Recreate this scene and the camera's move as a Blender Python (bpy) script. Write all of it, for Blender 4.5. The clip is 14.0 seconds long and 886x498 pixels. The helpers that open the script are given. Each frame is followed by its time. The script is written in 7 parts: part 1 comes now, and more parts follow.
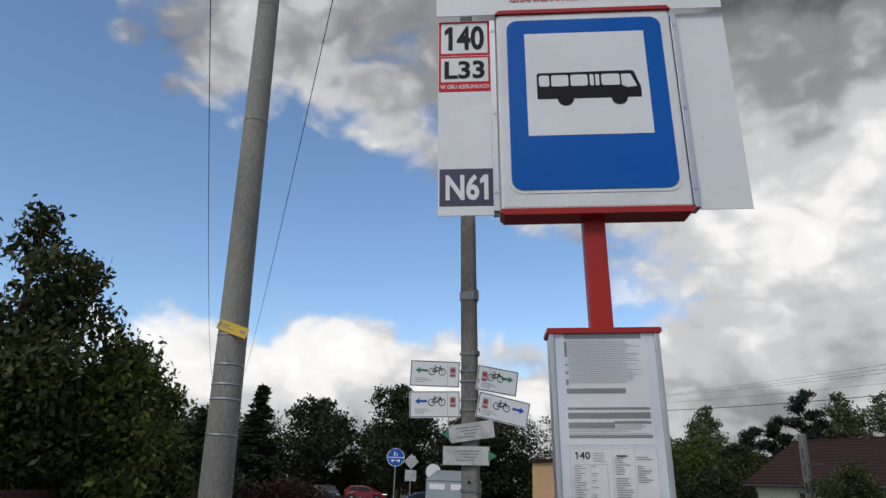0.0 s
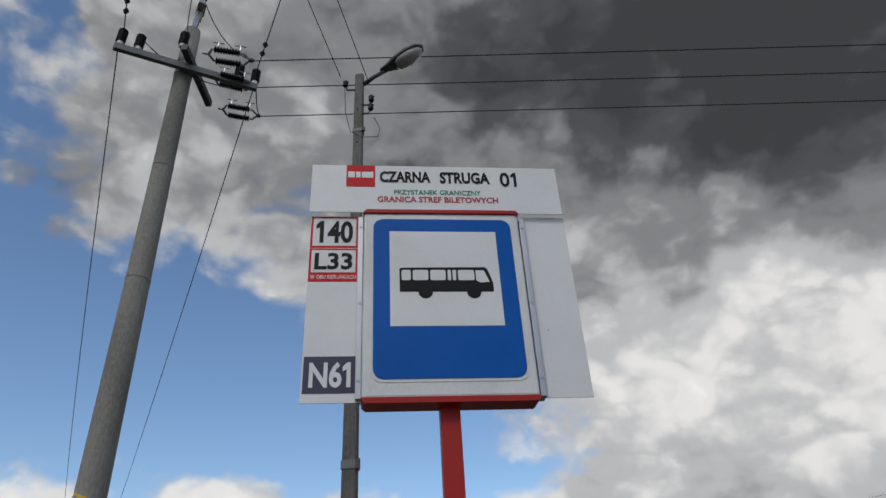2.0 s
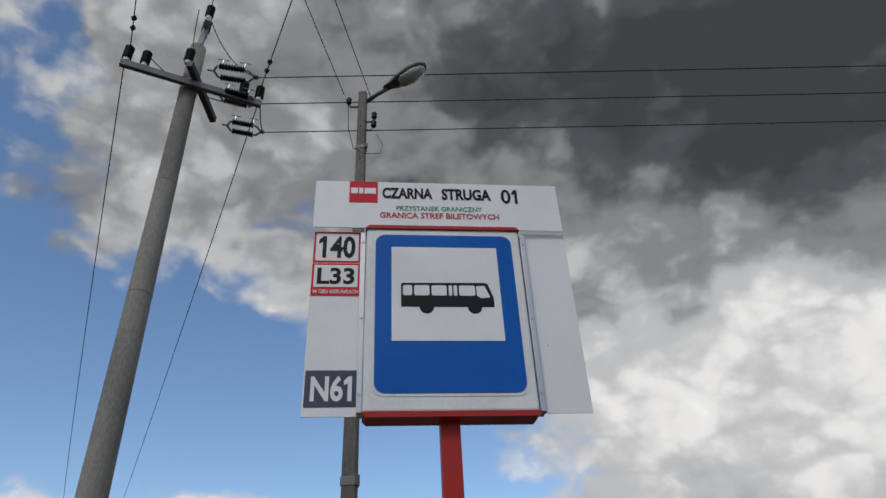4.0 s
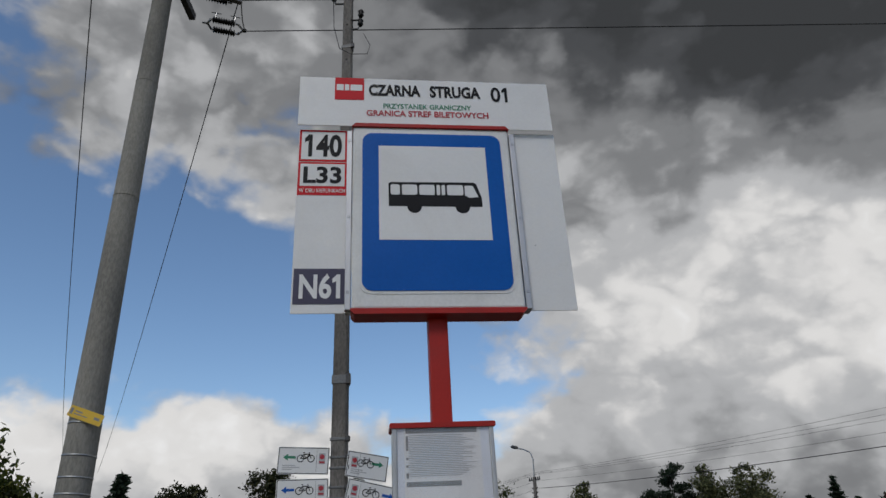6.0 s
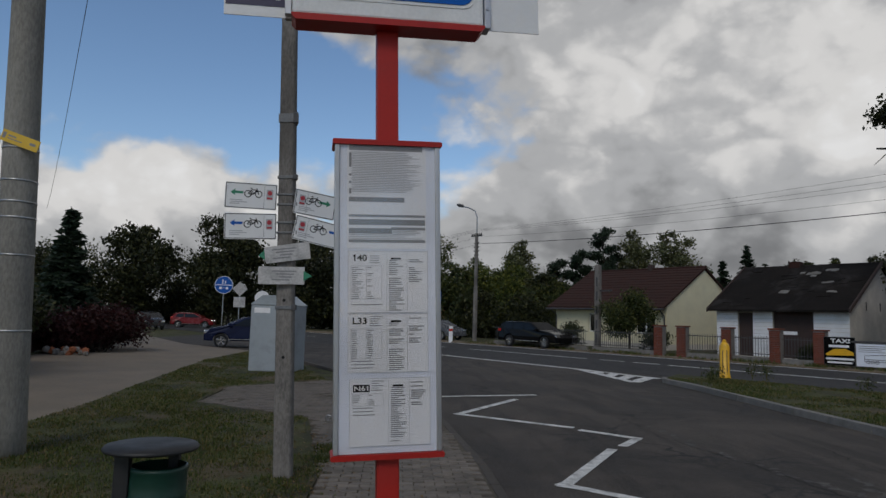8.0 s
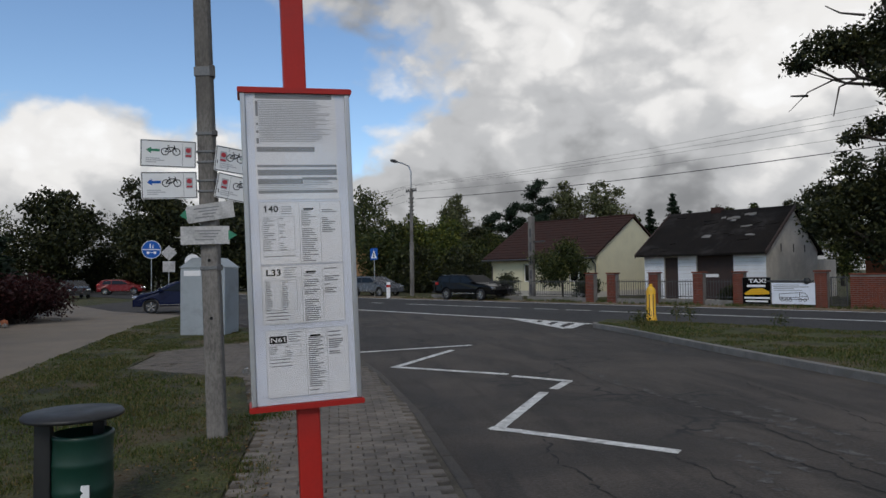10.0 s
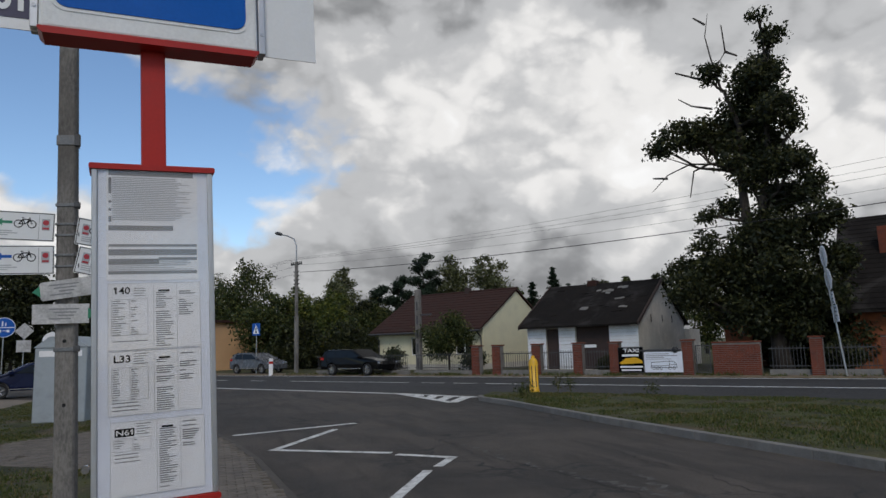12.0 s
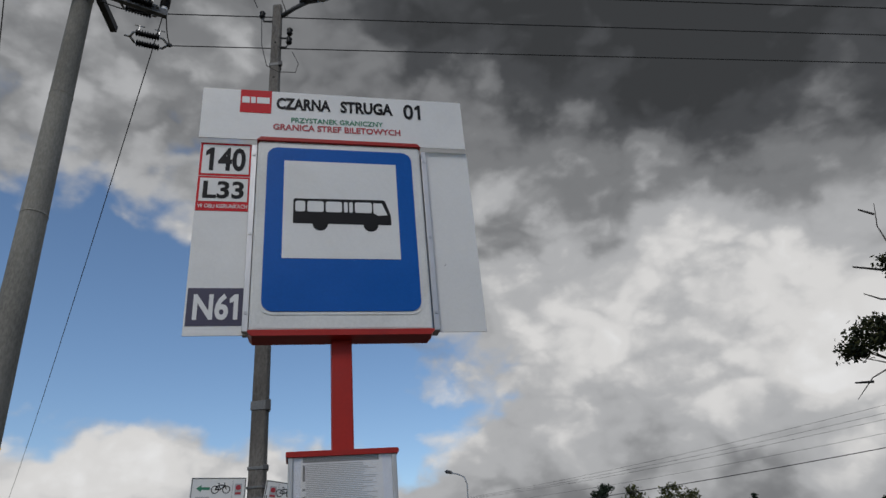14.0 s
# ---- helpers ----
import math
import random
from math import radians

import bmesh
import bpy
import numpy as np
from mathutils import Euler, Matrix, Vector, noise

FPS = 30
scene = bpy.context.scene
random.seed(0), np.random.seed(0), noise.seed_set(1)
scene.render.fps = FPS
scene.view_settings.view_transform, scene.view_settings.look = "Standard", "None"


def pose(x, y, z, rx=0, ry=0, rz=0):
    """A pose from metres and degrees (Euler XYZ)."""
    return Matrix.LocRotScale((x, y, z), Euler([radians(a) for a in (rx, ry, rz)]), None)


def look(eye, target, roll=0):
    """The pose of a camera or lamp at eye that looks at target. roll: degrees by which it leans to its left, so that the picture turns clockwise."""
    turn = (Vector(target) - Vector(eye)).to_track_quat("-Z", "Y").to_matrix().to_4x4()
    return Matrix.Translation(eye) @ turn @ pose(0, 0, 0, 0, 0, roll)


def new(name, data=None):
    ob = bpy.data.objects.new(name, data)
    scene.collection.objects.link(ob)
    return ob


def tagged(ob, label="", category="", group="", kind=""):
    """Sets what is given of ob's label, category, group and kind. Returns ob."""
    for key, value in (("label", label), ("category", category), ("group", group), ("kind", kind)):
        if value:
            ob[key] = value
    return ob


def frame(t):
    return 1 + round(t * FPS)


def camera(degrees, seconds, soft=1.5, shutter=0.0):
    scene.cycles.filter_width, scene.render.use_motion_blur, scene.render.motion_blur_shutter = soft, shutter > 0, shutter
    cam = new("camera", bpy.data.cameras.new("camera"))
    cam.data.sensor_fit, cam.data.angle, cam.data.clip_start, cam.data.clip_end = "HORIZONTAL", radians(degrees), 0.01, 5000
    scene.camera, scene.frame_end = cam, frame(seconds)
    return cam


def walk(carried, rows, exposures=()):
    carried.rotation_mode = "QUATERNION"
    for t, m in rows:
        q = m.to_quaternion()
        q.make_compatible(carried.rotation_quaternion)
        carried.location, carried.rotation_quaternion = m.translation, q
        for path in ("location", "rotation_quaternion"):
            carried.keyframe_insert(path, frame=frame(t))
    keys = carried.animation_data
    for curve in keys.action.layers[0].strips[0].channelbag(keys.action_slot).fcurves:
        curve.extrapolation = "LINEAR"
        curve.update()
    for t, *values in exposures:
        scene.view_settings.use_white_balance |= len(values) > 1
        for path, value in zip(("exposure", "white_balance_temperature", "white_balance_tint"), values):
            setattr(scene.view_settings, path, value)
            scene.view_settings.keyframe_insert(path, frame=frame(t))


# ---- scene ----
cam = camera(66.5, 14.0)
PATH = [
    (0, (0.233, -0.083, 1.705), (-0.124, 1.77, 2.367), 2.3),
    (0.5, (0.28, -0.182, 1.736), (0.155, 1.648, 2.534), 0.4),
    (1, (0.351, -0.254, 1.75), (0.298, 1.514, 2.683), -0.4),
    (1.5, (0.367, -0.239, 1.77), (0.321, 1.497, 2.761), -1.0),
    (2, (0.377, -0.251, 1.77), (0.334, 1.44, 2.837), -0.9),
    (2.5, (0.391, -0.253, 1.769), (0.342, 1.399, 2.895), -0.7),
    (5, (0.37, -0.285, 1.74), (0.334, 1.421, 2.783), -0.1),
    (5.5, (0.371, -0.269, 1.738), (0.346, 1.49, 2.69), -0.2),
    (6, (0.383, -0.245, 1.728), (0.363, 1.554, 2.6), -0.7),
    (6.5, (0.387, -0.214, 1.705), (0.379, 1.658, 2.409), -0.9),
    (7, (0.398, -0.141, 1.681), (0.426, 1.792, 2.195), -0.7),
    (7.5, (0.4, -0.108, 1.647), (0.489, 1.866, 1.961), 0.7),
    (10, (0.477, -0.125, 1.592), (0.791, 1.848, 1.666), -0.7),
    (10.5, (0.515, -0.119, 1.596), (1.05, 1.806, 1.666), 0.1),
    (11, (0.533, -0.125, 1.591), (1.153, 1.775, 1.677), -1.0),
    (11.5, (0.544, -0.13, 1.591), (1.184, 1.761, 1.714), -1.4),
    (12, (0.545, -0.145, 1.616), (1.179, 1.731, 1.898), -1.7),
    (12.5, (0.549, -0.146, 1.628), (1.172, 1.722, 1.982), -1.9),
    (13, (0.544, -0.159, 1.69), (1.052, 1.675, 2.307), -2.6),
    (13.5, (0.528, -0.196, 1.724), (0.878, 1.584, 2.565), -3.5),
    (14, (0.497, -0.172, 1.746), (0.664, 1.591, 2.674), -3.0),
]
walk(cam, [(t, look(eye, target, roll)) for t, eye, target, roll in PATH],
     exposures=[(0, 0.10), (0.5, -0.16), (1, -0.24), (2.5, -0.16), (5, -0.14), (5.5, -0.2), (6.5, -0.42), (7.5, -0.48), (9.8, -0.08), (11, 0.07), (11.5, 0.07), (12.5, -0.28), (13, -0.38), (14, -0.40)])

# ---- world, sun ----
def math_node(nt, op, a, b=None, c=None):
    n = nt.nodes.new("ShaderNodeMath")
    n.operation = op
    for i, v in enumerate((a, b, c)):
        if v is None:
            continue
        if isinstance(v, (int, float)):
            n.inputs[i].default_value = v
        else:
            nt.links.new(v, n.inputs[i])
    return n.outputs[0]


def smooth(nt, v, lo, hi, out_lo=0.0, out_hi=1.0):
    n = nt.nodes.new("ShaderNodeMapRange")
    n.interpolation_type = "SMOOTHSTEP"
    nt.links.new(v, n.inputs[0])
    for i, x in enumerate((lo, hi, out_lo, out_hi)):
        n.inputs[i + 1].default_value = x
    return n.outputs[0]


def mix_rgb(nt, f, a, b):
    n = nt.nodes.new("ShaderNodeMix")
    n.data_type = "RGBA"
    for sock, v in ((n.inputs[0], f), (n.inputs[6], a), (n.inputs[7], b)):
        if isinstance(v, (int, float)):
            sock.default_value = v
        elif isinstance(v, tuple):
            sock.default_value = (*v, 1)
        else:
            nt.links.new(v, sock)
    return n.outputs[2]


def noise_node(nt, vec, scale, detail=6.0, rough=0.55, distort=0.0):
    n = nt.nodes.new("ShaderNodeTexNoise")
    if vec is not None:
        nt.links.new(vec, n.inputs["Vector"])
    n.inputs["Scale"].default_value, n.inputs["Detail"].default_value = scale, detail
    n.inputs["Roughness"].default_value, n.inputs["Distortion"].default_value = rough, distort
    return n.outputs[0]


def build_sky():
    world = bpy.data.worlds.new("cloudy_sky")
    scene.world = world
    world.use_nodes = True
    nt = world.node_tree
    nt.nodes.clear()
    out = nt.nodes.new("ShaderNodeOutputWorld")
    bg = nt.nodes.new("ShaderNodeBackground")
    nt.links.new(bg.outputs[0], out.inputs[0])
    co = nt.nodes.new("ShaderNodeTexCoord").outputs["Generated"]
    sp = nt.nodes.new("ShaderNodeSeparateXYZ")
    nt.links.new(co, sp.inputs[0])
    x, y, z = sp.outputs
    el = math_node(nt, "MULTIPLY", math_node(nt, "ARCSINE", z), 57.2958)
    az = math_node(nt, "MULTIPLY", math_node(nt, "ARCTAN2", x, y), 57.2958)
    # cloud coordinates: the view direction, slightly flattened
    cb = nt.nodes.new("ShaderNodeCombineXYZ")
    nt.links.new(x, cb.inputs[0])
    nt.links.new(y, cb.inputs[1])
    nt.links.new(math_node(nt, "MULTIPLY", z, 1.4), cb.inputs[2])
    p = cb.outputs[0]
    big = noise_node(nt, p, 2.6, 6.0, 0.5, 0.2)
    fine = noise_node(nt, p, 7.0, 6.0, 0.5, 0.15)
    puff = nt.nodes.new("ShaderNodeTexVoronoi")
    puff.feature = "SMOOTH_F1"
    jit = nt.nodes.new("ShaderNodeVectorMath")
    jit.operation = "MULTIPLY_ADD"
    wob = nt.nodes.new("ShaderNodeTexNoise")
    nt.links.new(p, wob.inputs["Vector"])
    wob.inputs["Scale"].default_value, wob.inputs["Detail"].default_value = 9.0, 5.0
    nt.links.new(wob.outputs["Color"], jit.inputs[0])
    jit.inputs[1].default_value = (0.16, 0.16, 0.16)
    nt.links.new(p, jit.inputs[2])
    nt.links.new(jit.outputs[0], puff.inputs["Vector"])
    puff.inputs["Scale"].default_value, puff.inputs["Smoothness"].default_value = 9.0, 0.5
    puff.inputs["Detail"].default_value, puff.inputs["Roughness"].default_value = 2.0, 0.5
    billow = puff.outputs["Distance"]

    def lobe(a, e, wa, we):
        da = math_node(nt, "DIVIDE", math_node(nt, "SUBTRACT", az, a), wa)
        de = math_node(nt, "DIVIDE", math_node(nt, "SUBTRACT", el, e), we)
        r = math_node(nt, "ADD", math_node(nt, "MULTIPLY", da, da), math_node(nt, "MULTIPLY", de, de))
        return math_node(nt, "EXPONENT", math_node(nt, "MULTIPLY", r, -1.0))

    def total(base, terms):
        s = base
        for g, w in terms:
            s = math_node(nt, "MULTIPLY_ADD", g, w, s)
        return s

    # where the cloud cover opens, and where it is thick and dark
    cover = total(0.62, [(lobe(-27, 20, 20, 6.5), -0.62), (lobe(-47, 27, 8, 10), -0.42), (lobe(-5, 17, 9, 3.5), -0.30),
                         (lobe(3, 14.5, 5, 2.5), -0.16), (lobe(-22, 6, 26, 4.2), 0.34), (lobe(-24, 37, 22, 7), 0.15), (lobe(35, 22, 26, 20), 0.62), (lobe(30, 5, 30, 8), 0.4), (lobe(8, 52, 50, 16), 0.55), (lobe(-80, 25, 25, 18), -0.3), (lobe(52, 46, 26, 20), 0.5)])
    cover = total(cover, [(math_node(nt, "SUBTRACT", big, 0.5), 1.5), (math_node(nt, "SUBTRACT", fine, 0.5), 0.9), (math_node(nt, "SUBTRACT", billow, 0.45), -0.35)])
    mask = smooth(nt, cover, 0.36, 0.62)
    dark = total(0.32, [(lobe(30, 40, 30, 11.5), 0.44), (lobe(14, 53, 30, 13), 0.25), (lobe(-30, 44, 26, 11), 0.07), (lobe(46, 46, 20, 13), 0.32), (lobe(28, 27, 16, 6), -0.08), (lobe(46, 30, 14, 5), 0.16), (lobe(46, 16, 18, 9), -0.16), (lobe(22, 23, 18, 5), -0.18), (lobe(17, 33, 13, 7), -0.20),
                        (lobe(35, 17, 22, 7), -0.04), (lobe(12, 7, 18, 4), 0.07), (lobe(30, 14, 22, 8), -0.12), (lobe(-22, 8, 22, 4.5), -0.26), (lobe(15, 16, 7, 4), -0.14), (lobe(-20, 29, 8, 3), -0.14), (lobe(-12, 14, 9, 4), -0.22), (lobe(-34, 11, 14, 4), -0.15)])
    dark = total(dark, [(math_node(nt, "SUBTRACT", big, 0.5), 0.42), (math_node(nt, "SUBTRACT", fine, 0.5), 0.40), (math_node(nt, "SUBTRACT", billow, 0.45), 0.34)])
    ramp = nt.nodes.new("ShaderNodeValToRGB")
    nt.links.new(dark, ramp.inputs[0])
    cr = ramp.color_ramp
    cr.interpolation = "EASE"
    stops = [(0.0, (1.0, 1.0, 1.0)), (0.16, (0.88, 0.87, 0.86)), (0.36, (0.545, 0.552, 0.565)), (0.6, (0.25, 0.256, 0.266)), (0.85, (0.085, 0.089, 0.096)), (1.0, (0.056, 0.059, 0.063))]
    cr.elements[0].position, cr.elements[0].color = stops[0][0], (*stops[0][1], 1)
    cr.elements[1].position, cr.elements[1].color = stops[-1][0], (*stops[-1][1], 1)
    for pos, col in stops[1:-1]:
        e = cr.elements.new(pos)
        e.color = (*col, 1)
    sky = nt.nodes.new("ShaderNodeTexSky")
    sky.sky_type, sky.sun_disc = "NISHITA", False
    sky.sun_elevation, sky.sun_rotation = radians(SUN_EL), radians(SUN_AZ)
    sky.air_density, sky.dust_density, sky.ozone_density = 1.0, 0.3, 2.5
    hsv = nt.nodes.new("ShaderNodeHueSaturation")
    nt.links.new(sky.outputs[0], hsv.inputs["Color"])
    hsv.inputs["Saturation"].default_value, hsv.inputs["Value"].default_value = 1.05, BLUE
    col = mix_rgb(nt, mask, hsv.outputs[0], ramp.outputs[0])
    nt.links.new(col, bg.inputs[0])
    bg.inputs[1].default_value = SKY


SUN_EL, SUN_AZ, BLUE, SKY = 44.0, 198.0, 0.150, 1.0
build_sky()
sun = new("sun", bpy.data.lights.new("sun", "SUN"))
sun.data.energy, sun.data.angle, sun.data.color = 1.15, radians(20), (1.0, 0.94, 0.86)
sun_way = Vector((math.sin(radians(SUN_AZ)) * math.cos(radians(SUN_EL)), math.cos(radians(SUN_AZ)) * math.cos(radians(SUN_EL)), math.sin(radians(SUN_EL))))
sun.matrix_world = look(sun_way * 50, (0, 0, 0))


# ---- materials ----
def material(name, colour, rough=0.8, metal=0.0, vary=0.25, scale=6.0, grain=60.0, bump=0.15, dirt=None, dirt_amount=0.35, each=0.0, spec=0.5, stretch=None, bump_dist=0.01):
    """A surface with variation at two scales, some dirt, fine relief, and a shift from piece to piece."""
    m = bpy.data.materials.new(name)
    m.use_nodes = True
    nt = m.node_tree
    b = nt.nodes["Principled BSDF"]
    b.inputs["Metallic"].default_value = metal
    b.inputs["Specular IOR Level"].default_value = spec
    pos = nt.nodes.new("ShaderNodeNewGeometry").outputs["Position"]
    if stretch:
        mp = nt.nodes.new("ShaderNodeMapping")
        nt.links.new(pos, mp.inputs[0])
        mp.inputs["Scale"].default_value = stretch
        pos = mp.outputs[0]
    n1, n2 = noise_node(nt, pos, scale, 5.0, 0.6), noise_node(nt, pos, grain, 3.0, 0.6)
    v = math_node(nt, "MULTIPLY_ADD", math_node(nt, "SUBTRACT", smooth(nt, n1, 0.3, 0.7), 0.5), 1.5 * vary, 1.0)
    v = math_node(nt, "MULTIPLY_ADD", math_node(nt, "SUBTRACT", smooth(nt, n2, 0.3, 0.7), 0.5), 1.2 * vary, v)
    if each:
        rnd = nt.nodes.new("ShaderNodeObjectInfo").outputs["Random"]
        v = math_node(nt, "MULTIPLY_ADD", math_node(nt, "SUBTRACT", rnd, 0.5), each, v)
    hsv = nt.nodes.new("ShaderNodeHueSaturation")
    hsv.inputs["Color"].default_value = (*colour, 1)
    nt.links.new(v, hsv.inputs["Value"])
    col = hsv.outputs[0]
    if dirt:
        n3 = noise_node(nt, pos, scale * 0.45, 7.0, 0.65, 0.6)
        col = mix_rgb(nt, math_node(nt, "MULTIPLY", smooth(nt, n3, 0.48, 0.68), dirt_amount), col, dirt)
    nt.links.new(col, b.inputs["Base Color"])
    nt.links.new(smooth(nt, n1, 0.3, 0.7, max(0.02, rough - 0.08), min(1.0, rough + 0.08)), b.inputs["Roughness"])
    if bump:
        bp = nt.nodes.new("ShaderNodeBump")
        bp.inputs["Strength"].default_value, bp.inputs["Distance"].default_value = bump, bump_dist
        nt.links.new(math_node(nt, "MULTIPLY_ADD", n1, 0.6, n2), bp.inputs["Height"])
        nt.links.new(bp.outputs[0], b.inputs["Normal"])
    return m


def leaf_material(name, colour, yellow=(0.16, 0.13, 0.03), amount=0.2):
    m = bpy.data.materials.new(name)
    m.use_nodes = True
    nt = m.node_tree
    b = nt.nodes["Principled BSDF"]
    geo = nt.nodes.new("ShaderNodeNewGeometry")
    isl = geo.outputs["Random Per Island"]
    clump = noise_node(nt, geo.outputs["Position"], 0.7, 3.0)
    hsv = nt.nodes.new("ShaderNodeHueSaturation")
    col = mix_rgb(nt, math_node(nt, "MULTIPLY", smooth(nt, math_node(nt, "MULTIPLY_ADD", clump, 0.8, isl), 0.75, 1.5), amount * 2), colour, yellow)
    nt.links.new(col, hsv.inputs["Color"])
    nt.links.new(math_node(nt, "MULTIPLY_ADD", isl, 0.9, 0.5), hsv.inputs["Value"])
    nt.links.new(hsv.outputs[0], b.inputs["Base Color"])
    b.inputs["Roughness"].default_value = 0.55
    b.inputs["Specular IOR Level"].default_value = 0.3
    tr = nt.nodes.new("ShaderNodeBsdfTranslucent")
    nt.links.new(hsv.outputs[0], tr.inputs[0])
    mx = nt.nodes.new("ShaderNodeMixShader")
    mx.inputs[0].default_value = 0.25
    nt.links.new(b.outputs[0], mx.inputs[1])
    nt.links.new(tr.outputs[0], mx.inputs[2])
    nt.links.new(mx.outputs[0], nt.nodes["Material Output"].inputs[0])
    return m


def glass_material(name, tint=(0.9, 0.93, 0.93), rough=0.02, clear=0.9):
    """Thin clear sheet: see-through with a glossy face."""
    m = bpy.data.materials.new(name)
    m.use_nodes = True
    nt = m.node_tree
    nt.nodes.remove(nt.nodes["Principled BSDF"])
    tr, gl = nt.nodes.new("ShaderNodeBsdfTransparent"), nt.nodes.new("ShaderNodeBsdfGlossy")
    tr.inputs[0].default_value = (*tint, 1)
    gl.inputs["Roughness"].default_value = rough
    fr = nt.nodes.new("ShaderNodeFresnel")
    fr.inputs[0].default_value = 1.45
    mx = nt.nodes.new("ShaderNodeMixShader")
    nt.links.new(math_node(nt, "ADD", fr.outputs[0], 1 - clear - 0.04), mx.inputs[0])
    nt.links.new(tr.outputs[0], mx.inputs[1])
    nt.links.new(gl.outputs[0], mx.inputs[2])
    nt.links.new(mx.outputs[0], nt.nodes["Material Output"].inputs[0])
    return m


def paint(name, colour, rough=0.4, vary=0.06, **k):
    return material(name, colour, rough, vary=vary, scale=4.0, grain=90.0, bump=0.012, **k)



def asphalt(name, colour, patch, scale=0.5, cracks=0.8):
    """Worn asphalt: pale and dark patches, stone grain and branching cracks."""
    m = material(name, colour, 0.9, vary=0.42, scale=scale, grain=32.0, bump=0.9, dirt=patch, dirt_amount=0.85)
    nt = m.node_tree
    b = nt.nodes["Principled BSDF"]
    pos = nt.nodes.new("ShaderNodeNewGeometry").outputs["Position"]
    bend = nt.nodes.new("ShaderNodeVectorMath")
    bend.operation = "ADD"
    nz = nt.nodes.new("ShaderNodeTexNoise")
    nt.links.new(pos, nz.inputs["Vector"])
    nz.inputs["Scale"].default_value, nz.inputs["Detail"].default_value = 1.6, 6.0
    nt.links.new(pos, bend.inputs[0])
    nt.links.new(nz.outputs["Color"], bend.inputs[1])
    vo = nt.nodes.new("ShaderNodeTexVoronoi")
    vo.feature = "DISTANCE_TO_EDGE"
    vo.inputs["Scale"].default_value = 0.45
    nt.links.new(bend.outputs[0], vo.inputs["Vector"])
    line = smooth(nt, vo.outputs["Distance"], 0.004, 0.02, 1.0, 0.0)
    where = smooth(nt, noise_node(nt, pos, 0.35, 3.0), 0.44, 0.6)
    stones = smooth(nt, noise_node(nt, pos, 70.0, 3.0), 0.58, 0.70, 0.0, 0.5)
    old = b.inputs["Base Color"].links[0].from_socket
    zone = smooth(nt, noise_node(nt, pos, 0.17, 5.0, 0.6, 0.5), 0.46, 0.54)
    mp = nt.nodes.new("ShaderNodeMapping")
    nt.links.new(pos, mp.inputs[0])
    mp.inputs["Rotation"].default_value = (0, 0, radians(-4))
    mp.inputs["Scale"].default_value = (1.5, 0.22, 1.0)
    streak = smooth(nt, noise_node(nt, mp.outputs[0], 1.3, 6.0, 0.62, 0.4), 0.46, 0.66)
    col = mix_rgb(nt, math_node(nt, "MULTIPLY", zone, 0.55), old, patch)
    col = mix_rgb(nt, math_node(nt, "MULTIPLY", streak, 0.65), col, (patch[0] * 0.8, patch[1] * 0.8, patch[2] * 0.8))
    col = mix_rgb(nt, stones, col, (0.15, 0.145, 0.138))
    col = mix_rgb(nt, math_node(nt, "MULTIPLY", math_node(nt, "MULTIPLY", line, where), cracks), col, (0.015, 0.015, 0.016))
    nt.links.new(col, b.inputs["Base Color"])
    return m


ASPHALT = asphalt("asphalt", (0.064, 0.053, 0.044), (0.026, 0.0225, 0.020), 0.9, 1.0)
ASPHALT_MAIN = asphalt("asphalt_main", (0.036, 0.035, 0.035), (0.027, 0.026, 0.026), 0.3, 0.4)
KERB_OLD = material("old_kerb", (0.075, 0.066, 0.057), 0.92, vary=0.3, scale=3.0, grain=70.0, bump=0.4, each=0.25)
FOOTWAY = material("path_asphalt", (0.185, 0.155, 0.122), 0.92, vary=0.2, scale=0.7, grain=70.0, bump=0.3, dirt=(0.15, 0.125, 0.09), dirt_amount=0.5)
GRASS_SOIL = material("grass_ground", (0.046, 0.050, 0.013), 0.97, vary=0.7, scale=1.3, grain=26.0, bump=1.0, dirt=(0.105, 0.075, 0.04), dirt_amount=0.95, bump_dist=0.04)
SOIL = material("dry_soil", (0.17, 0.13, 0.085), 0.97, vary=0.4, scale=2.0, grain=40.0, bump=0.6)
PAVER = material("paving_block", (0.150, 0.130, 0.110), 0.92, vary=0.3, scale=5.0, grain=110.0, bump=0.35, dirt=(0.085, 0.075, 0.06), dirt_amount=0.7, each=0.4)
JOINT = material("sandy_joint", (0.085, 0.072, 0.052), 0.97, vary=0.4, scale=4.0, grain=60.0, bump=0.4)
KERB = material("kerb_concrete", (0.18, 0.172, 0.16), 0.9, vary=0.25, scale=3.0, grain=70.0, bump=0.35, dirt=(0.14, 0.13, 0.11), dirt_amount=0.6, each=0.2)
LINE = material("road_paint", (0.62, 0.62, 0.60), 0.75, vary=0.3, scale=7.0, grain=45.0, bump=0.3, dirt=(0.12, 0.115, 0.11), dirt_amount=0.7)
CONCRETE = material("pole_concrete", (0.235, 0.225, 0.20), 0.9, vary=0.3, scale=1.6, grain=45.0, bump=0.3, dirt=(0.12, 0.112, 0.095), dirt_amount=0.65, stretch=(1, 1, 0.35))
CONCRETE_OLD = material("old_pole_concrete", (0.165, 0.153, 0.14), 0.93, vary=0.4, scale=3.0, grain=50.0, bump=0.5, dirt=(0.10, 0.09, 0.08), dirt_amount=0.7, stretch=(1, 1, 0.4))
STEEL = material("galvanised_steel", (0.42, 0.43, 0.44), 0.42, 0.85, vary=0.15, scale=8.0, grain=60.0, bump=0.05)
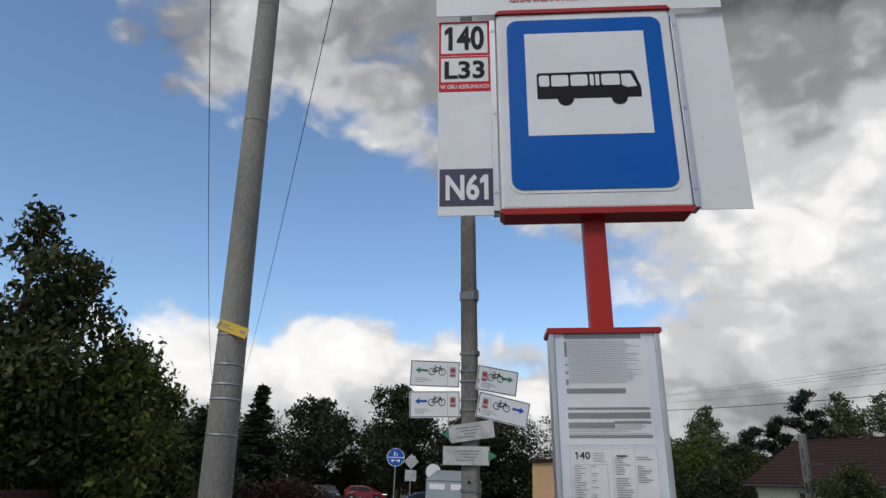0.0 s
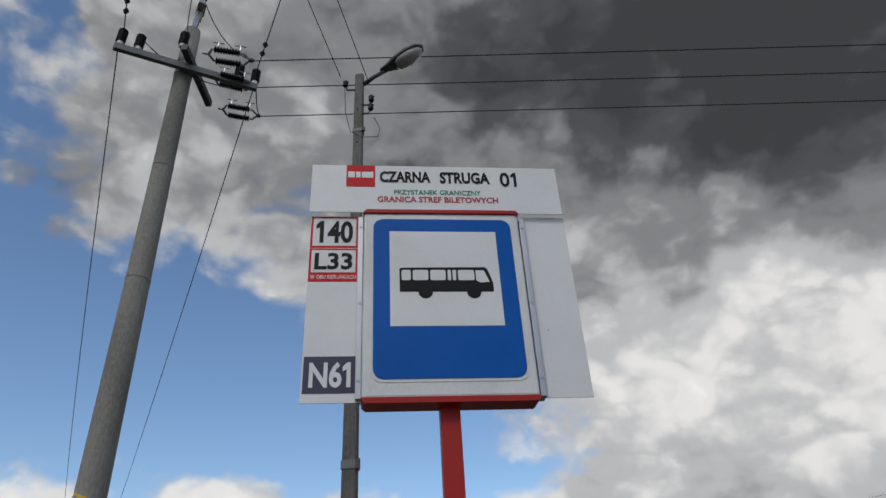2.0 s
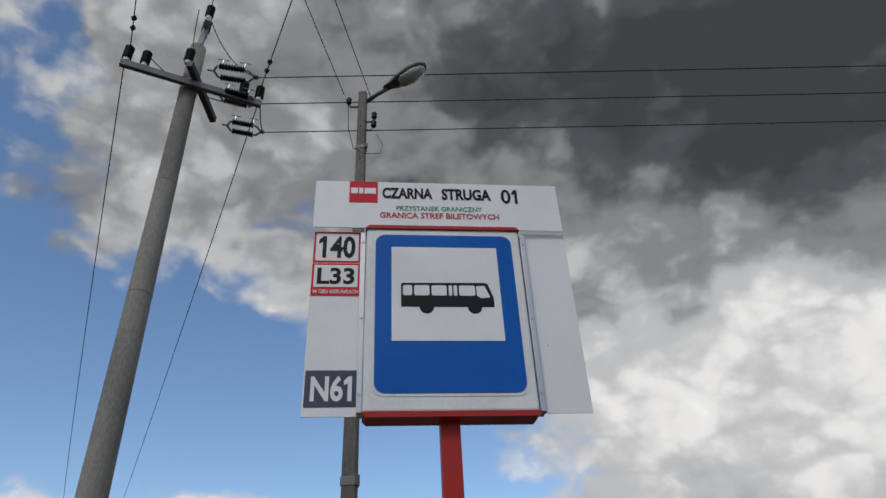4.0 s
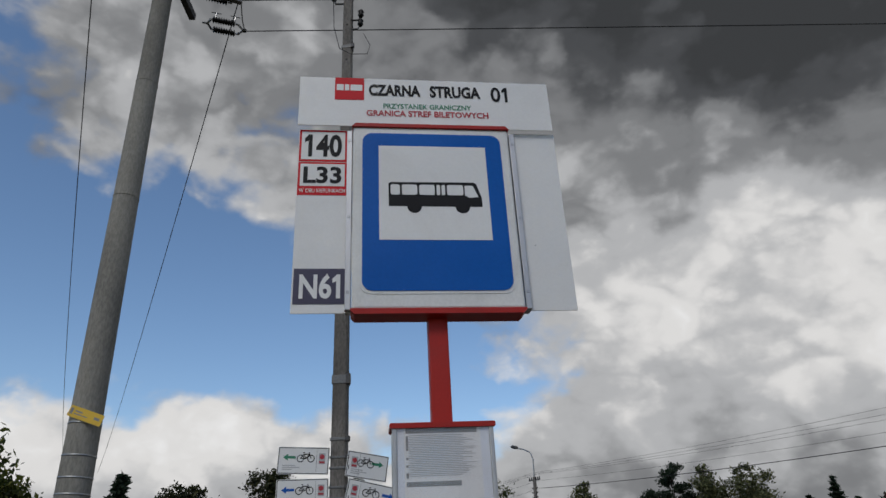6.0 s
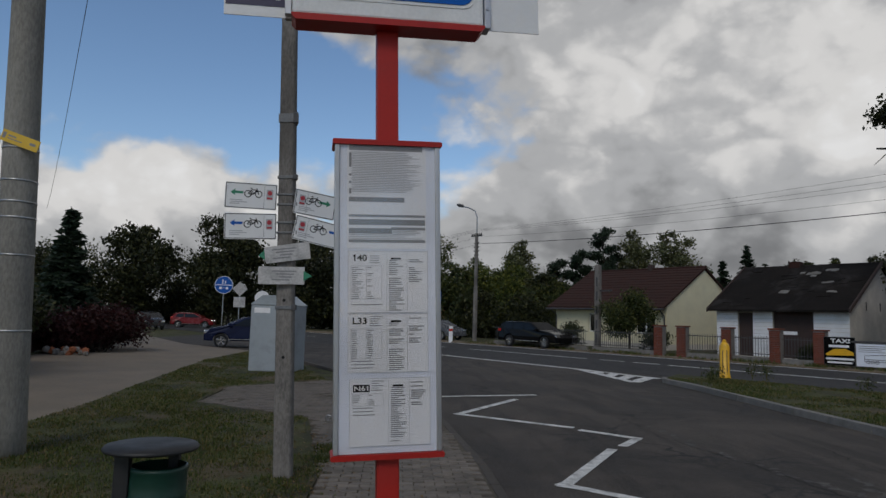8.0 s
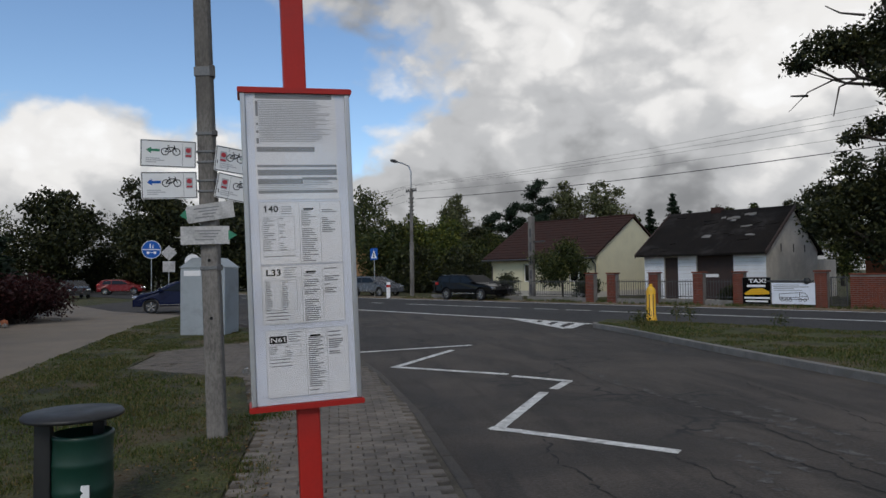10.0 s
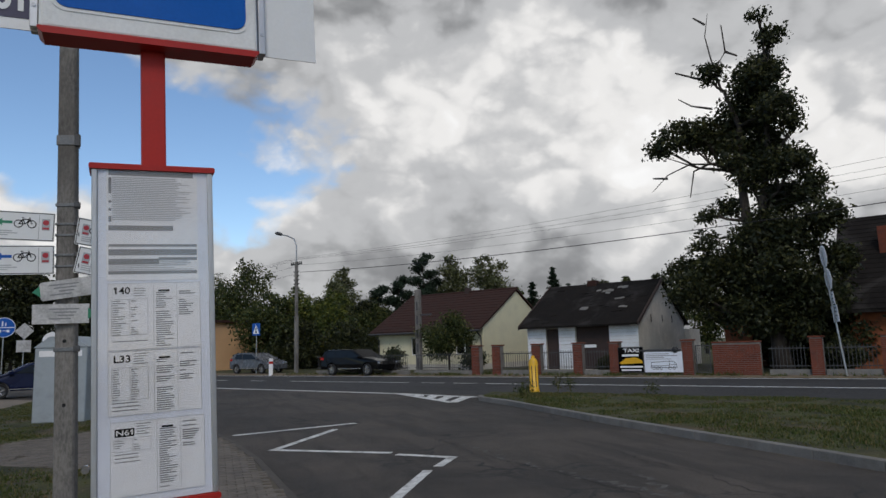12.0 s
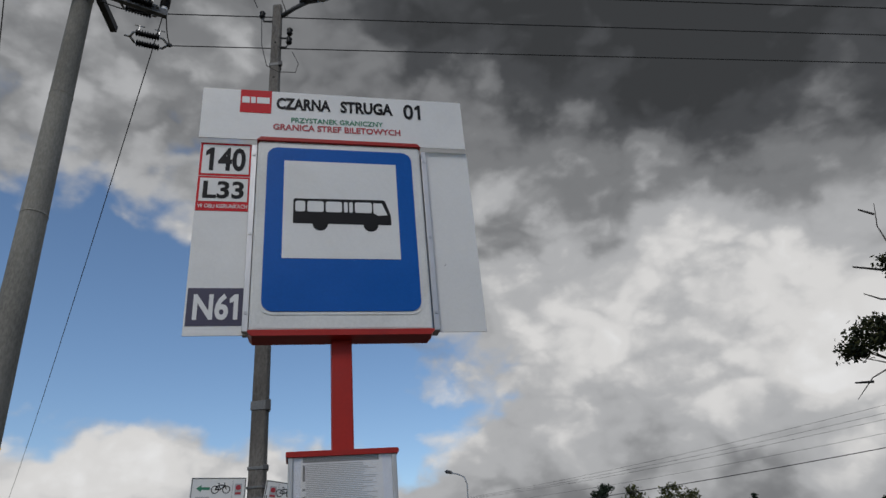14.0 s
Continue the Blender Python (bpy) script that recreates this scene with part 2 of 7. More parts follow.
ALU = material("brushed_aluminium", (0.52, 0.52, 0.53), 0.45, 0.75, vary=0.08, scale=5.0, grain=120.0, bump=0.04, stretch=(1, 1, 0.1))
ARM_STEEL = material("weathered_steel", (0.16, 0.165, 0.17), 0.6, 0.4, vary=0.2, scale=6.0, grain=50.0, bump=0.1)
IRON = material("dark_steel", (0.075, 0.075, 0.078), 0.6, 0.4, vary=0.25, scale=8.0, grain=60.0, bump=0.15)
BLACK = material("black_porcelain", (0.010, 0.010, 0.010), 0.45, spec=0.25, vary=0.2, scale=9.0, grain=60.0, bump=0.05)
WIRE = material("wire", (0.03, 0.03, 0.032), 0.6, 0.3, bump=0)
RED = paint("red_enamel", (0.40, 0.020, 0.015), 0.4, spec=0.3, dirt=(0.24, 0.02, 0.016), dirt_amount=0.4)
RED_DULL = paint("red_post_paint", (0.42, 0.020, 0.014), 0.5, spec=0.3, dirt=(0.25, 0.03, 0.026), dirt_amount=0.4)
WHITE = paint("white_sheet", (0.78, 0.78, 0.775), 0.42, vary=0.025, dirt=(0.58, 0.57, 0.54), dirt_amount=0.25)
WHITE_FRAME = paint("white_frame", (0.76, 0.76, 0.745), 0.35, dirt=(0.5, 0.49, 0.45), dirt_amount=0.3)
BLUE_SIGN = paint("sign_blue", (0.001, 0.10, 0.43), 0.4, spec=0.2)
BLACK_INK = paint("black_print", (0.009, 0.009, 0.011), 0.55, spec=0.2)
NAVY = paint("navy_print", (0.035, 0.03, 0.075), 0.45)
RED_INK = paint("red_print", (0.60, 0.012, 0.02), 0.5, spec=0.2)
DARKRED_INK = paint("dark_red_print", (0.42, 0.03, 0.045), 0.45)
GREEN_INK = paint("green_print", (0.03, 0.22, 0.12), 0.45)
GREY_INK = paint("grey_print", (0.23, 0.23, 0.235), 0.5)
PALE_INK = paint("pale_grey_print", (0.42, 0.42, 0.43), 0.5)
PAPER = paint("paper", (0.82, 0.82, 0.83), 0.7)
BACKING = paint("case_backing", (0.76, 0.79, 0.86), 0.5)
YELLOW = paint("yellow_plastic", (0.72, 0.40, 0.012), 0.4, dirt=(0.35, 0.2, 0.03), dirt_amount=0.35)
YELLOW_PLATE = paint("yellow_plate", (0.68, 0.44, 0.04), 0.45)
SIGN_BLUE2 = paint("route_blue", (0.012, 0.10, 0.42), 0.45, spec=0.25)
CLEAR = glass_material("clear_sheet", (0.98, 0.985, 1.0), 0.10, 0.93)
GLASS = glass_material("window_glass", (0.25, 0.28, 0.3), 0.03, 0.85)
CREAM = material("cream_render", (0.66, 0.61, 0.42), 0.9, vary=0.06, scale=1.5, grain=50.0, bump=0.15)
GREY_RENDER = material("grey_render", (0.50, 0.465, 0.41), 0.92, vary=0.2, scale=0.8, grain=30.0, bump=0.3, dirt=(0.30, 0.28, 0.25), dirt_amount=0.6)
SIDING = material("white_siding", (0.74, 0.75, 0.77), 0.6, vary=0.08, scale=2.0, grain=40.0, bump=0.06, each=0.06)
ROOF_BROWN = material("brown_roof", (0.040, 0.018, 0.014), 0.85, spec=0.25, vary=0.25, scale=2.0, grain=30.0, bump=0.3)
ROOF_TAR = material("tar_felt", (0.013, 0.011, 0.010), 0.95, spec=0.15, vary=0.4, scale=1.2, grain=20.0, bump=0.5, dirt=(0.085, 0.08, 0.078), dirt_amount=0.3)
BRICK = material("red_brick", (0.155, 0.040, 0.021), 0.88, vary=0.25, scale=4.0, grain=40.0, bump=0.3, each=0.3)
BRICK_ORANGE = material("orange_brick", (0.26, 0.085, 0.036), 0.88, vary=0.25, scale=4.0, grain=40.0, bump=0.3, each=0.3)
ORANGE = material("orange_render", (0.66, 0.40, 0.21), 0.9, vary=0.06, scale=1.0, grain=40.0, bump=0.1)
WOOD_DARK = material("dark_boards", (0.045, 0.028, 0.024), 0.8, vary=0.3, scale=5.0, grain=50.0, bump=0.3)
MAROON = material("maroon_boards", (0.055, 0.018, 0.018), 0.75, vary=0.3, scale=4.0, grain=50.0, bump=0.25)
BARK = material("bark", (0.042, 0.033, 0.026), 0.95, vary=0.4, scale=5.0, grain=30.0, bump=0.8, stretch=(1, 1, 0.3), bump_dist=0.03)
BARK_DEAD = material("dead_wood", (0.05, 0.042, 0.036), 0.95, vary=0.3, scale=5.0, grain=30.0, bump=0.5)
LEAF = leaf_material("leaf_green", (0.040, 0.060, 0.017))
LEAF_DARK = leaf_material("leaf_dark", (0.024, 0.033, 0.013), amount=0.12)
LEAF_BRIGHT = leaf_material("leaf_bright", (0.060, 0.088, 0.020), (0.2, 0.18, 0.03), 0.3)
LEAF_BIRCH = leaf_material("leaf_birch", (0.085, 0.10, 0.045), (0.15, 0.14, 0.05), 0.3)
NEEDLE = leaf_material("needles", (0.022, 0.04, 0.022), (0.04, 0.045, 0.02), 0.1)
LEAF_RED = leaf_material("leaf_maroon", (0.036, 0.010, 0.010), (0.055, 0.014, 0.012), 0.2)
GRASS_BLADE = leaf_material("grass_blade", (0.062, 0.095, 0.016), (0.14, 0.10, 0.040), 0.5)
BIN_GREY = paint("container_grey", (0.33, 0.37, 0.40), 0.5, dirt=(0.2, 0.21, 0.21), dirt_amount=0.4)
BIN_GREEN = paint("bin_green", (0.008, 0.042, 0.029), 0.4, dirt=(0.04, 0.06, 0.05), dirt_amount=0.4)
BIN_BLACK = paint("bin_black", (0.014, 0.014, 0.015), 0.55, dirt=(0.05, 0.05, 0.05), dirt_amount=0.3)
CAR_BLACK = paint("black_car_paint", (0.005, 0.005, 0.0055), 0.12, spec=0.18)
CAR_GREY = paint("grey_car_paint", (0.085, 0.09, 0.10), 0.25)
CAR_BLUE = paint("navy_car_paint", (0.006, 0.010, 0.038), 0.2, spec=0.25)
CAR_RED = paint("red_car_paint", (0.16, 0.010, 0.012), 0.25, spec=0.3)
CAR_DARK = paint("dark_car_paint", (0.02, 0.02, 0.022), 0.22)
TYRE = material("tyre", (0.017, 0.017, 0.018), 0.85, bump=0.1)
CARGLASS = paint("car_glass", (0.006, 0.007, 0.008), 0.06, spec=0.3)
TAIL = paint("tail_lamp", (0.42, 0.015, 0.012), 0.2)
CHROME = material("chrome", (0.6, 0.6, 0.62), 0.2, 0.9, vary=0.03, bump=0)


# ---- building helpers ----
U, N = Vector((0.5698, -0.8218, 0)), Vector((0.8218, 0.5698, 0))
ROAD_TURN = math.degrees(math.atan2(U.y, U.x))


def street(s, n, z=0.0):
    """A place by its distance along the main road and across it."""
    return U * s + N * n + Vector((0, 0, z))


def link(name, mesh, mats, parent=None, label="", smooth_faces=False):
    for m in mats if isinstance(mats, (list, tuple)) else [mats]:
        mesh.materials.append(m)
    if smooth_faces:
        for p in mesh.polygons:
            p.use_smooth = True
    ob = new(name, mesh)
    if parent is not None:
        ob.parent = parent
    if label:
        ob["label"] = label
    return ob


def part(name, bm, mat, parent=None, label="", smooth_faces=False):
    mesh = bpy.data.meshes.new(name)
    bm.to_mesh(mesh)
    bm.free()
    return link(name, mesh, mat, parent, label, smooth_faces)


def thing(name, m, label, category, group="", kind=""):
    ob = new(name)
    ob.matrix_world = m
    ob.empty_display_size = 0.1
    return tagged(ob, label, category, group, kind)


def add_box(bm, x0, x1, y0, y1, z0, z1, bevel=0.0, m=None):
    made = bmesh.ops.create_cube(bm, size=1.0)["verts"]
    mat = Matrix.Translation(((x0 + x1) / 2, (y0 + y1) / 2, (z0 + z1) / 2)) @ Matrix.Diagonal((x1 - x0, y1 - y0, z1 - z0, 1))
    bmesh.ops.transform(bm, matrix=mat, verts=made)
    if bevel:
        edges = list({e for v in made for e in v.link_edges})
        r = bmesh.ops.bevel(bm, geom=edges, offset=bevel, segments=2, affect="EDGES", profile=0.5)
        made = list({v for f in r["faces"] for v in f.verts} | {v for v in made if v.is_valid})
    if m is not None:
        bmesh.ops.transform(bm, matrix=m, verts=[v for v in made if v.is_valid])
    return bm


def box(x0, x1, y0, y1, z0, z1, bevel=0.0, m=None):
    return add_box(bmesh.new(), x0, x1, y0, y1, z0, z1, bevel, m)


def add_tube(bm, points, radii, sides=8, cap=True):
    """A tube of changing radius along a line of points."""
    pts = [Vector(p) for p in points]
    if isinstance(radii, (int, float)):
        radii = [radii] * len(pts)
    rings = []
    for i, p in enumerate(pts):
        way = (pts[min(i + 1, len(pts) - 1)] - pts[max(i - 1, 0)]).normalized()
        side = way.cross(Vector((0, 0, 1)) if abs(way.z) < 0.9 else Vector((1, 0, 0))).normalized()
        up = way.cross(side)
        rings.append([bm.verts.new(p + radii[i] * (math.cos(a) * side + math.sin(a) * up)) for a in (2 * math.pi * j / sides for j in range(sides))])
    for a, b in zip(rings, rings[1:]):
        for j in range(sides):
            bm.faces.new((a[j], a[(j + 1) % sides], b[(j + 1) % sides], b[j]))
    if cap:
        bm.faces.new(rings[0][::-1])
        bm.faces.new(rings[-1])
    return bm


def tube(points, radii, sides=8):
    bm = add_tube(bmesh.new(), points, radii, sides)
    bmesh.ops.recalc_face_normals(bm, faces=bm.faces)
    return bm


def add_prism(bm, outline, z0, z1, m=None):
    """A flat outline in x and y, raised from z0 to z1."""
    lo, hi = [bm.verts.new((x, y, z0)) for x, y in outline], [bm.verts.new((x, y, z1)) for x, y in outline]
    bm.faces.new(hi)
    bm.faces.new(lo[::-1])
    for i in range(len(lo)):
        j = (i + 1) % len(lo)
        bm.faces.new((lo[i], lo[j], hi[j], hi[i]))
    if m is not None:
        bmesh.ops.transform(bm, matrix=m, verts=lo + hi)
    return bm


def prism(outline, z0, z1, m=None):
    bm = add_prism(bmesh.new(), outline, z0, z1, m)
    bmesh.ops.recalc_face_normals(bm, faces=bm.faces)
    return bm


FACE = Matrix.Rotation(radians(90), 4, "X")  # turns an x,y drawing up so that it faces -y


def plate(outline, y, thick=0.002):
    """A flat shape drawn in x and z, facing -y, its face at y."""
    return prism(outline, -y - thick, -y, FACE)


def rounded(x0, x1, z0, z1, r, steps=6):
    pts = []
    for cx, cz, a in ((x1 - r, z1 - r, 0), (x0 + r, z1 - r, 90), (x0 + r, z0 + r, 180), (x1 - r, z0 + r, 270)):
        pts += [(cx + r * math.cos(radians(a + 90 * i / steps)), cz + r * math.sin(radians(a + 90 * i / steps))) for i in range(steps + 1)]
    return pts


def rect(x0, x1, z0, z1):
    return [(x0, z0), (x1, z0), (x1, z1), (x0, z1)]


def disc(cx, cz, r, n=20, squeeze=1.0):
    return [(cx + r * math.cos(2 * math.pi * i / n), cz + squeeze * r * math.sin(2 * math.pi * i / n)) for i in range(n)]


def lettering(name, body, x0, x1, z0, z1, y, mat, parent, bold=0.0, m=None):
    """Words with the built-in font, fitted into a rectangle that faces -y (or is turned by m)."""
    cu = bpy.data.curves.new(name, "FONT")
    cu.body, cu.size, cu.extrude, cu.offset, cu.resolution_u = body, 1.0, 0.0, bold, 3
    tmp = bpy.data.objects.new("tmp", cu)
    mesh = bpy.data.meshes.new_from_object(tmp)
    bpy.data.objects.remove(tmp)
    co = np.array([v.co[:] for v in mesh.vertices])
    if body in ("140", "N61", "01"):
        # the flag of the figure one
        far = co[:, 0] > (co[:, 0].min() + co[:, 0].max()) / 2
        span_x = co[:, 0].max() - co[:, 0].min()
        one = co[co[:, 0] < co[:, 0].min() + 0.12 * span_x] if body == "140" else co[far & (co[:, 0] > co[:, 0].max() - (0.2 if body == "01" else 0.14) * span_x)]
        l, t, w, h = one[:, 0].min() + 0.02, one[:, 1].max(), np.ptp(one[:, 0]), np.ptp(one[:, 1])
        bm = bmesh.new()
        bm.from_mesh(mesh)
        bm.faces.new([bm.verts.new((a, b, 0)) for a, b in ((l, t), (l - 1.05 * w, t - 0.17 * h), (l - 1.05 * w, t - 0.36 * h), (l, t - 0.27 * h))][::-1])
        bm.to_mesh(mesh)
        bm.free()
        co = np.array([v.co[:] for v in mesh.vertices])
    lo, hi = co.min(0), co.max(0)
    fit_m = Matrix.Translation((x0, z0, 0)) @ Matrix.Diagonal(((x1 - x0) / (hi[0] - lo[0]), (z1 - z0) / (hi[1] - lo[1]), 1, 1)) @ Matrix.Translation((-lo[0], -lo[1], 0))
    mesh.transform((m or Matrix()) @ Matrix.Translation((0, y, 0)) @ FACE @ fit_m)
    return link(name, mesh, mat, parent)


def wire_line(a, b, sag, r=0.008, steps=14, sides=5):
    a, b = Vector(a), Vector(b)
    return tube([a.lerp(b, i / steps) - Vector((0, 0, 4 * sag * (i / steps) * (1 - i / steps))) for i in range(steps + 1)], r, sides)


def joined(name, verts, faces, mat, parent=None, label=""):
    mesh = bpy.data.meshes.new(name)
    mesh.from_pydata(verts, [], faces)
    return link(name, mesh, mat, parent, label)


# ---- ground, roads, kerbs ----
def slab(name, outline, z0, z1, mat, label, category):
    return tagged(part(name, prism(outline, z0, z1), mat), label, category, kind="structure")


tagged(part("ground", prism([(-1500, -1500), (1500, -1500), (1500, 1500), (-1500, 1500)], -0.6, -0.04), GRASS_SOIL), "flat grassy ground reaching the horizon", "ground", kind="structure")


def sn(*pairs):
    return [tuple(street(s, n)[:2]) for s, n in pairs]


BAY_EDGE = [(1.62, -14.0), (1.56, 0.0), (1.46, 4.7), (1.42, 7.4), (1.2, 10.4), (0.93, 12.5), (0.35, 15.5), (-0.9, 19.0), (-2.6, 23.0), (-4.4, 27.0)]
slab("road_main", sn((-160, 19.05), (80, 19.05), (80, 29.1), (-160, 29.1)), -0.2, 0.0, ASPHALT_MAIN, "worn grey asphalt main road with white lines", "road")
slab("road_bay", BAY_EDGE + [(-9.0, 29.6), (-14.0, 40.0)] + sn((-50, 19.04), (30, 19.04)) + [(30, -14)], -0.2, -0.003, ASPHALT, "patched dark asphalt bus bay", "road")
GRASS_TOP = 0.07
slab("verge_left", [(-60, -14), (-0.32, -14), (-0.32, 6.6), (-0.75, 9.5), (-0.9, 10.4), (-3.0, 12.0), (-3.1, 14.6), (-1.2, 16.5), (-2.6, 21.5), (-4.6, 27), (-5.6, 28.6), (-5.76, 22.5), (-4.98, 14.6), (-4.63, 11.5), (-4.4, 6.0), (-4.4, -13.9), (-7.6, -13.9), (-7.9, 6), (-8.7, 14), (-10.2, 18), (-11.3, 22), (-14, 39), (-20, 55), (-60, 90)], -0.15, GRASS_TOP, GRASS_SOIL, "worn grass verge with bare soil", "grass")
slab("footpath", [(-4.42, -13.9), (-4.42, 6.0), (-4.65, 11.5), (-5.0, 14.6), (-5.78, 22.5), (-5.6, 28.6), (-9.6, 33.0), (-14.5, 42.0), (-20, 55.1), (-14.02, 39), (-11.32, 22), (-10.22, 18), (-8.72, 14), (-7.92, 6), (-7.6, -13.9)], -0.15, 0.05, FOOTWAY, "light grey asphalt footpath along the verge", "path")
PAVE = [(-0.34, -13.9)] + [(x - 0.10, y) for x, y in BAY_EDGE[:7]] + [(-1.2, 16.4), (-3.1, 14.62), (-3.02, 12.0), (-0.9, 10.4), (-0.75, 9.5), (-0.34, 6.6)]
slab("pavement_bed", PAVE, -0.12, 0.045, JOINT, "sandy bed under grey paving blocks", "pavement")
ISLAND = [(7.84, 18.4), (7.95, 16.6), (7.9, 12.3), (7.95, 9.2), (8.05, 7.0), (8.1, 4.0), (8.4, 0.0), (9.0, -8.0)] + sn((22, 19.0), (-11.6, 19.0)) + [(8.05, 18.95)]
slab("island_verge", ISLAND, -0.12, 0.10, GRASS_SOIL, "grass island between bay and road", "grass")
slab("far_verge", sn((-160, 29.12), (80, 29.12), (80, 31.2), (-160, 31.2)), -0.12, 0.05, SOIL, "sandy dry verge by the fences", "grass")
slab("yard", sn((-60, 31.22), (40, 31.22), (40, 62), (-60, 62)), -0.12, 0.05, GRASS_SOIL, "grassy yards behind the fences", "grass")


def kerb_run(name, line, width, z0, z1, label, mat=None):
    """Kerb stones laid end to end along a line."""
    ob = thing(name, Matrix(), label, "kerb", kind="structure")
    for (ax, ay), (bx, by) in zip(line, line[1:]):
        a, b = Vector((ax, ay, 0)), Vector((bx, by, 0))
        count = max(1, round((b - a).length))
        turn = Matrix.Rotation(math.atan2(by - ay, bx - ax), 4, "Z")
        long = (b - a).length / count
        mesh = bpy.data.meshes.new("kerb_stone")
        bm = box(0.004, long - 0.004, -width / 2, width / 2, z0, z1, 0.012)
        bm.to_mesh(mesh)
        bm.free()
        mesh.materials.append(mat or KERB)
        for i in range(count):
            st = new("kerb_stone", mesh)
            st.parent = ob
            st.matrix_local = Matrix.Translation(a.lerp(b, i / count)) @ turn
    return ob


kerb_run("kerb_bay", [(x - 0.05, y) for x, y in BAY_EDGE[1:]], 0.10, -0.15, 0.052, "low grey concrete kerb along the bus bay", KERB_OLD)
kerb_run("kerb_island", [(8.06, 18.97)] + ISLAND[:7], 0.15, -0.15, 0.125, "grey concrete kerb round the grass island")


# road lines
def stripe(name, a, b, w, label, z=0.003):
    a, b = Vector((*a, 0)), Vector((*b, 0))
    side = (b - a).normalized().cross(Vector((0, 0, 1))) * w / 2
    bm = prism([tuple(p[:2]) for p in (a + side, b + side, b - side, a - side)], z - 0.002, z + 0.002)
    return tagged(part(name, bm, LINE), label, "road marking", kind="structure")


ZIG = [((0.9, 13.95), (3.45, 14.72)), ((2.87, 13.84), (1.50, 11.58)), ((1.42, 11.60), (3.14, 10.30)), ((3.18, 10.10), (3.86, 9.42)), ((3.86, 9.48), (3.42, 8.84)), ((3.21, 8.62), (2.07, 6.62)), ((2.05, 6.76), (3.46, 5.49))]
for i, (a, b) in enumerate(ZIG):
    stripe("zigzag_line", a, b, 0.13, "worn white zigzag bus stop line", 0.003 + 0.0012 * (i % 2))
stripe("edge_line", street(-70, 28.75)[:2], street(60, 28.75)[:2], 0.22, "worn white edge line")
stripe("centre_line", street(-15.2, 24.1)[:2], street(60, 24.1)[:2], 0.2, "white centre line", 0.004)
stripe("edge_line", street(-9.0, 19.35)[:2], street(60, 19.35)[:2], 0.22, "worn white edge line")
stripe("edge_line", (-3.0, 38.3), (6.62, 22.95), 0.24, "white line across the bay mouth", 0.0055)
stripe("lane_line", street(-27.3, 24.15)[:2], street(-19.4, 24.15)[:2], 0.15, "white lane line")
for s in (-70, -66, -62, -58, -54, -50, -46, -42, -38, -34, -30.6, -18.6, -16.9):
    stripe("lane_line", street(s, 24.15)[:2], street(s + 1.2, 24.15)[:2], 0.15, "white lane dash")
NOSE = [(6.60, 23.0), (8.20, 19.75), (6.95, 18.4)]
stripe("hatch_line", NOSE[0], NOSE[1], 0.24, "white hatched island nose", 0.0045)
stripe("hatch_line", NOSE[0], NOSE[2], 0.24, "white hatched island nose")
for i in range(4):
    f0 = 0.3 + 0.2 * i
    a = Vector(NOSE[0]).lerp(Vector(NOSE[1]), f0)
    stripe("hatch_bar", a, Vector(NOSE[0]).lerp(Vector(NOSE[2]), f0 + 0.10), 0.34, "white hatch bar", 0.0055)


# ---- the bus stop ----
STOP = pose(0.418, 2.20, 0.0, 0, -2.1, 7)


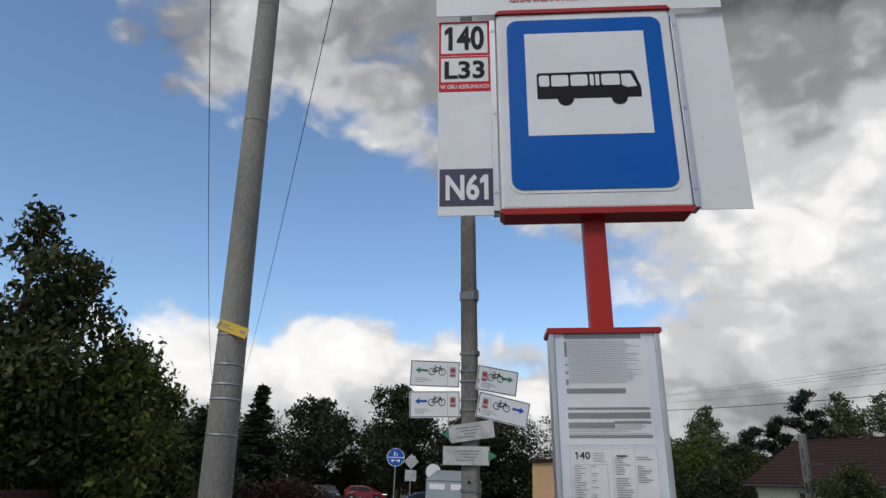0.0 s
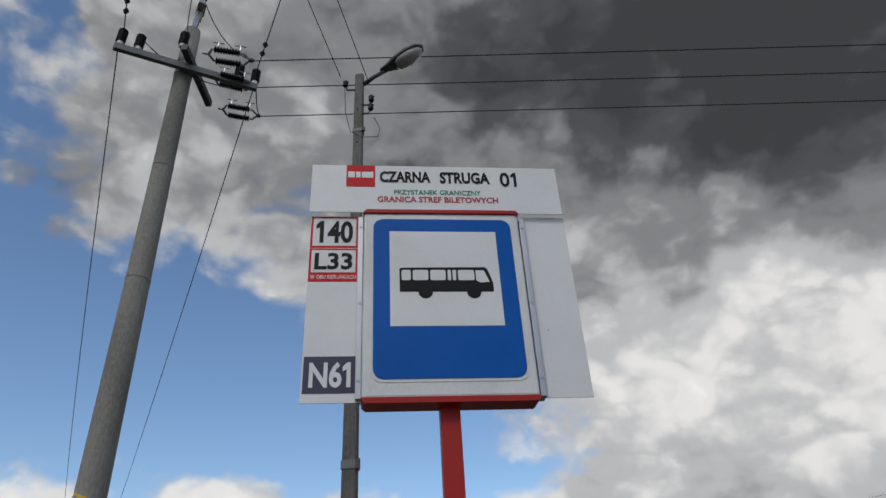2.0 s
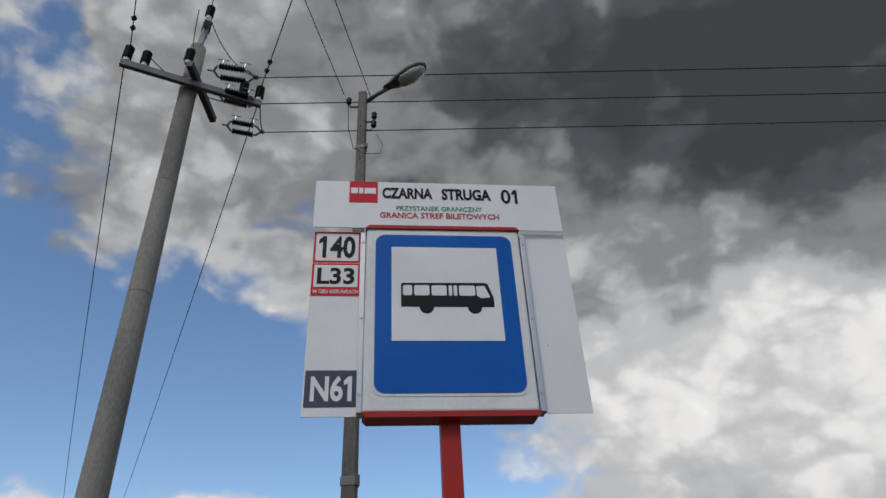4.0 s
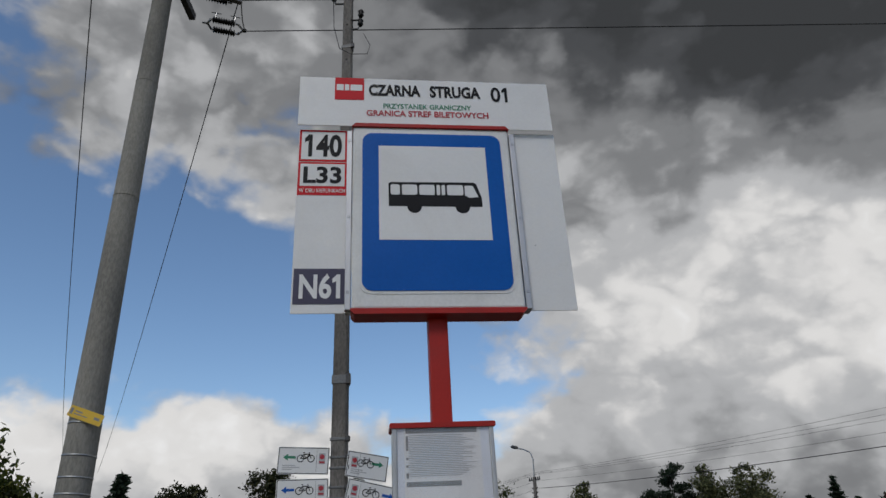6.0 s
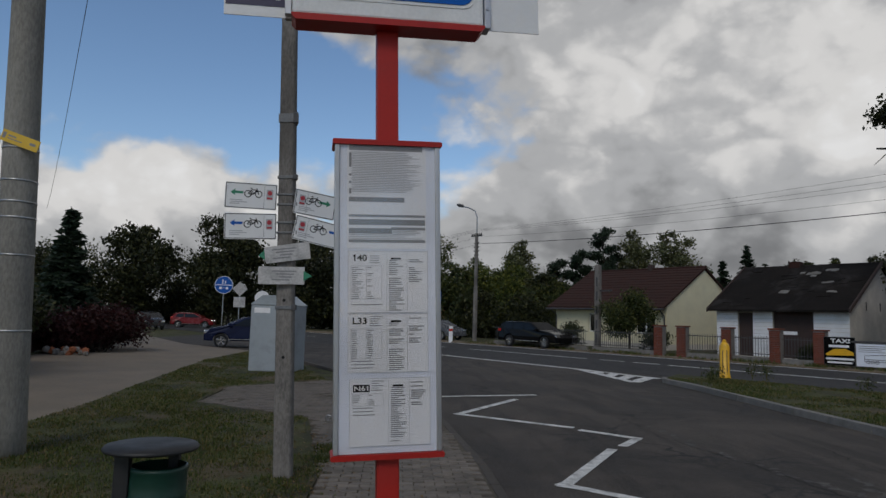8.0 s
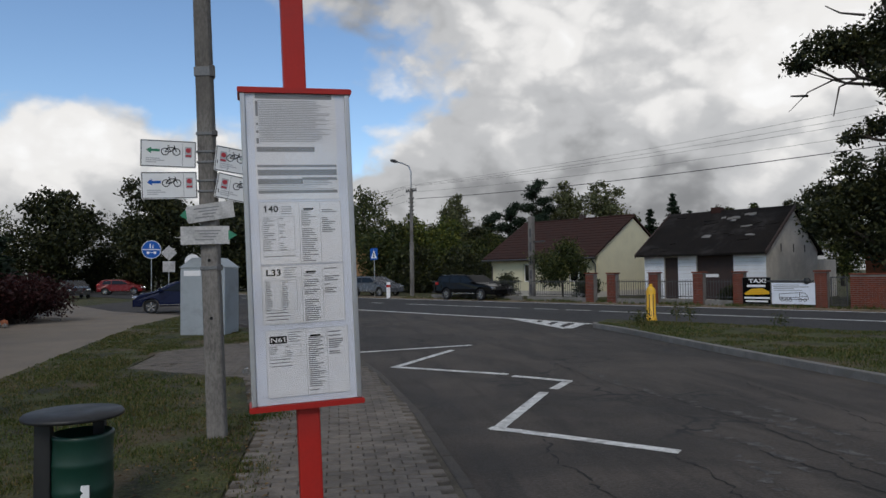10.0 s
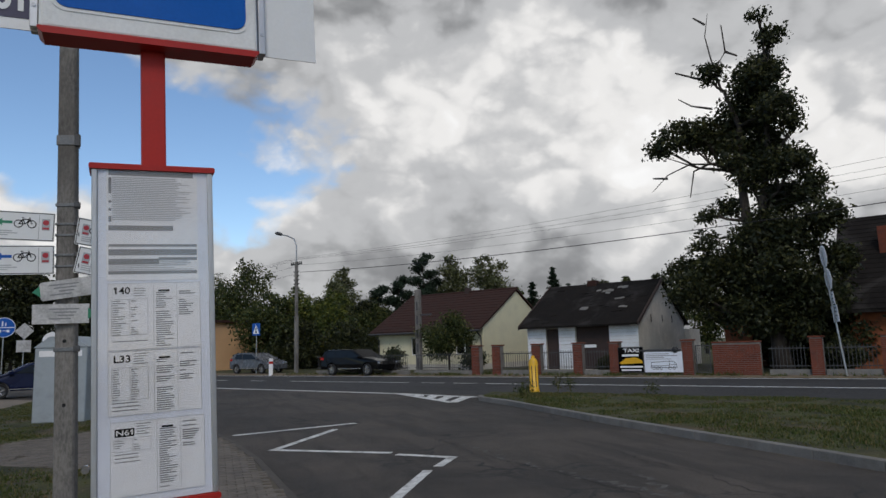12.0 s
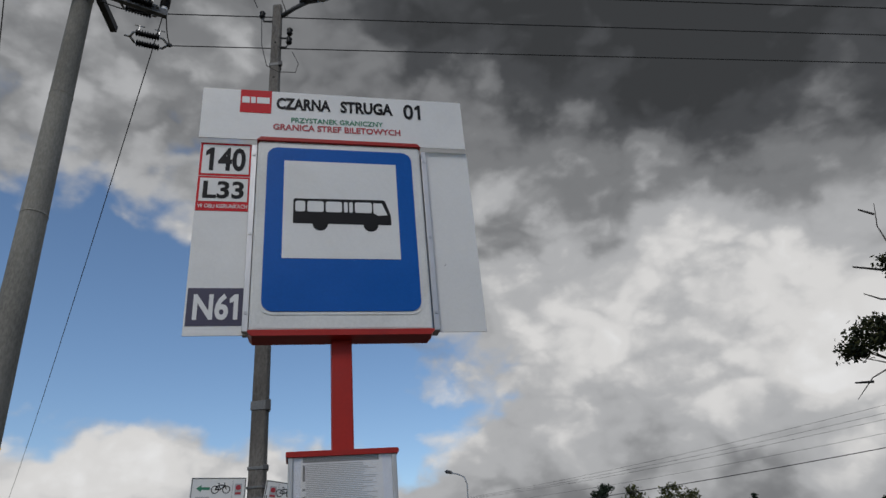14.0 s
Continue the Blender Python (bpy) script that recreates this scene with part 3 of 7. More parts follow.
def bus_stop():
    st = thing("bus_stop_sign", STOP, "red bus stop post with blue sign, white panels, timetable case", "bus stop")
    part("post", box(-0.031, 0.043, -0.034, 0.03, -0.1, 2.66, 0.006), RED_DULL, st, "red painted steel post")
    # lit sign box
    bx = part("sign_box", box(-0.317, 0.337, -0.085, 0.005, 2.622, 3.438, 0.012), WHITE_FRAME, st, "white framed sign box")
    part("bottom_trim", plate([(-0.320, 2.626), (-0.320, 2.618), (-0.306, 2.604), (0.326, 2.604), (0.340, 2.618), (0.340, 2.626)], -0.090, 0.098), RED, bx, "red bottom trim")
    part("top_trim", plate([(-0.321, 3.432), (0.341, 3.432), (0.327, 3.448), (-0.307, 3.448)], -0.094, 0.13), RED, bx, "red top trim")
    part("rim", plate(rounded(-0.290, 0.310, 2.682, 3.413, 0.05), -0.0872, 0.003), WHITE_FRAME, bx)
    part("blue_panel", plate(rounded(-0.278, 0.298, 2.694, 3.401, 0.042), -0.0898, 0.003), BLUE_SIGN, bx, "glossy blue panel")
    part("white_square", plate(rect(-0.212, 0.231, 2.905, 3.338), -0.0914, 0.003), WHITE, bx)
    bus = [(-0.203, 3.157), (-0.196, 3.163), (0.142, 3.166), (0.152, 3.160), (0.172, 3.095), (0.172, 3.053), (-0.203, 3.053)]
    sym = part("bus_symbol", plate([(x + 0.029, z) for x, z in bus], -0.0922, 0.002), BLACK_INK, bx, "black bus pictogram")
    for x0, x1 in ((-0.195, -0.158), (-0.150, -0.088), (-0.080, -0.018), (-0.010, 0.004), (0.010, 0.024), (0.032, 0.098)):
        part("bus_window", plate(rounded(x0 + 0.029, x1 + 0.029, 3.105, 3.152, min(0.008, (x1 - x0) / 3), 3), -0.0932, 0.002), WHITE, sym)
    part("bus_window", plate([(0.133, 3.150), (0.167, 3.150), (0.187, 3.098), (0.151, 3.094), (0.133, 3.105)], -0.0932, 0.002), WHITE, sym)
    for cx in (-0.072, 0.121):
        part("bus_wheel", plate(disc(cx, 3.052, 0.029, 20), -0.0926, 0.002), BLACK_INK, sym)
    for x in (-0.342, 0.346):
        a = part("angle_strip", box(x, x + 0.022, -0.062, 0.0, 2.63, 3.43, 0.002), ALU, st, "folded aluminium strip")
        for z in (2.70, 3.02, 3.38):
            part("rivet", plate(disc(x + 0.011, z, 0.006, 10), -0.065, 0.005), STEEL, a)
    # panels
    hd = part("header_panel", box(-0.546, 0.543, 0.0, 0.004, 3.452, 3.705), WHITE, st, "white header panel with the stop name")
    part("logo_square", plate(rect(-0.397, -0.272, 3.587, 3.705), -0.0016, 0.0014), RED_INK, hd, "plain red logo square")
    for x0, x1 in ((-0.390, -0.360), (-0.355, -0.336), (-0.331, -0.280)):
        part("logo_bar", plate(rect(x0, x1, 3.636, 3.668), -0.0026, 0.001), WHITE, hd)
    lettering("stop_name", "CZARNA", -0.252, -0.028, 3.612, 3.674, -0.0018, BLACK_INK, hd, 0.04)
    lettering("stop_name", "STRUGA", 0.013, 0.237, 3.610, 3.674, -0.0018, BLACK_INK, hd, 0.04)
    lettering("stop_number", "01", 0.283, 0.358, 3.596, 3.677, -0.0018, BLACK_INK, hd, 0.02)
    lettering("border_stop_line", "PRZYSTANEK GRANICZNY", -0.190, 0.192, 3.546, 3.572, -0.0018, GREEN_INK, hd, 0.02)
    lettering("zone_line", "GRANICA STREF BILETOWYCH", -0.262, 0.265, 3.505, 3.536, -0.0018, DARKRED_INK, hd, 0.028)
    hd.location.y = -0.066
    lp = part("route_panel", box(-0.540, -0.320, 0.0, 0.004, 2.624, 3.446), WHITE, st, "white route number panel")

    def route(name, z0, z1, words, frame_mat, ink, fill, strip=False, dx=0.036):
        r = part(name, plate(rect(-0.574 + dx, -0.377 + dx, z0, z1), -0.0014, 0.0012), frame_mat, lp)
        lo = z0 + (0.042 if strip else 0.009)
        if fill:
            part("number_field", plate(rect(-0.565 + dx, -0.386 + dx, lo, z1 - 0.009), -0.0024, 0.001), fill, r)
        lettering("route_number", words, -0.552 + dx, -0.399 + dx, lo + 0.012, z1 - 0.022, -0.0034, ink, r, 0.03)
        if strip:
            lettering("route_note", "W OBU KIERUNKACH", -0.567 + dx, -0.384 + dx, z0 + 0.011, z0 + 0.029, -0.0034, WHITE, r, 0.01)

    lp.location.y = -0.040
    route("route_140", 3.288, 3.443, "140", RED_INK, BLACK_INK, WHITE)
    route("route_L33", 3.128, 3.284, "L33", RED_INK, BLACK_INK, WHITE, True)
    route("route_N61", 2.660, 2.805, "N61", NAVY, WHITE, None, False, 0.040)
    rp = part("blank_panel", box(0.352, 0.552, 0.0, 0.004, 2.630, 3.448), WHITE, st, "blank white side panel")
    rp.location.y = -0.040
    part("scratch", plate([(0.41, 2.905), (0.414, 2.905), (0.416, 2.915)], -0.0012, 0.001), GREY_INK, rp)
    # timetable case
    cs = part("timetable_case", box(-0.172, 0.181, -0.045, 0.045, 1.178, 2.200, 0.01), ALU, st, "aluminium timetable case")
    part("case_top", plate(rounded(-0.181, 0.190, 2.196, 2.214, 0.006, 3), -0.058, 0.116), RED, cs, "red top cap")
    part("case_bottom", plate(rounded(-0.181, 0.190, 1.160, 1.178, 0.006, 3), -0.058, 0.116), RED, cs, "red bottom cap")
    part("backing", plate(rect(-0.157, 0.172, 1.180, 2.196), -0.0466, 0.0015), BACKING, cs, "pale backing board")
    rnd = random.Random(4)
    py = -0.0482

    def sheet(name, x0, x1, z0, z1):
        return part(name, plate(rect(x0, x1, z0, z1), py, 0.0013), PAPER, cs, "printed white paper sheet")

    def bars(parent, name, rects, mat, y=py - 0.0006):
        bm = bmesh.new()
        for r in rects:
            add_prism(bm, rect(*r), -y, -y + 0.0004, FACE)
        bmesh.ops.recalc_face_normals(bm, faces=bm.faces)
        return part(name, bm, mat, parent)

    def lines(x0, x1, z0, z1, step, thick, fill=(0.55, 1.0), gap=0.1):
        out, z = [], z1
        while z > z0:
            if rnd.random() > gap:
                out.append((x0, x0 + (x1 - x0) * rnd.uniform(*fill), z - thick, z))
            z -= step
        return out

    p = sheet("notice_sheet", -0.132, 0.134, 1.846, 2.194)
    for r_ in [(-0.126, 0.122, 2.178, 2.196), (-0.126, 0.06, 2.003, 2.019), (-0.126, 0.13, 1.952, 1.960), (-0.126, 0.13, 1.925, 1.944), (-0.126, 0.018, 1.896, 1.914), (0.016, 0.13, 1.909, 1.918), (-0.126, 0.13, 1.866, 1.876)]:
        part("notice_rule", plate(rect(*r_), py - 0.0006, 0.0004), GREY_INK, p)
    tagged(bars(p, "notice_text", lines(-0.116, 0.122, 2.03, 2.172, 0.0058, 0.0022, (0.75, 1.0), 0.05) + lines(-0.126, 0.12, 1.878, 1.893, 0.006, 0.0022) + lines(0.02, 0.13, 1.894, 1.907, 0.006, 0.003), PALE_INK), "pale lines of small print", kind="stuff")
    bars(p, "notice_marks", [(-0.126, -0.118, z, z + h) for z, h in ((2.12, 0.05), (2.09, 0.008), (2.065, 0.008), (2.03, 0.018), (2.15, 0.02))], GREY_INK)

    def timetable(name, words, x0, z0, z1, dark, cols):
        w = 0.266
        s = sheet(name, x0, x0 + w, z0, z1)
        y2 = py - 0.0006
        if dark:
            part("label_field", plate(rect(x0 + 0.012, x0 + 0.066, z1 - 0.044, z1 - 0.020), y2, 0.0004), BLACK_INK, s)
        lettering("route_label", words, x0 + 0.016, x0 + 0.062, z1 - (0.040 if dark else 0.034), z1 - (0.024 if dark else 0.012), y2 - 0.0008, WHITE if dark else BLACK_INK, s, 0.02)
        top = z1 - 0.05
        low = z0 + (0.045 if not dark else 0.13)
        rules = [(x0 + 0.010, x0 + 0.112, low, low + 0.001), (x0 + 0.010, x0 + 0.112, top, top + 0.001), (x0 + 0.010, x0 + 0.011, low, top), (x0 + 0.060, x0 + 0.061, low, top), (x0 + 0.111, x0 + 0.112, low, top),
                 (x0 + 0.128, x0 + 0.129, z0 + 0.004, z1 - 0.006), (x0 + 0.196, x0 + 0.197, z0 + 0.004, z1 - 0.006), (x0, x0 + w, z0, z0 + 0.001), (x0, x0 + w, z1 - 0.001, z1), (x0, x0 + 0.001, z0, z1), (x0 + w - 0.001, x0 + w, z0, z1)]
        bars(s, "table_rules", rules, PALE_INK)
        txt = lines(x0 + 0.013, x0 + 0.055, low + 0.004, top - 0.004, 0.0068, 0.0022, (0.3, cols), 0.1) + lines(x0 + 0.064, x0 + 0.108, low + 0.004, top - 0.004, 0.0068, 0.0022, (0.2, 0.5), 0.15)
        txt += lines(x0 + 0.135, x0 + 0.190, z0 + 0.01, z1 - 0.03, 0.0066, 0.0026, (0.4, 0.95), 0.1) + lines(x0 + 0.202, x0 + 0.258, z1 - 0.11, z1 - 0.014, 0.0066, 0.003, (0.3, 0.9), 0.4)
        txt += lines(x0 + 0.072, x0 + 0.118, z1 - 0.04, z1 - 0.008, 0.0075, 0.002, (0.5, 0.9), 0.1) + lines(x0 + 0.012, x0 + 0.118, max(z0 + 0.006, low - 0.03), low - 0.006, 0.011, 0.0022, (0.6, 1), 0.1)
        tagged(bars(s, "table_text", txt, GREY_INK), "grey lines of small print", kind="stuff")
        bars(s, "stop_marks", [(x0 + 0.142, x0 + 0.175, z1 - 0.028, z1 - 0.022)], BLACK_INK)

    timetable("timetable_140", "140", -0.128, 1.633, 1.838, False, 0.9)
    timetable("timetable_L33", "L33", -0.128, 1.438, 1.630, False, 0.5)
    timetable("timetable_N61", "N61", -0.122, 1.202, 1.420, True, 0.6)
    cover = part("clear_cover", plate(rect(-0.158, 0.173, 1.180, 2.196), -0.0515, 0.0012), CLEAR, cs, "scuffed clear plastic cover")
    cover.visible_shadow = False
    for x in (-0.173, 0.165):
        part("case_rail", box(x, x + 0.017, -0.054, -0.040, 1.178, 2.197, 0.004), ALU, cs, "aluminium side rail")
    part("lock", plate(disc(-0.187, 1.29, 0.012, 12), -0.02, 0.02), CHROME, cs, "small chrome lock")
    return st


bus_stop()


# ---- poles and lines ----
def lattice_of(base, top, z):
    return Vector(base).lerp(Vector(top), (z - base[2]) / (top[2] - base[2]))


def insulator(parent, base, way, long=0.34, r=0.075):
    """A post insulator with its row of sheds and a pale foot."""
    a, way = Vector(base), Vector(way).normalized()
    pts, rad = [a + way * 0.05], [r * 0.6]
    for i in range(7):
        z = 0.06 + (long - 0.08) * i / 7
        pts += [a + way * z, a + way * (z + 0.012), a + way * (z + 0.024)]
        rad += [r * 0.62, r, r * 0.62]
    pts.append(a + way * long)
    rad.append(r * 0.4)
    ob = part("insulator", tube(pts, rad, 10), BLACK, parent, "black ribbed insulator", True)
    part("insulator_foot", tube([a, a + way * 0.055], [r * 0.62, r * 0.62], 10), WHITE, ob, "white insulator foot")
    return ob


def strain_set(parent, start, way):
    """Two long insulators side by side between yoke plates, with small arcing arms."""
    a, way = Vector(start), Vector(way)
    side = way.cross(Vector((0, 0, 1))).normalized()
    up = Vector((0, 0, 1))
    gap = 0.115
    part("chain", tube([a, a + way * 0.09, a + way * 0.14], 0.016, 6), STEEL, parent)
    for d in (gap, -gap):
        part("yoke", tube([a + way * 0.12, a + way * 0.20 + side * d, a + way * 0.25 + side * d], 0.02, 6), STEEL, parent)
        pts, rad = [], []
        for i in range(9):
            z = 0.24 + 0.056 * i
            pts += [a + way * z + side * d, a + way * (z + 0.02) + side * d, a + way * (z + 0.04) + side * d]
            rad += [0.036, 0.062, 0.036]
        part("strain_insulator", tube(pts, rad, 10), BLACK, parent, "black strain insulator", True)
        part("yoke", tube([a + way * 0.74 + side * d, a + way * 0.80 + side * d, a + way * 0.92], 0.02, 6), STEEL, parent)
    for z in (0.30, 0.72):
        b = a + way * z + side * gap + up * 0.05
        part("arcing_arm", tube([b, b + up * 0.10], 0.010, 5), STEEL, parent)
        part("arcing_arm", tube([b + up * 0.10 - way * 0.11, b + up * 0.10 + way * 0.11], 0.009, 5), STEEL, parent)
    end = a + way
    part("clamp", tube([a + way * 0.90, end - way * 0.03, end], [0.034, 0.034, 0.018], 8), IRON, parent)
    return end


CP_BASE, CP_TOP = Vector((-3.67, 7.46, 0.0)), Vector((-3.95, 7.24, 10.95))
LINE_WAY = Vector((-0.466, 0.885, 0)).normalized()
ARM_WAY = Vector((0.895, 0.445, 0)).normalized()


def big_pole():
    pole = thing("concrete_power_pole", Matrix.Translation(CP_BASE), "tall tapered round concrete power pole with steel arms", "power pole")
    inv = Matrix.Translation(-CP_BASE)

    def add(name, bm, mat, label="", sm=False, parent=None):
        bm.transform(inv)
        return part(name, bm, mat, parent or pole, label, sm)

    zs = [-0.2, 0.5, 2, 4, 6, 8, 10, 10.95]
    add("shaft", tube([CP_BASE.lerp(CP_TOP, (z / 10.95)) for z in zs], [0.194 - 0.0062 * z for z in zs], 28), CONCRETE, "mottled grey spun concrete shaft", True)
    for z in (1.35, 2.15, 2.55, 2.72, 2.95, 3.3, 8.05, 6.2):
        r = 0.194 - 0.0062 * z + 0.004
        c = CP_BASE.lerp(CP_TOP, z / 10.95)
        add("strap", tube([c, c + Vector((0, 0, 0.02))], [r, r], 28), STEEL if z < 4 else CONCRETE, "thin steel strap", True)
    for z in (9.88, 10.14):
        c = CP_BASE.lerp(CP_TOP, z / 10.95)
        add("arm_band", tube([c, c + Vector((0, 0, 0.07))], [0.140, 0.140], 20), IRON, "steel band")
    c = CP_BASE.lerp(CP_TOP, 9.92 / 10.95)
    long = Matrix.Translation(c) @ Matrix.Rotation(math.atan2(ARM_WAY.y, ARM_WAY.x), 4, "Z")
    add("cross_arm", box(-1.03, 1.13, -0.25, -0.17, -0.06, 0.06, 0.006, long), ARM_STEEL, "galvanised steel cross arm")
    short = Matrix.Translation(c + Vector((0.16, 0.16, 0.12))) @ Matrix.Rotation(radians(91), 4, "Z")
    add("strain_arm", box(-0.64, 0.60, -0.05, 0.05, -0.06, 0.06, 0.006, short), IRON, "dark steel strain arm")
    top = CP_TOP
    add("top_bracket", tube([top - Vector((0, 0, 0.1)), top + Vector((0.02, 0.02, 0.55))], 0.05, 6), STEEL, "steel top bracket")
    tb = Matrix.Translation(top + Vector((0.02, 0.02, 0.55))) @ Matrix.Rotation(math.atan2(LINE_WAY.y, LINE_WAY.x), 4, "Z")
    add("top_bar", box(-0.22, 0.22, -0.05, 0.05, -0.04, 0.04, 0.004, tb), STEEL)
    ends = []
    hold = new("insulator_set")
    hold.parent = pole
    hold.matrix_local = inv
    up = Vector((0, 0, 1))
    left, right = c + ARM_WAY * -0.97 + LINE_WAY * -0.21 + up * 0.06, c + ARM_WAY * 1.07 + LINE_WAY * -0.21 + up * 0.06
    for p in (left, left + ARM_WAY * 0.26, right, right - ARM_WAY * 0.26):
        insulator(hold, p, up)
    tp = top + Vector((0.02, 0.02, 0.59))
    for d in (-0.18, 0.18):
        insulator(hold, tp + LINE_WAY * d, up)
    insulator(hold, c + Vector((0.10, -0.42, 0.18)), up, 0.34)
    for x0, y0, x1, y1 in ((-3.48, 6.85, -2.72, 7.03), (-3.54, 7.32, -2.84, 7.59), (-3.62, 8.05, -2.94, 8.26)):
        ends.append(strain_set(hold, (x0, y0, 9.96), (x1 - x0, y1 - y0, -0.01)))
    return left, right, tp, ends


ARM_L, ARM_R, TOP_PIN, STRAIN_ENDS = big_pole()


def cable(name, points, r, label="thin dark overhead wire"):
    return tagged(part(name, tube(points, r, 5), WIRE), label, "power line")


def span(a, b, sag, steps=16):
    a, b = Vector(a), Vector(b)
    return [a.lerp(b, i / steps) - Vector((0, 0, 4 * sag * (i / steps) * (1 - i / steps))) for i in range(steps + 1)]


for e, far in zip(STRAIN_ENDS, ((40.0, 7.40), (40.0, 8.0), (40.0, 8.6))):
    cable("overhead_wire", span(e, (far[0], far[1], 10.10), 0.10, 20), 0.009)
for p in (ARM_L + Vector((0, 0, 0.3)), ARM_R + Vector((0, 0, 0.3)), TOP_PIN + Vector((0, 0, 0.3))):
    cable("overhead_wire", span(p, p - LINE_WAY * 45 + Vector((0, 0, 0.3)), 0.5, 20), 0.009)
    for q in (p + LINE_WAY * -0.42, p + LINE_WAY * -0.62):
        bm = tube([q + Vector((0, 0, -0.05)), q, q + Vector((0, 0, 0.05))], [0.02, 0.045, 0.02], 8)
        tagged(part("wire_weight", bm, BLACK), "small black clamp on the wire", "wire clamp")
for p in (ARM_L, ARM_R):
    a = p + Vector((0, 0, -0.1))
    cable("overhead_wire", span(a, a + LINE_WAY * 46 + Vector((0, 0, -1.4)), 1.1, 24), 0.009)
for a, b, s in ((ARM_L + Vector((0.2, 0.1, 0.3)), STRAIN_ENDS[1], 0.35), (TOP_PIN + Vector((0, 0, 0.3)), STRAIN_ENDS[0], 0.3), (ARM_R + Vector((0, 0, 0.3)), STRAIN_ENDS[2], 0.25), (TOP_PIN + Vector((-0.1, -0.2, 0.2)), Vector((-3.77, 6.85, 10.45)), 0.3)):
    cable("jumper_wire", span(a, b, s, 12), 0.009, "slack jumper wire at the pole top")


def yellow_plate():
    c = CP_BASE.lerp(CP_TOP, 3.42 / 10.95)
    m = Matrix.Translation(c + Vector((0.09, -0.185, -0.05))) @ pose(0, 0, 0, 0, 19.0, -4)
    ob = thing("pipe_marker_plate", m, "small yellow information plate on the concrete pole", "sign")
    part("board", plate(rounded(-0.215, 0.215, -0.062, 0.062, 0.006, 3), -0.004, 0.006), YELLOW_PLATE, ob)
    bm = bmesh.new()
    for r in ((-0.20, -0.165, -0.03, 0.035), (-0.14, -0.05, 0.005, 0.022), (-0.14, 0.03, -0.022, -0.012), (0.11, 0.18, -0.012, 0.016)):
        add_prism(bm, rect(*r), 0.0050, 0.0056, FACE)
    part("print_bars", bm, GREY_INK, ob)


yellow_plate()

BP_BASE, BP_TOP = Vector((-0.64, 6.62, 0.0)), Vector((-0.955, 6.60, 8.96))


def lamp_pole():
    pole = thing("street_lamp_pole", Matrix.Translation(BP_BASE), "old square concrete street lamp pole carrying bicycle signs", "street lamp")
    lean = Matrix.Rotation(math.atan2(BP_TOP.x - BP_BASE.x, BP_TOP.z), 4, "Y") @ Matrix.Rotation(radians(-5), 4, "Z")
    bm = bmesh.new()
    half = [(-0.3, 0.086, 0.066), (2.0, 0.080, 0.062), (5.0, 0.070, 0.056), (9.1, 0.058, 0.048)]
    rings = []
    for z, a, b in half:
        c = 0.014
        rings.append([bm.verts.new(v) for v in ((-a, -b + c, z), (-a + c, -b, z), (a - c, -b, z), (a, -b + c, z), (a, b - c, z), (a - c, b, z), (-a + c, b, z), (-a, b - c, z))])
    for lo, hi in zip(rings, rings[1:]):
        for j in range(8):
            bm.faces.new((lo[j], lo[(j + 1) % 8], hi[(j + 1) % 8], hi[j]))
    bm.faces.new(rings[-1])
    bm.transform(lean)
    part("shaft", bm, CONCRETE_OLD, pole, "weathered concrete shaft with bolt holes")
    # bolt holes are not cut: black discs paint the shade inside them
    for z in (1.2, 1.75, 5.4, 6.0, 6.9, 7.8, 8.4):
        bm = prism(disc(0, z, 0.016, 10), 0.066 - 0.0019 * z + 0.001, 0.066 - 0.0019 * z + 0.004, FACE)
        bm.transform(lean)
        part("bolt_hole_shade", bm, BLACK, pole)
    for z, h in ((1.66, 0.035), (2.95, 0.03), (3.52, 0.09), (2.78, 0.022), (2.68, 0.022), (2.50, 0.022), (2.40, 0.022), (8.0, 0.05)):
        k = 0.087 - 0.0030 * z + 0.006
        bm = box(-k, k, -k * 0.8, k * 0.8, z, z + h, 0.004, lean)
        b = part("band", bm, ARM_STEEL, pole, "dull steel band")
        part("buckle", box(k - 0.015, k + 0.03, -k * 0.8 - 0.01, -k * 0.4, z - 0.008, z + h + 0.008, 0.003, lean), IRON, b)
    t = BP_TOP - BP_BASE
    arm = [t + Vector((0.06, 0, -0.06)), t + Vector((0.22, -0.03, 0.06)), t + Vector((0.36, -0.05, 0.14))]
    part("lamp_arm", tube(arm, 0.03, 8), IRON, pole, "short steel lamp arm", True)
    head = new("lamp_head")
    head.parent = pole
    head.matrix_local = Matrix.Translation(t + Vector((0.34, -0.05, 0.13))) @ pose(0, 0, 0, 0, -33, -6)
    pts = [(-0.02, 0.05, 0.04), (0.10, 0.07, 0.06), (0.22, 0.12, 0.085), (0.42, 0.155, 0.10), (0.60, 0.13, 0.085), (0.70, 0.06, 0.05)]
    bm = bmesh.new()
    rings = [[bm.verts.new((x, w * math.cos(a), 0.02 + h * math.sin(a) * (1.0 if math.sin(a) > 0 else 0.35))) for a in (2 * math.pi * j / 16 for j in range(16))] for x, w, h in pts]
    for a, b in zip(rings, rings[1:]):
        for j in range(16):
            bm.faces.new((a[j], a[(j + 1) % 16], b[(j + 1) % 16], b[j]))
    bm.faces.new(rings[0][::-1])
    bm.faces.new(rings[-1])
    part("housing", bm, IRON, head, "dark lamp housing", True)
    bm = bmesh.new()
    rings = [[bm.verts.new((x, w * math.cos(a), -0.008 - d * math.sin(a))) for a in (math.pi * j / 10 for j in range(11))] for x, w, d in ((0.21, 0.06, 0.02), (0.27, 0.115, 0.07), (0.44, 0.135, 0.095), (0.60, 0.10, 0.07), (0.66, 0.04, 0.02))]
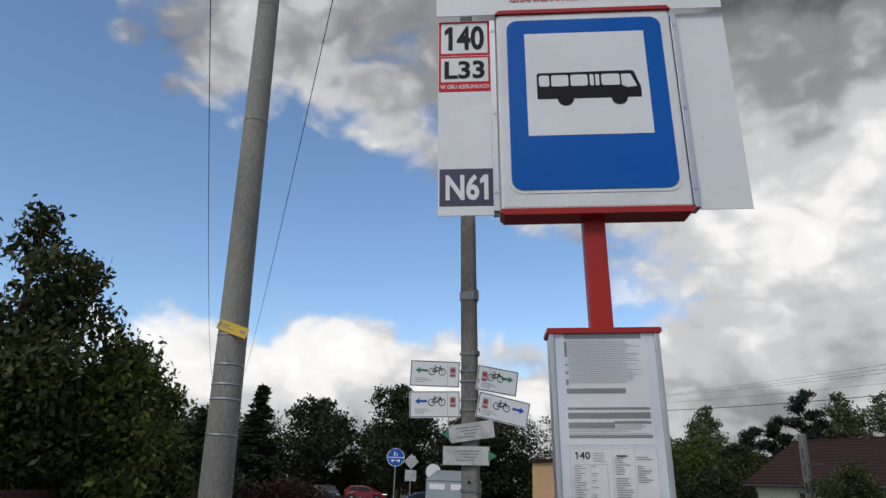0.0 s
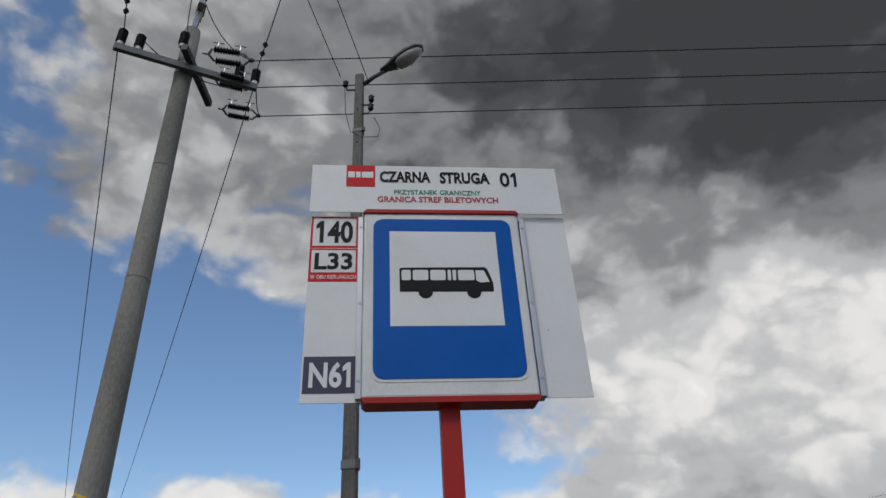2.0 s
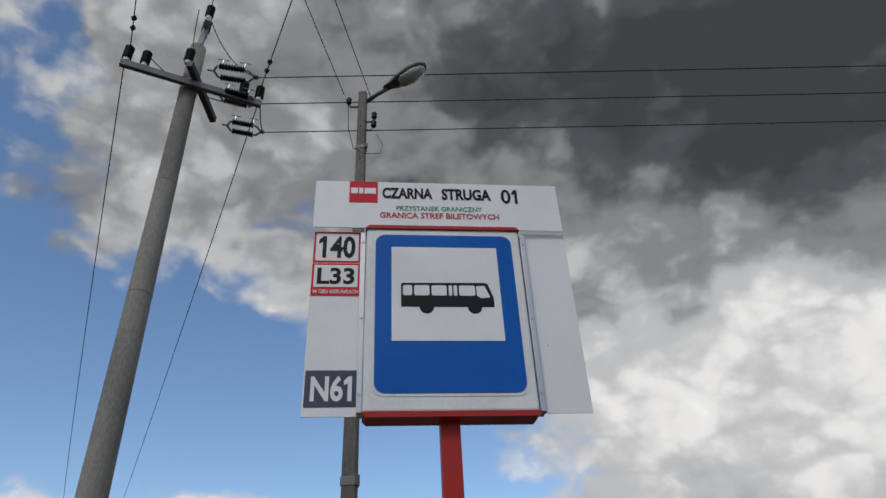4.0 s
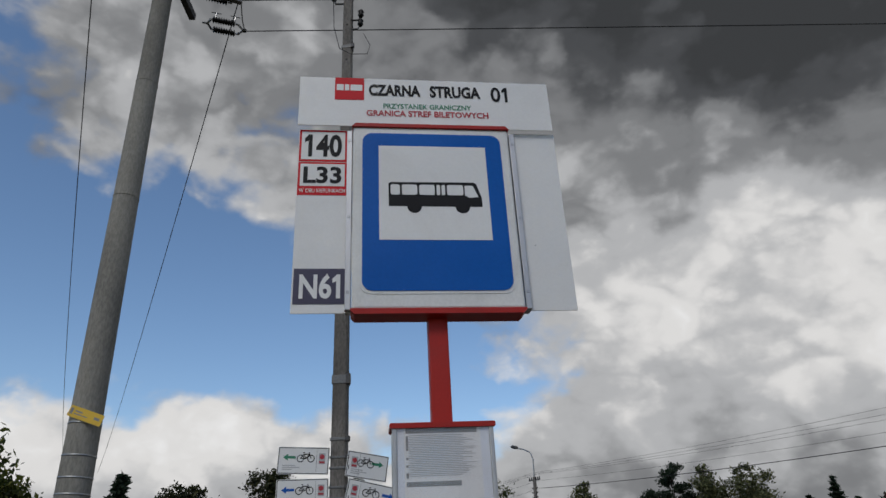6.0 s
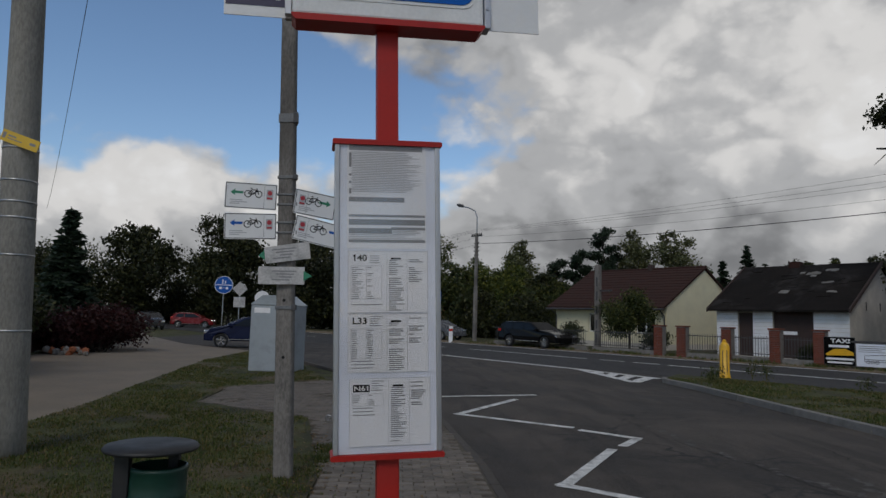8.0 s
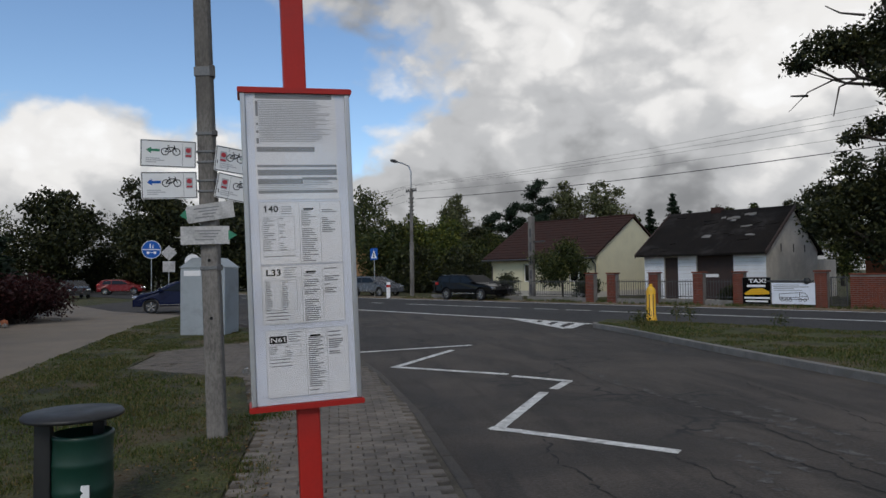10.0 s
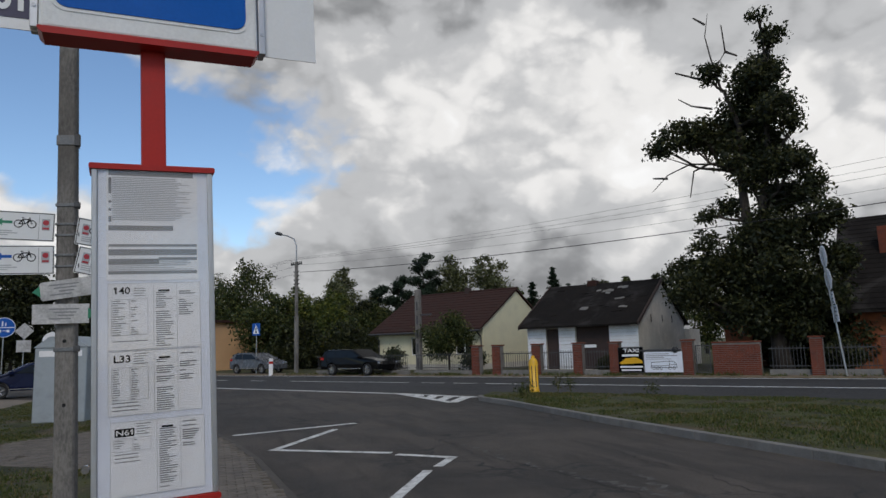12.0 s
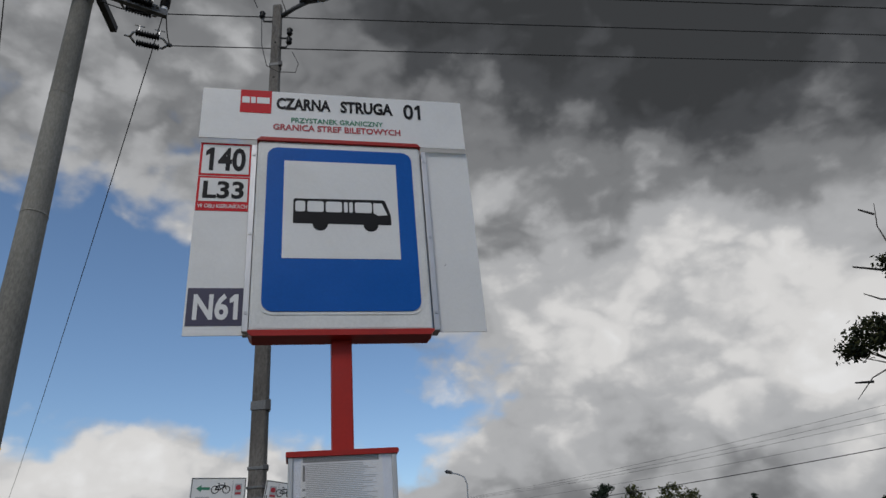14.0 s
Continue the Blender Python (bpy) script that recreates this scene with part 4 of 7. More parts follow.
    for a, b in zip(rings, rings[1:]):
        for j in range(10):
            bm.faces.new((a[j], a[j + 1], b[j + 1], b[j]))
    part("diffuser", bm, material("diffuser", (0.42, 0.42, 0.40), 0.25, vary=0.08, bump=0), head, "grey plastic lamp bowl", True)
    for z, sx in ((-0.12, -1), (-0.42, 1), (-0.58, 1)):
        b = t + Vector((0, -0.02, z))
        part("hook", tube([b + Vector((sx * 0.05, 0, -0.06)), b + Vector((sx * 0.16, 0, -0.06)), b + Vector((sx * 0.19, 0, 0.02))], 0.014, 6), IRON, pole)
        c = b + Vector((sx * 0.19, 0, 0.0))
        part("insulator", tube([c, c + Vector((0, 0, 0.03)), c + Vector((0, 0, 0.06)), c + Vector((0, 0, 0.09)), c + Vector((0, 0, 0.12))], [0.025, 0.042, 0.028, 0.042, 0.02], 10), BLACK, pole, "small dark insulator", True)
    part("lead", tube([t + Vector((-0.2, 0, -0.1)), t + Vector((-0.16, -0.02, -0.6)), t + Vector((-0.06, -0.06, -1.0)), t + Vector((0.1, -0.08, -1.12)), t + Vector((0.3, 0, -1.05)), t + Vector((0.33, 0, -0.9)), t + Vector((0.24, 0, -0.7))], 0.005, 5), WIRE, pole)
    return pole


lamp_pole()
for dx, dz in ((-0.27, 0.08), (0.15, -0.08)):
    a = BP_TOP + Vector((dx, -0.02, dz))
    cable("overhead_wire", span(a, a + Vector((-5.6, -40, 0.3)), 0.5, 20), 0.006)


def bike_sign(z, length, tall, turn, arrow, side, tilt=0.0):
    """A white cycle route board strapped to the pole; side -1 points one way, 1 the other."""
    c = BP_BASE.lerp(BP_TOP, z / 9.1)
    m = Matrix.Translation(c + Vector((side * 0.085, -0.085, 0))) @ pose(0, 0, 0, 0, tilt, turn)
    ob = thing("bicycle_route_sign", m, "white cycle route board with coloured arrow on concrete pole", "sign", "cycle route signs")
    x0, x1 = (-length, 0.0) if side < 0 else (0.0, length)
    part("board", plate(rounded(x0, x1, -tall / 2, tall / 2, 0.012, 3), -0.003, 0.006), WHITE, ob)
    bm = bmesh.new()
    e = 0.006
    for r in ((x0 + e, x1 - e, -tall / 2 + e, -tall / 2 + 2 * e), (x0 + e, x1 - e, tall / 2 - 2 * e, tall / 2 - e), (x0 + e, x0 + 2 * e, -tall / 2 + e, tall / 2 - e), (x1 - 2 * e, x1 - e, -tall / 2 + e, tall / 2 - e)):
        add_prism(bm, rect(*r), 0.0034, 0.0044, FACE)
    part("border", bm, BLACK_INK, ob)
    ax = x0 + 0.05 if side < 0 else x1 - 0.05
    d = 1 if side < 0 else -1
    part("arrow", plate([(ax, 0.03), (ax + d * 0.045, 0.062), (ax + d * 0.045, 0.042), (ax + d * 0.12, 0.042), (ax + d * 0.12, 0.018), (ax + d * 0.045, 0.018), (ax + d * 0.045, -0.002)], -0.0042, 0.001), arrow, ob, "coloured arrow")
    cx = (x0 + x1) / 2 + d * 0.02
    bm = bmesh.new()
    for wx in (cx - 0.05, cx + 0.05):
        add_tube(bm, [(wx + 0.032 * math.cos(a), -0.0046, 0.02 + 0.032 * math.sin(a)) for a in (2 * math.pi * i / 14 for i in range(15))], 0.004, 4)
    for a, b in (((-0.05, 0.02), (-0.02, 0.06)), ((-0.02, 0.06), (0.035, 0.06)), ((0.035, 0.06), (0.05, 0.02)), ((-0.02, 0.06), (0.0, 0.02)), ((0.0, 0.02), (0.035, 0.06)), ((-0.05, 0.02), (0.0, 0.02)), ((0.035, 0.06), (0.03, 0.08)), ((-0.03, 0.075), (-0.012, 0.075))):
        add_tube(bm, [(cx + a[0], -0.0046, a[1]), (cx + b[0], -0.0046, b[1])], 0.004, 4)
    part("bicycle_symbol", bm, BLACK_INK, ob, "black bicycle pictogram")
    bx = x1 - 0.10 if side < 0 else x0 + 0.045
    bg = part("badge", plate(rounded(bx, bx + 0.062, -0.03, 0.072, 0.006, 3), -0.0042, 0.001), PALE_INK, ob, "small badge with red print")
    part("badge_mark", plate(disc(bx + 0.031, 0.038, 0.024, 10), -0.0052, 0.001), DARKRED_INK, bg)
    part("badge_bar", plate(rect(bx + 0.006, bx + 0.056, -0.022, -0.004), -0.0052, 0.001), DARKRED_INK, bg)
    part("divider", plate(rect(bx - 0.022 if side < 0 else bx + 0.08, bx - 0.019 if side < 0 else bx + 0.083, -tall / 2 + 0.02, tall / 2 - 0.02), -0.0042, 0.001), GREY_INK, ob)
    for i in range(3):
        part("print_bar", plate(rect(x0 + 0.05, x0 + 0.05 + (0.12, 0.16, 0.09)[i], -0.05 - 0.018 * i, -0.042 - 0.018 * i), -0.0042, 0.001), PALE_INK, ob)
    return ob


bike_sign(2.79, 0.49, 0.255, 8, GREEN_INK, -1, 0.5)
bike_sign(2.50, 0.49, 0.255, 8, SIGN_BLUE2, -1, -2.0)
bike_sign(2.77, 0.42, 0.245, 24, GREEN_INK, 1, 6.0)
bike_sign(2.51, 0.52, 0.245, 20, SIGN_BLUE2, 1, 10.0)


def direction_plate(z, pts, turn, tilt, mat, label):
    c = BP_BASE.lerp(BP_TOP, z / 9.1)
    ob = thing("direction_plate", Matrix.Translation(c + Vector((-0.01, -0.10, 0.085))) @ pose(0, 0, 0, 0, tilt, turn), label, "sign", "faded direction plates")
    part("board", plate(pts, -0.003, 0.006), mat, ob)
    for i in range(4):
        part("print_bar", plate(rect(-0.11 + 0.035 * (i % 3), 0.12 - 0.02 * i, 0.036 - 0.028 * i, 0.048 - 0.028 * i), -0.0042, 0.001), GREY_INK, ob)
    return ob


FADED = material("faded_board", (0.46, 0.45, 0.44), 0.7, vary=0.25, scale=9.0, grain=60.0, bump=0.1, dirt=(0.25, 0.24, 0.23), dirt_amount=0.6)
d1 = direction_plate(2.15, [(-0.21, 0.0), (-0.17, -0.085), (0.25, -0.075), (0.25, 0.09), (-0.17, 0.075)], 6, -8, FADED, "faded grey direction plate with a green tip")
part("tip", plate([(-0.24, 0.0), (-0.18, -0.05), (-0.18, 0.05)], -0.0045, 0.001), GREEN_INK, d1)
d2 = direction_plate(1.93, [(-0.24, -0.085), (0.20, -0.085), (0.20, 0.085), (-0.24, 0.085)], 2, -1, FADED, "weathered grey direction plate with a green arrow")
part("tip", plate([(0.27, 0.0), (0.19, -0.05), (0.19, 0.05)], -0.0045, 0.001), GREEN_INK, d2)


# ---- trees ----
def leaf_cloud(blobs, count, size, seed, flat=0.0, droop=0.0):
    """Leaves scattered in clumps through a crown of uneven lumps; returns vertices and faces."""
    r = np.random.default_rng(seed)
    blobs = np.array(blobs, float)
    vol = (blobs[:, 3] * blobs[:, 4] * blobs[:, 5]) ** 0.7
    count *= 2
    size *= 0.66
    clumps = max(8, count // 26)
    which = r.choice(len(blobs), clumps, p=vol / vol.sum())
    d = r.normal(size=(clumps, 3))
    d /= np.linalg.norm(d, axis=1)[:, None]
    rad = r.uniform(0.35, 1.12, clumps) ** 0.6
    centre = blobs[which, :3] + d * rad[:, None] * blobs[which, 3:6]
    lump = 0.20 * blobs[which, 3:6].mean(1) + 0.12
    pick = r.integers(0, clumps, count)
    pos = centre[pick] + r.normal(size=(count, 3)) * lump[pick][:, None] * (0.8, 0.8, 0.6)
    pos[:, 2] -= droop * np.abs(r.normal(size=count))
    a = r.normal(size=(count, 3))
    a[:, 2] *= 1.0 - flat
    a /= np.linalg.norm(a, axis=1)[:, None]
    b = np.cross(a, r.normal(size=(count, 3)))
    b /= np.linalg.norm(b, axis=1)[:, None]
    s = size * r.uniform(0.6, 1.35, count)[:, None]
    v = np.stack([pos - a * s, pos - b * s * 0.5, pos + a * s, pos + b * s * 0.5], 1).reshape(-1, 3)
    f = np.arange(count * 4).reshape(-1, 4)
    return v, f


def broad_tree(name, x, y, h, width, seed, leaf, label, count=5000, size=0.22, trunk_r=0.18, clear=0.25, blobs=None, z0=0.05, bark=None, lumps=11, dead=(), stems=()):
    r = random.Random(seed)
    ob = thing(name, Matrix.Translation((x, y, z0)), label, "tree")
    if blobs is None:
        blobs = []
        for i in range(lumps):
            t = (i + 0.5) / lumps
            z = h * (clear + (0.93 - clear) * t)
            w = width / 2 * math.sin(math.pi * min(0.98, 0.22 + 0.72 * t)) ** 0.8
            a = r.uniform(0, 6.283)
            k = w * r.uniform(0.15, 0.62)
            q = w * r.uniform(0.42, 0.62)
            blobs.append((k * math.cos(a), k * math.sin(a), z, q, q, max(0.4, q * 0.75)))
    bm = bmesh.new()
    top = h * 0.9
    pts = [(r.uniform(-0.02, 0.02) * h * t, r.uniform(-0.02, 0.02) * h * t, top * t - 0.1) for t in (0, 0.08, 0.25, 0.45, 0.65, 0.85, 1)]
    if not stems:
        add_tube(bm, pts, [trunk_r * k for k in (1.35, 1.05, 0.9, 0.72, 0.5, 0.28, 0.08)], 9)
    for line, r0, r1 in stems:
        add_tube(bm, line, [r0 + (r1 - r0) * k / (len(line) - 1) for k in range(len(line))], 10)
    for bl in blobs:
        zb = max(h * clear * 0.6, bl[2] - 0.35 * h * r.uniform(0.25, 0.5))
        foot = Vector((0, 0, zb))
        if stems:
            near = [p for line, _, _ in stems for p in line if p[2] <= bl[2]] or [stems[0][0][0]]
            foot = min((Vector(p) for p in near), key=lambda p: (p - Vector(bl[:3])).length)
            zb = foot.z
        mid = foot.lerp(Vector((bl[0], bl[1], (zb + bl[2]) / 2 + 0.1)), 0.5)
        add_tube(bm, [foot, mid, (bl[0], bl[1], bl[2] + bl[5] * 0.3)], [trunk_r * 0.42, trunk_r * 0.28, trunk_r * 0.08], 6)
        for _ in range(2):
            a = r.uniform(0, 6.283)
            add_tube(bm, [mid, (bl[0] + 0.8 * bl[3] * math.cos(a), bl[1] + 0.8 * bl[4] * math.sin(a), bl[2] + bl[5] * r.uniform(-0.4, 0.7))], [trunk_r * 0.2, trunk_r * 0.04], 5)
    part("trunk", bm, bark or BARK, ob, smooth_faces=True)
    for d in dead:
        part("dead_branch", tube(d, [0.06, 0.04, 0.026, 0.012][: len(d)], 6), BARK_DEAD, ob, "bare dead branch")
    v, f = leaf_cloud(blobs, count, size, seed)
    joined("crown", v.tolist(), f.tolist(), leaf, ob)
    return ob


def conifer(name, x, y, h, width, seed, label, count=9000, size=0.2, z0=0.05):
    r = np.random.default_rng(seed)
    ob = thing(name, Matrix.Translation((x, y, z0)), label, "tree")
    bm = bmesh.new()
    add_tube(bm, [(0, 0, -0.1), (0, 0, h * 0.5), (0, 0, h * 0.97)], [h * 0.018, h * 0.011, 0.015], 8)
    tiers = 22
    vs = []
    for i in range(tiers):
        reach = width / 2 * (1 - (i / tiers)) ** 0.85
        for j in range(8):
            z = h * (0.06 + 0.90 * (i + r.uniform(-0.7, 0.7)) / tiers)
            a = r.uniform(0, 6.283)
            rr = reach * r.uniform(0.7, 1.15)
            add_tube(bm, [(0, 0, z), (rr * math.cos(a), rr * math.sin(a), z - 0.18 * rr)], [0.02, 0.006], 4)
            n = max(4, int(count / tiers / 7 * (0.4 + 1.2 * (1 - i / tiers))))
            t = r.uniform(0.12, 1.05, n)
            p = np.stack([rr * np.cos(a) * t, rr * np.sin(a) * t, z - 0.18 * rr * t], 1) + r.normal(size=(n, 3)) * (0.07 + 0.06 * rr) * (1, 1, 0.6)
            vs.append(p)
    part("trunk", bm, BARK, ob)
    pos = np.concatenate(vs)
    n = len(pos)
    a = r.normal(size=(n, 3))
    a[:, 2] = -0.25 * np.abs(a[:, 2])
    a /= np.linalg.norm(a, axis=1)[:, None]
    b = np.cross(a, r.normal(size=(n, 3)))
    b /= np.linalg.norm(b, axis=1)[:, None]
    s = size * r.uniform(0.6, 1.3, n)[:, None]
    v = np.stack([pos - a * s, pos - b * s * 0.28, pos + a * s, pos + b * s * 0.28], 1).reshape(-1, 3)
    joined("crown", v.tolist(), np.arange(n * 4).reshape(-1, 4).tolist(), NEEDLE, ob)
    return ob


# the big ragged tree by the far fence
bt = street(-5.6, 32.6)
to_r = U.copy()
BIG = [(0.46, 15.98, 0.41), (0.82, 14.94, 0.61), (0.23, 13.86, 0.7), (0.6, 12.95, 0.8), (-1.91, 13.88, 0.5), (-0.52, 11.99, 1.05), (0.9, 11.38, 0.87), (1.5, 10.81, 0.43), (-1.86, 11.04, 0.9), (-3.32, 11.0, 0.75), (-4.53, 10.74, 0.48), (-0.21, 10.5, 1.05), (1.36, 8.9, 0.8), (1.67, 7.85, 0.87),
       (0.49, 7.72, 0.87), (2.28, 6.47, 0.8), (1.08, 5.82, 1.16), (2.35, 4.73, 0.87), (0.47, 4.28, 1.05), (1.63, 3.24, 1.09), (-1.63, 7.55, 0.48), (-2.41, 7.14, 0.38), (-2.71, 5.87, 0.62), (-4.02, 4.69, 0.7), (-3.27, 3.59, 0.94), (-1.77, 4.65, 0.8), (-1.79, 2.99, 1.09), (-0.6, 2.59, 0.94), (0.79, 2.05, 0.87)]
blobs = [(to_r.x * s + N.x * d, to_r.y * s + N.y * d, z, k * w, k * w, 0.82 * k * w) for i, (s, z, w) in enumerate(BIG) for d, k in ((0.9 * w * ((i % 3) - 1), 1.05 if s < -0.5 else 0.92),)]


def fill(s, z, w):
    return (to_r.x * s, to_r.y * s, z, w, w, w)


blobs += [fill(s, z, w) for s, z, w in ((-0.5, 8.8, 0.8), (0.1, 6.4, 0.9), (-0.7, 5.6, 0.9), (-0.9, 3.8, 0.9), (0.2, 9.4, 0.7), (-1.2, 9.9, 0.8), (-0.2, 13.0, 0.8), (-2.6, 4.6, 0.8), (-2.6, 11.0, 0.7), (0.4, 3.0, 1.0))]


def br(*sz):
    return [(to_r.x * s, to_r.y * s, z) for s, z in sz]


STEMS = ((br((0.12, -0.1), (0.05, 0.9), (-0.06, 2.1), (-0.48, 4.4), (-0.84, 6.7), (-0.92, 9.0), (-0.78, 11.1), (-1.3, 12.9)), 0.42, 0.07),
         (br((-0.30, 3.6), (-0.17, 5.2), (-0.14, 7.3), (0.3, 9.5), (0.41, 12.6), (0.6, 15.2)), 0.28, 0.03))
broad_tree("roadside_tree", bt.x, bt.y, 16.0, 9, 11, LEAF_DARK, "tall ragged broadleaf tree with dead lower branches beside the fence", 36000, 0.15, 0.22, 0.2, blobs, 0.05, stems=STEMS,
           dead=(br((-1.4, 12.9), (-1.75, 14.6), (-1.94, 15.8), (-1.73, 16.9)), br((-1.6, 14.1), (-1.09, 14.8), (-1.17, 16.15)), br((-1.09, 14.8), (-0.59, 14.46)), br((-1.89, 16.4), (-2.41, 16.9)), br((-1.9, 12.2), (-2.83, 12.56), (-3.4, 13.03)), br((-2.2, 13.7), (-3.45, 14.38)),
                 br((-0.9, 9.3), (-3.09, 9.75), (-4.19, 9.4), (-5.03, 8.66)), br((-2.25, 9.6), (-2.96, 9.37), (-3.22, 8.15)), br((-4.21, 9.23), (-4.93, 9.36))))

# garden trees and the wood behind
T = [("garden_tree", -29.0, 79.0, 11.6, 11.5, LEAF_DARK, "round dark green tree across the side road", 6200, 0.34), ("garden_tree", -18.0, 75.0, 12.8, 10.5, LEAF_DARK, "dark round tree across the side road", 7500, 0.32), ("garden_tree", -10.2, 77.0, 12.4, 11.5, LEAF_DARK, "dark round tree across the side road", 7000, 0.32),
     ("garden_tree", 3.2, 66.0, 10.6, 9.0, LEAF, "broad garden tree behind the orange house", 5000, 0.22), ("garden_tree", 7.4, 60.0, 7.2, 5.6, LEAF_BRIGHT, "bright green leafy tree", 5200, 0.19), ("garden_tree", 10.0, 58.0, 6.8, 6.2, LEAF_BRIGHT, "bright green leafy tree", 5200, 0.19),
     ("garden_tree", 14.2, 60.0, 5.6, 6.0, LEAF, "low green tree by the fence", 4200, 0.19), ("garden_tree", 10.8, 54.5, 3.8, 5.6, LEAF_DARK, "dark dense shrub tree", 3600, 0.17), ("garden_tree", 7.4, 56.0, 4.0, 5.2, LEAF_DARK, "dark dense shrub tree", 3600, 0.17),
     ("garden_tree", 5.4, 58.5, 6.6, 7.0, LEAF, "dense dark tree behind the road sign", 6000, 0.2), ("garden_tree", 9.6, 61.5, 6.4, 8.0, LEAF, "dense broad tree beside the lamp", 6500, 0.2), ("garden_tree", 13.8, 62.5, 6.0, 7.5, LEAF_DARK, "dense dark tree beside the cream house", 6000, 0.2)]
for i, (nm, x, y, h, w, lf, lb, n, sz) in enumerate(T):
    broad_tree(nm, x, y, h, w, 30 + i, lf, lb, n, sz, 0.16, 0.16)
for i, (x, y, h, w) in enumerate(((13.1, 68.8, 10.4, 5.0), (22.2, 61.4, 10.9, 4.8), (25.6, 60.0, 11.0, 5.4))):
    broad_tree("birch_tree", x, y, h, w, 60 + i, LEAF_BIRCH, "tall thin-leaved birch behind the houses", 4200, 0.2, 0.14, 0.3)
for i, (x, y, h, w) in enumerate(((15.4, 63.5, 7.4, 4.0), (17.2, 62.6, 8.2, 3.4), (19.4, 62.0, 10.6, 4.2), (20.4, 62.6, 8.0, 4.4))):
    bl = [(0.3 * w * math.cos(k * 2.4) * (1 - k / 14), 0.3 * w * math.sin(k * 2.4) * (1 - k / 14), h * (0.5 + 0.46 * k / 8), 0.2 * w * (1.1 - k / 14), 0.2 * w, 0.28) for k in range(9)]
    broad_tree("pine_tree", x, y, h, w, 70 + i, NEEDLE, "dark open-crowned pine behind the houses", 3600, 0.17, 0.16, 0.4, bl)
for i, (x, y, h, w) in enumerate(((33.6, 67.3, 8.6, 4.4), (35.6, 66.2, 10.2, 4.8), (-13.4, 29.0, 5.9, 3.0), (-15.0, 31.5, 4.6, 3.2), (37.2, 65.6, 8.2, 4.2))):
    conifer("spruce_tree", x, y, h, w, 80 + i, "dark green pointed spruce")
for i, (x, y, h, w) in enumerate(((29.8, 64.0, 7.6, 5), (39.6, 64.0, 9.0, 5), (42.6, 62.6, 8.8, 4), (45.6, 61.0, 9.2, 5), (49.0, 58.5, 9.0, 6), (-23, 84, 9, 11), (-38, 80, 10, 12), (-5, 80, 10.5, 11), (-14, 86, 10, 12), (-34, 66, 8, 9), (0, 84, 11, 10), (-45, 70, 10, 12))):
    broad_tree("wood_edge_tree", x, y, h, w, 90 + i, LEAF_DARK if i % 2 else LEAF, "broadleaf tree at the far wood edge", 3600, 0.24, 0.16, 0.12)
# tall trees and shrubs beside the footpath
for i, (x, y, h, w, lf, n) in enumerate(((-10.8, 11.7, 7.6, 3.4, LEAF, 9000), (-12.6, 11.0, 5.8, 4.0, LEAF_DARK, 6000), (-9.9, 13.6, 5.4, 3.2, LEAF_BRIGHT, 6500), (-11.5, 15.0, 4.7, 3.6, LEAF_DARK, 6000), (-10.6, 16.6, 4.2, 3.0, LEAF_BRIGHT, 6000), (-13.5, 18.0, 4.8, 4.0, LEAF_DARK, 5000), (-12.6, 22.0, 4.0, 3.6, LEAF_DARK, 5000))):
    broad_tree("garden_tree", x, y, h, w, 120 + i, lf, "leafy roadside garden tree with small leaflets", n, 0.13, 0.13, 0.1)

for i, (s, n, h, w) in enumerate(((-6.9, 37, 4.2, 3.4), (-5.2, 38, 5.0, 5.0), (-3.6, 36.0, 3.6, 3.6), (-6.8, 41, 6.0, 5.5), (0.5, 34.0, 2.6, 2.4), (-20.5, 44, 5.2, 5.0), (-21.8, 49, 6.4, 5.0))):
    p = street(s, n)
    broad_tree("yard_tree", p.x, p.y, h, w, 150 + i, LEAF_DARK, "dark leafy tree in the yard behind the fence", 3600, 0.17, 0.1, 0.08)
for i in range(9):
    x, y = -36 + 4.6 * i, 82 + 1.5 * (i % 3)
    broad_tree("hedge_tree", x, y, 4.6 + 0.5 * (i % 3), 6.0, 170 + i, LEAF_DARK, "low dark hedge tree across the side road", 2600, 0.26, 0.12, 0.04)


# ---- houses across the road ----
def at_street(s, n, z=0.05):
    """A pose whose x runs along the main road and whose y runs away from it."""
    return Matrix.Translation(street(s, n, z)) @ Matrix.Rotation(math.atan2(U.y, U.x), 4, "Z")


def wall_with_holes(x0, x1, z0, z1, y, thick, holes):
    """An upright wall facing -y with rectangular openings through it."""
    xs = sorted({x0, x1, *[h[0] for h in holes], *[h[1] for h in holes]})
    zs = sorted({z0, z1, *[h[2] for h in holes], *[h[3] for h in holes]})
    bm = bmesh.new()
    for xa, xb in zip(xs, xs[1:]):
        for za, zb in zip(zs, zs[1:]):
            if not any(h[0] <= (xa + xb) / 2 <= h[1] and h[2] <= (za + zb) / 2 <= h[3] for h in holes):
                add_box(bm, xa, xb, y, y + thick, za, zb)
    bmesh.ops.remove_doubles(bm, verts=bm.verts, dist=0.0005)
    return bm


def gable(x, thick, y0, y1, z0, eave, apex_y, apex_z):
    """An end wall across the house, with its pointed top."""
    m = Matrix(((0, 0, 1, x), (1, 0, 0, 0), (0, 1, 0, 0), (0, 0, 0, 1)))
    return prism([(y0, z0), (y1, z0), (y1, eave), (apex_y, apex_z), (y0, eave)], 0, thick, m)


def roof_slope(x0, x1, ya, za, yb, zb, thick):
    """One roof plane as a slab between its eave and its ridge."""
    m = Matrix(((0, 0, 1, 0), (1, 0, 0, 0), (0, 1, 0, 0), (0, 0, 0, 1)))
    return prism([(ya, za), (yb, zb), (yb, zb + thick), (ya, za + thick)], x0, x1, m)


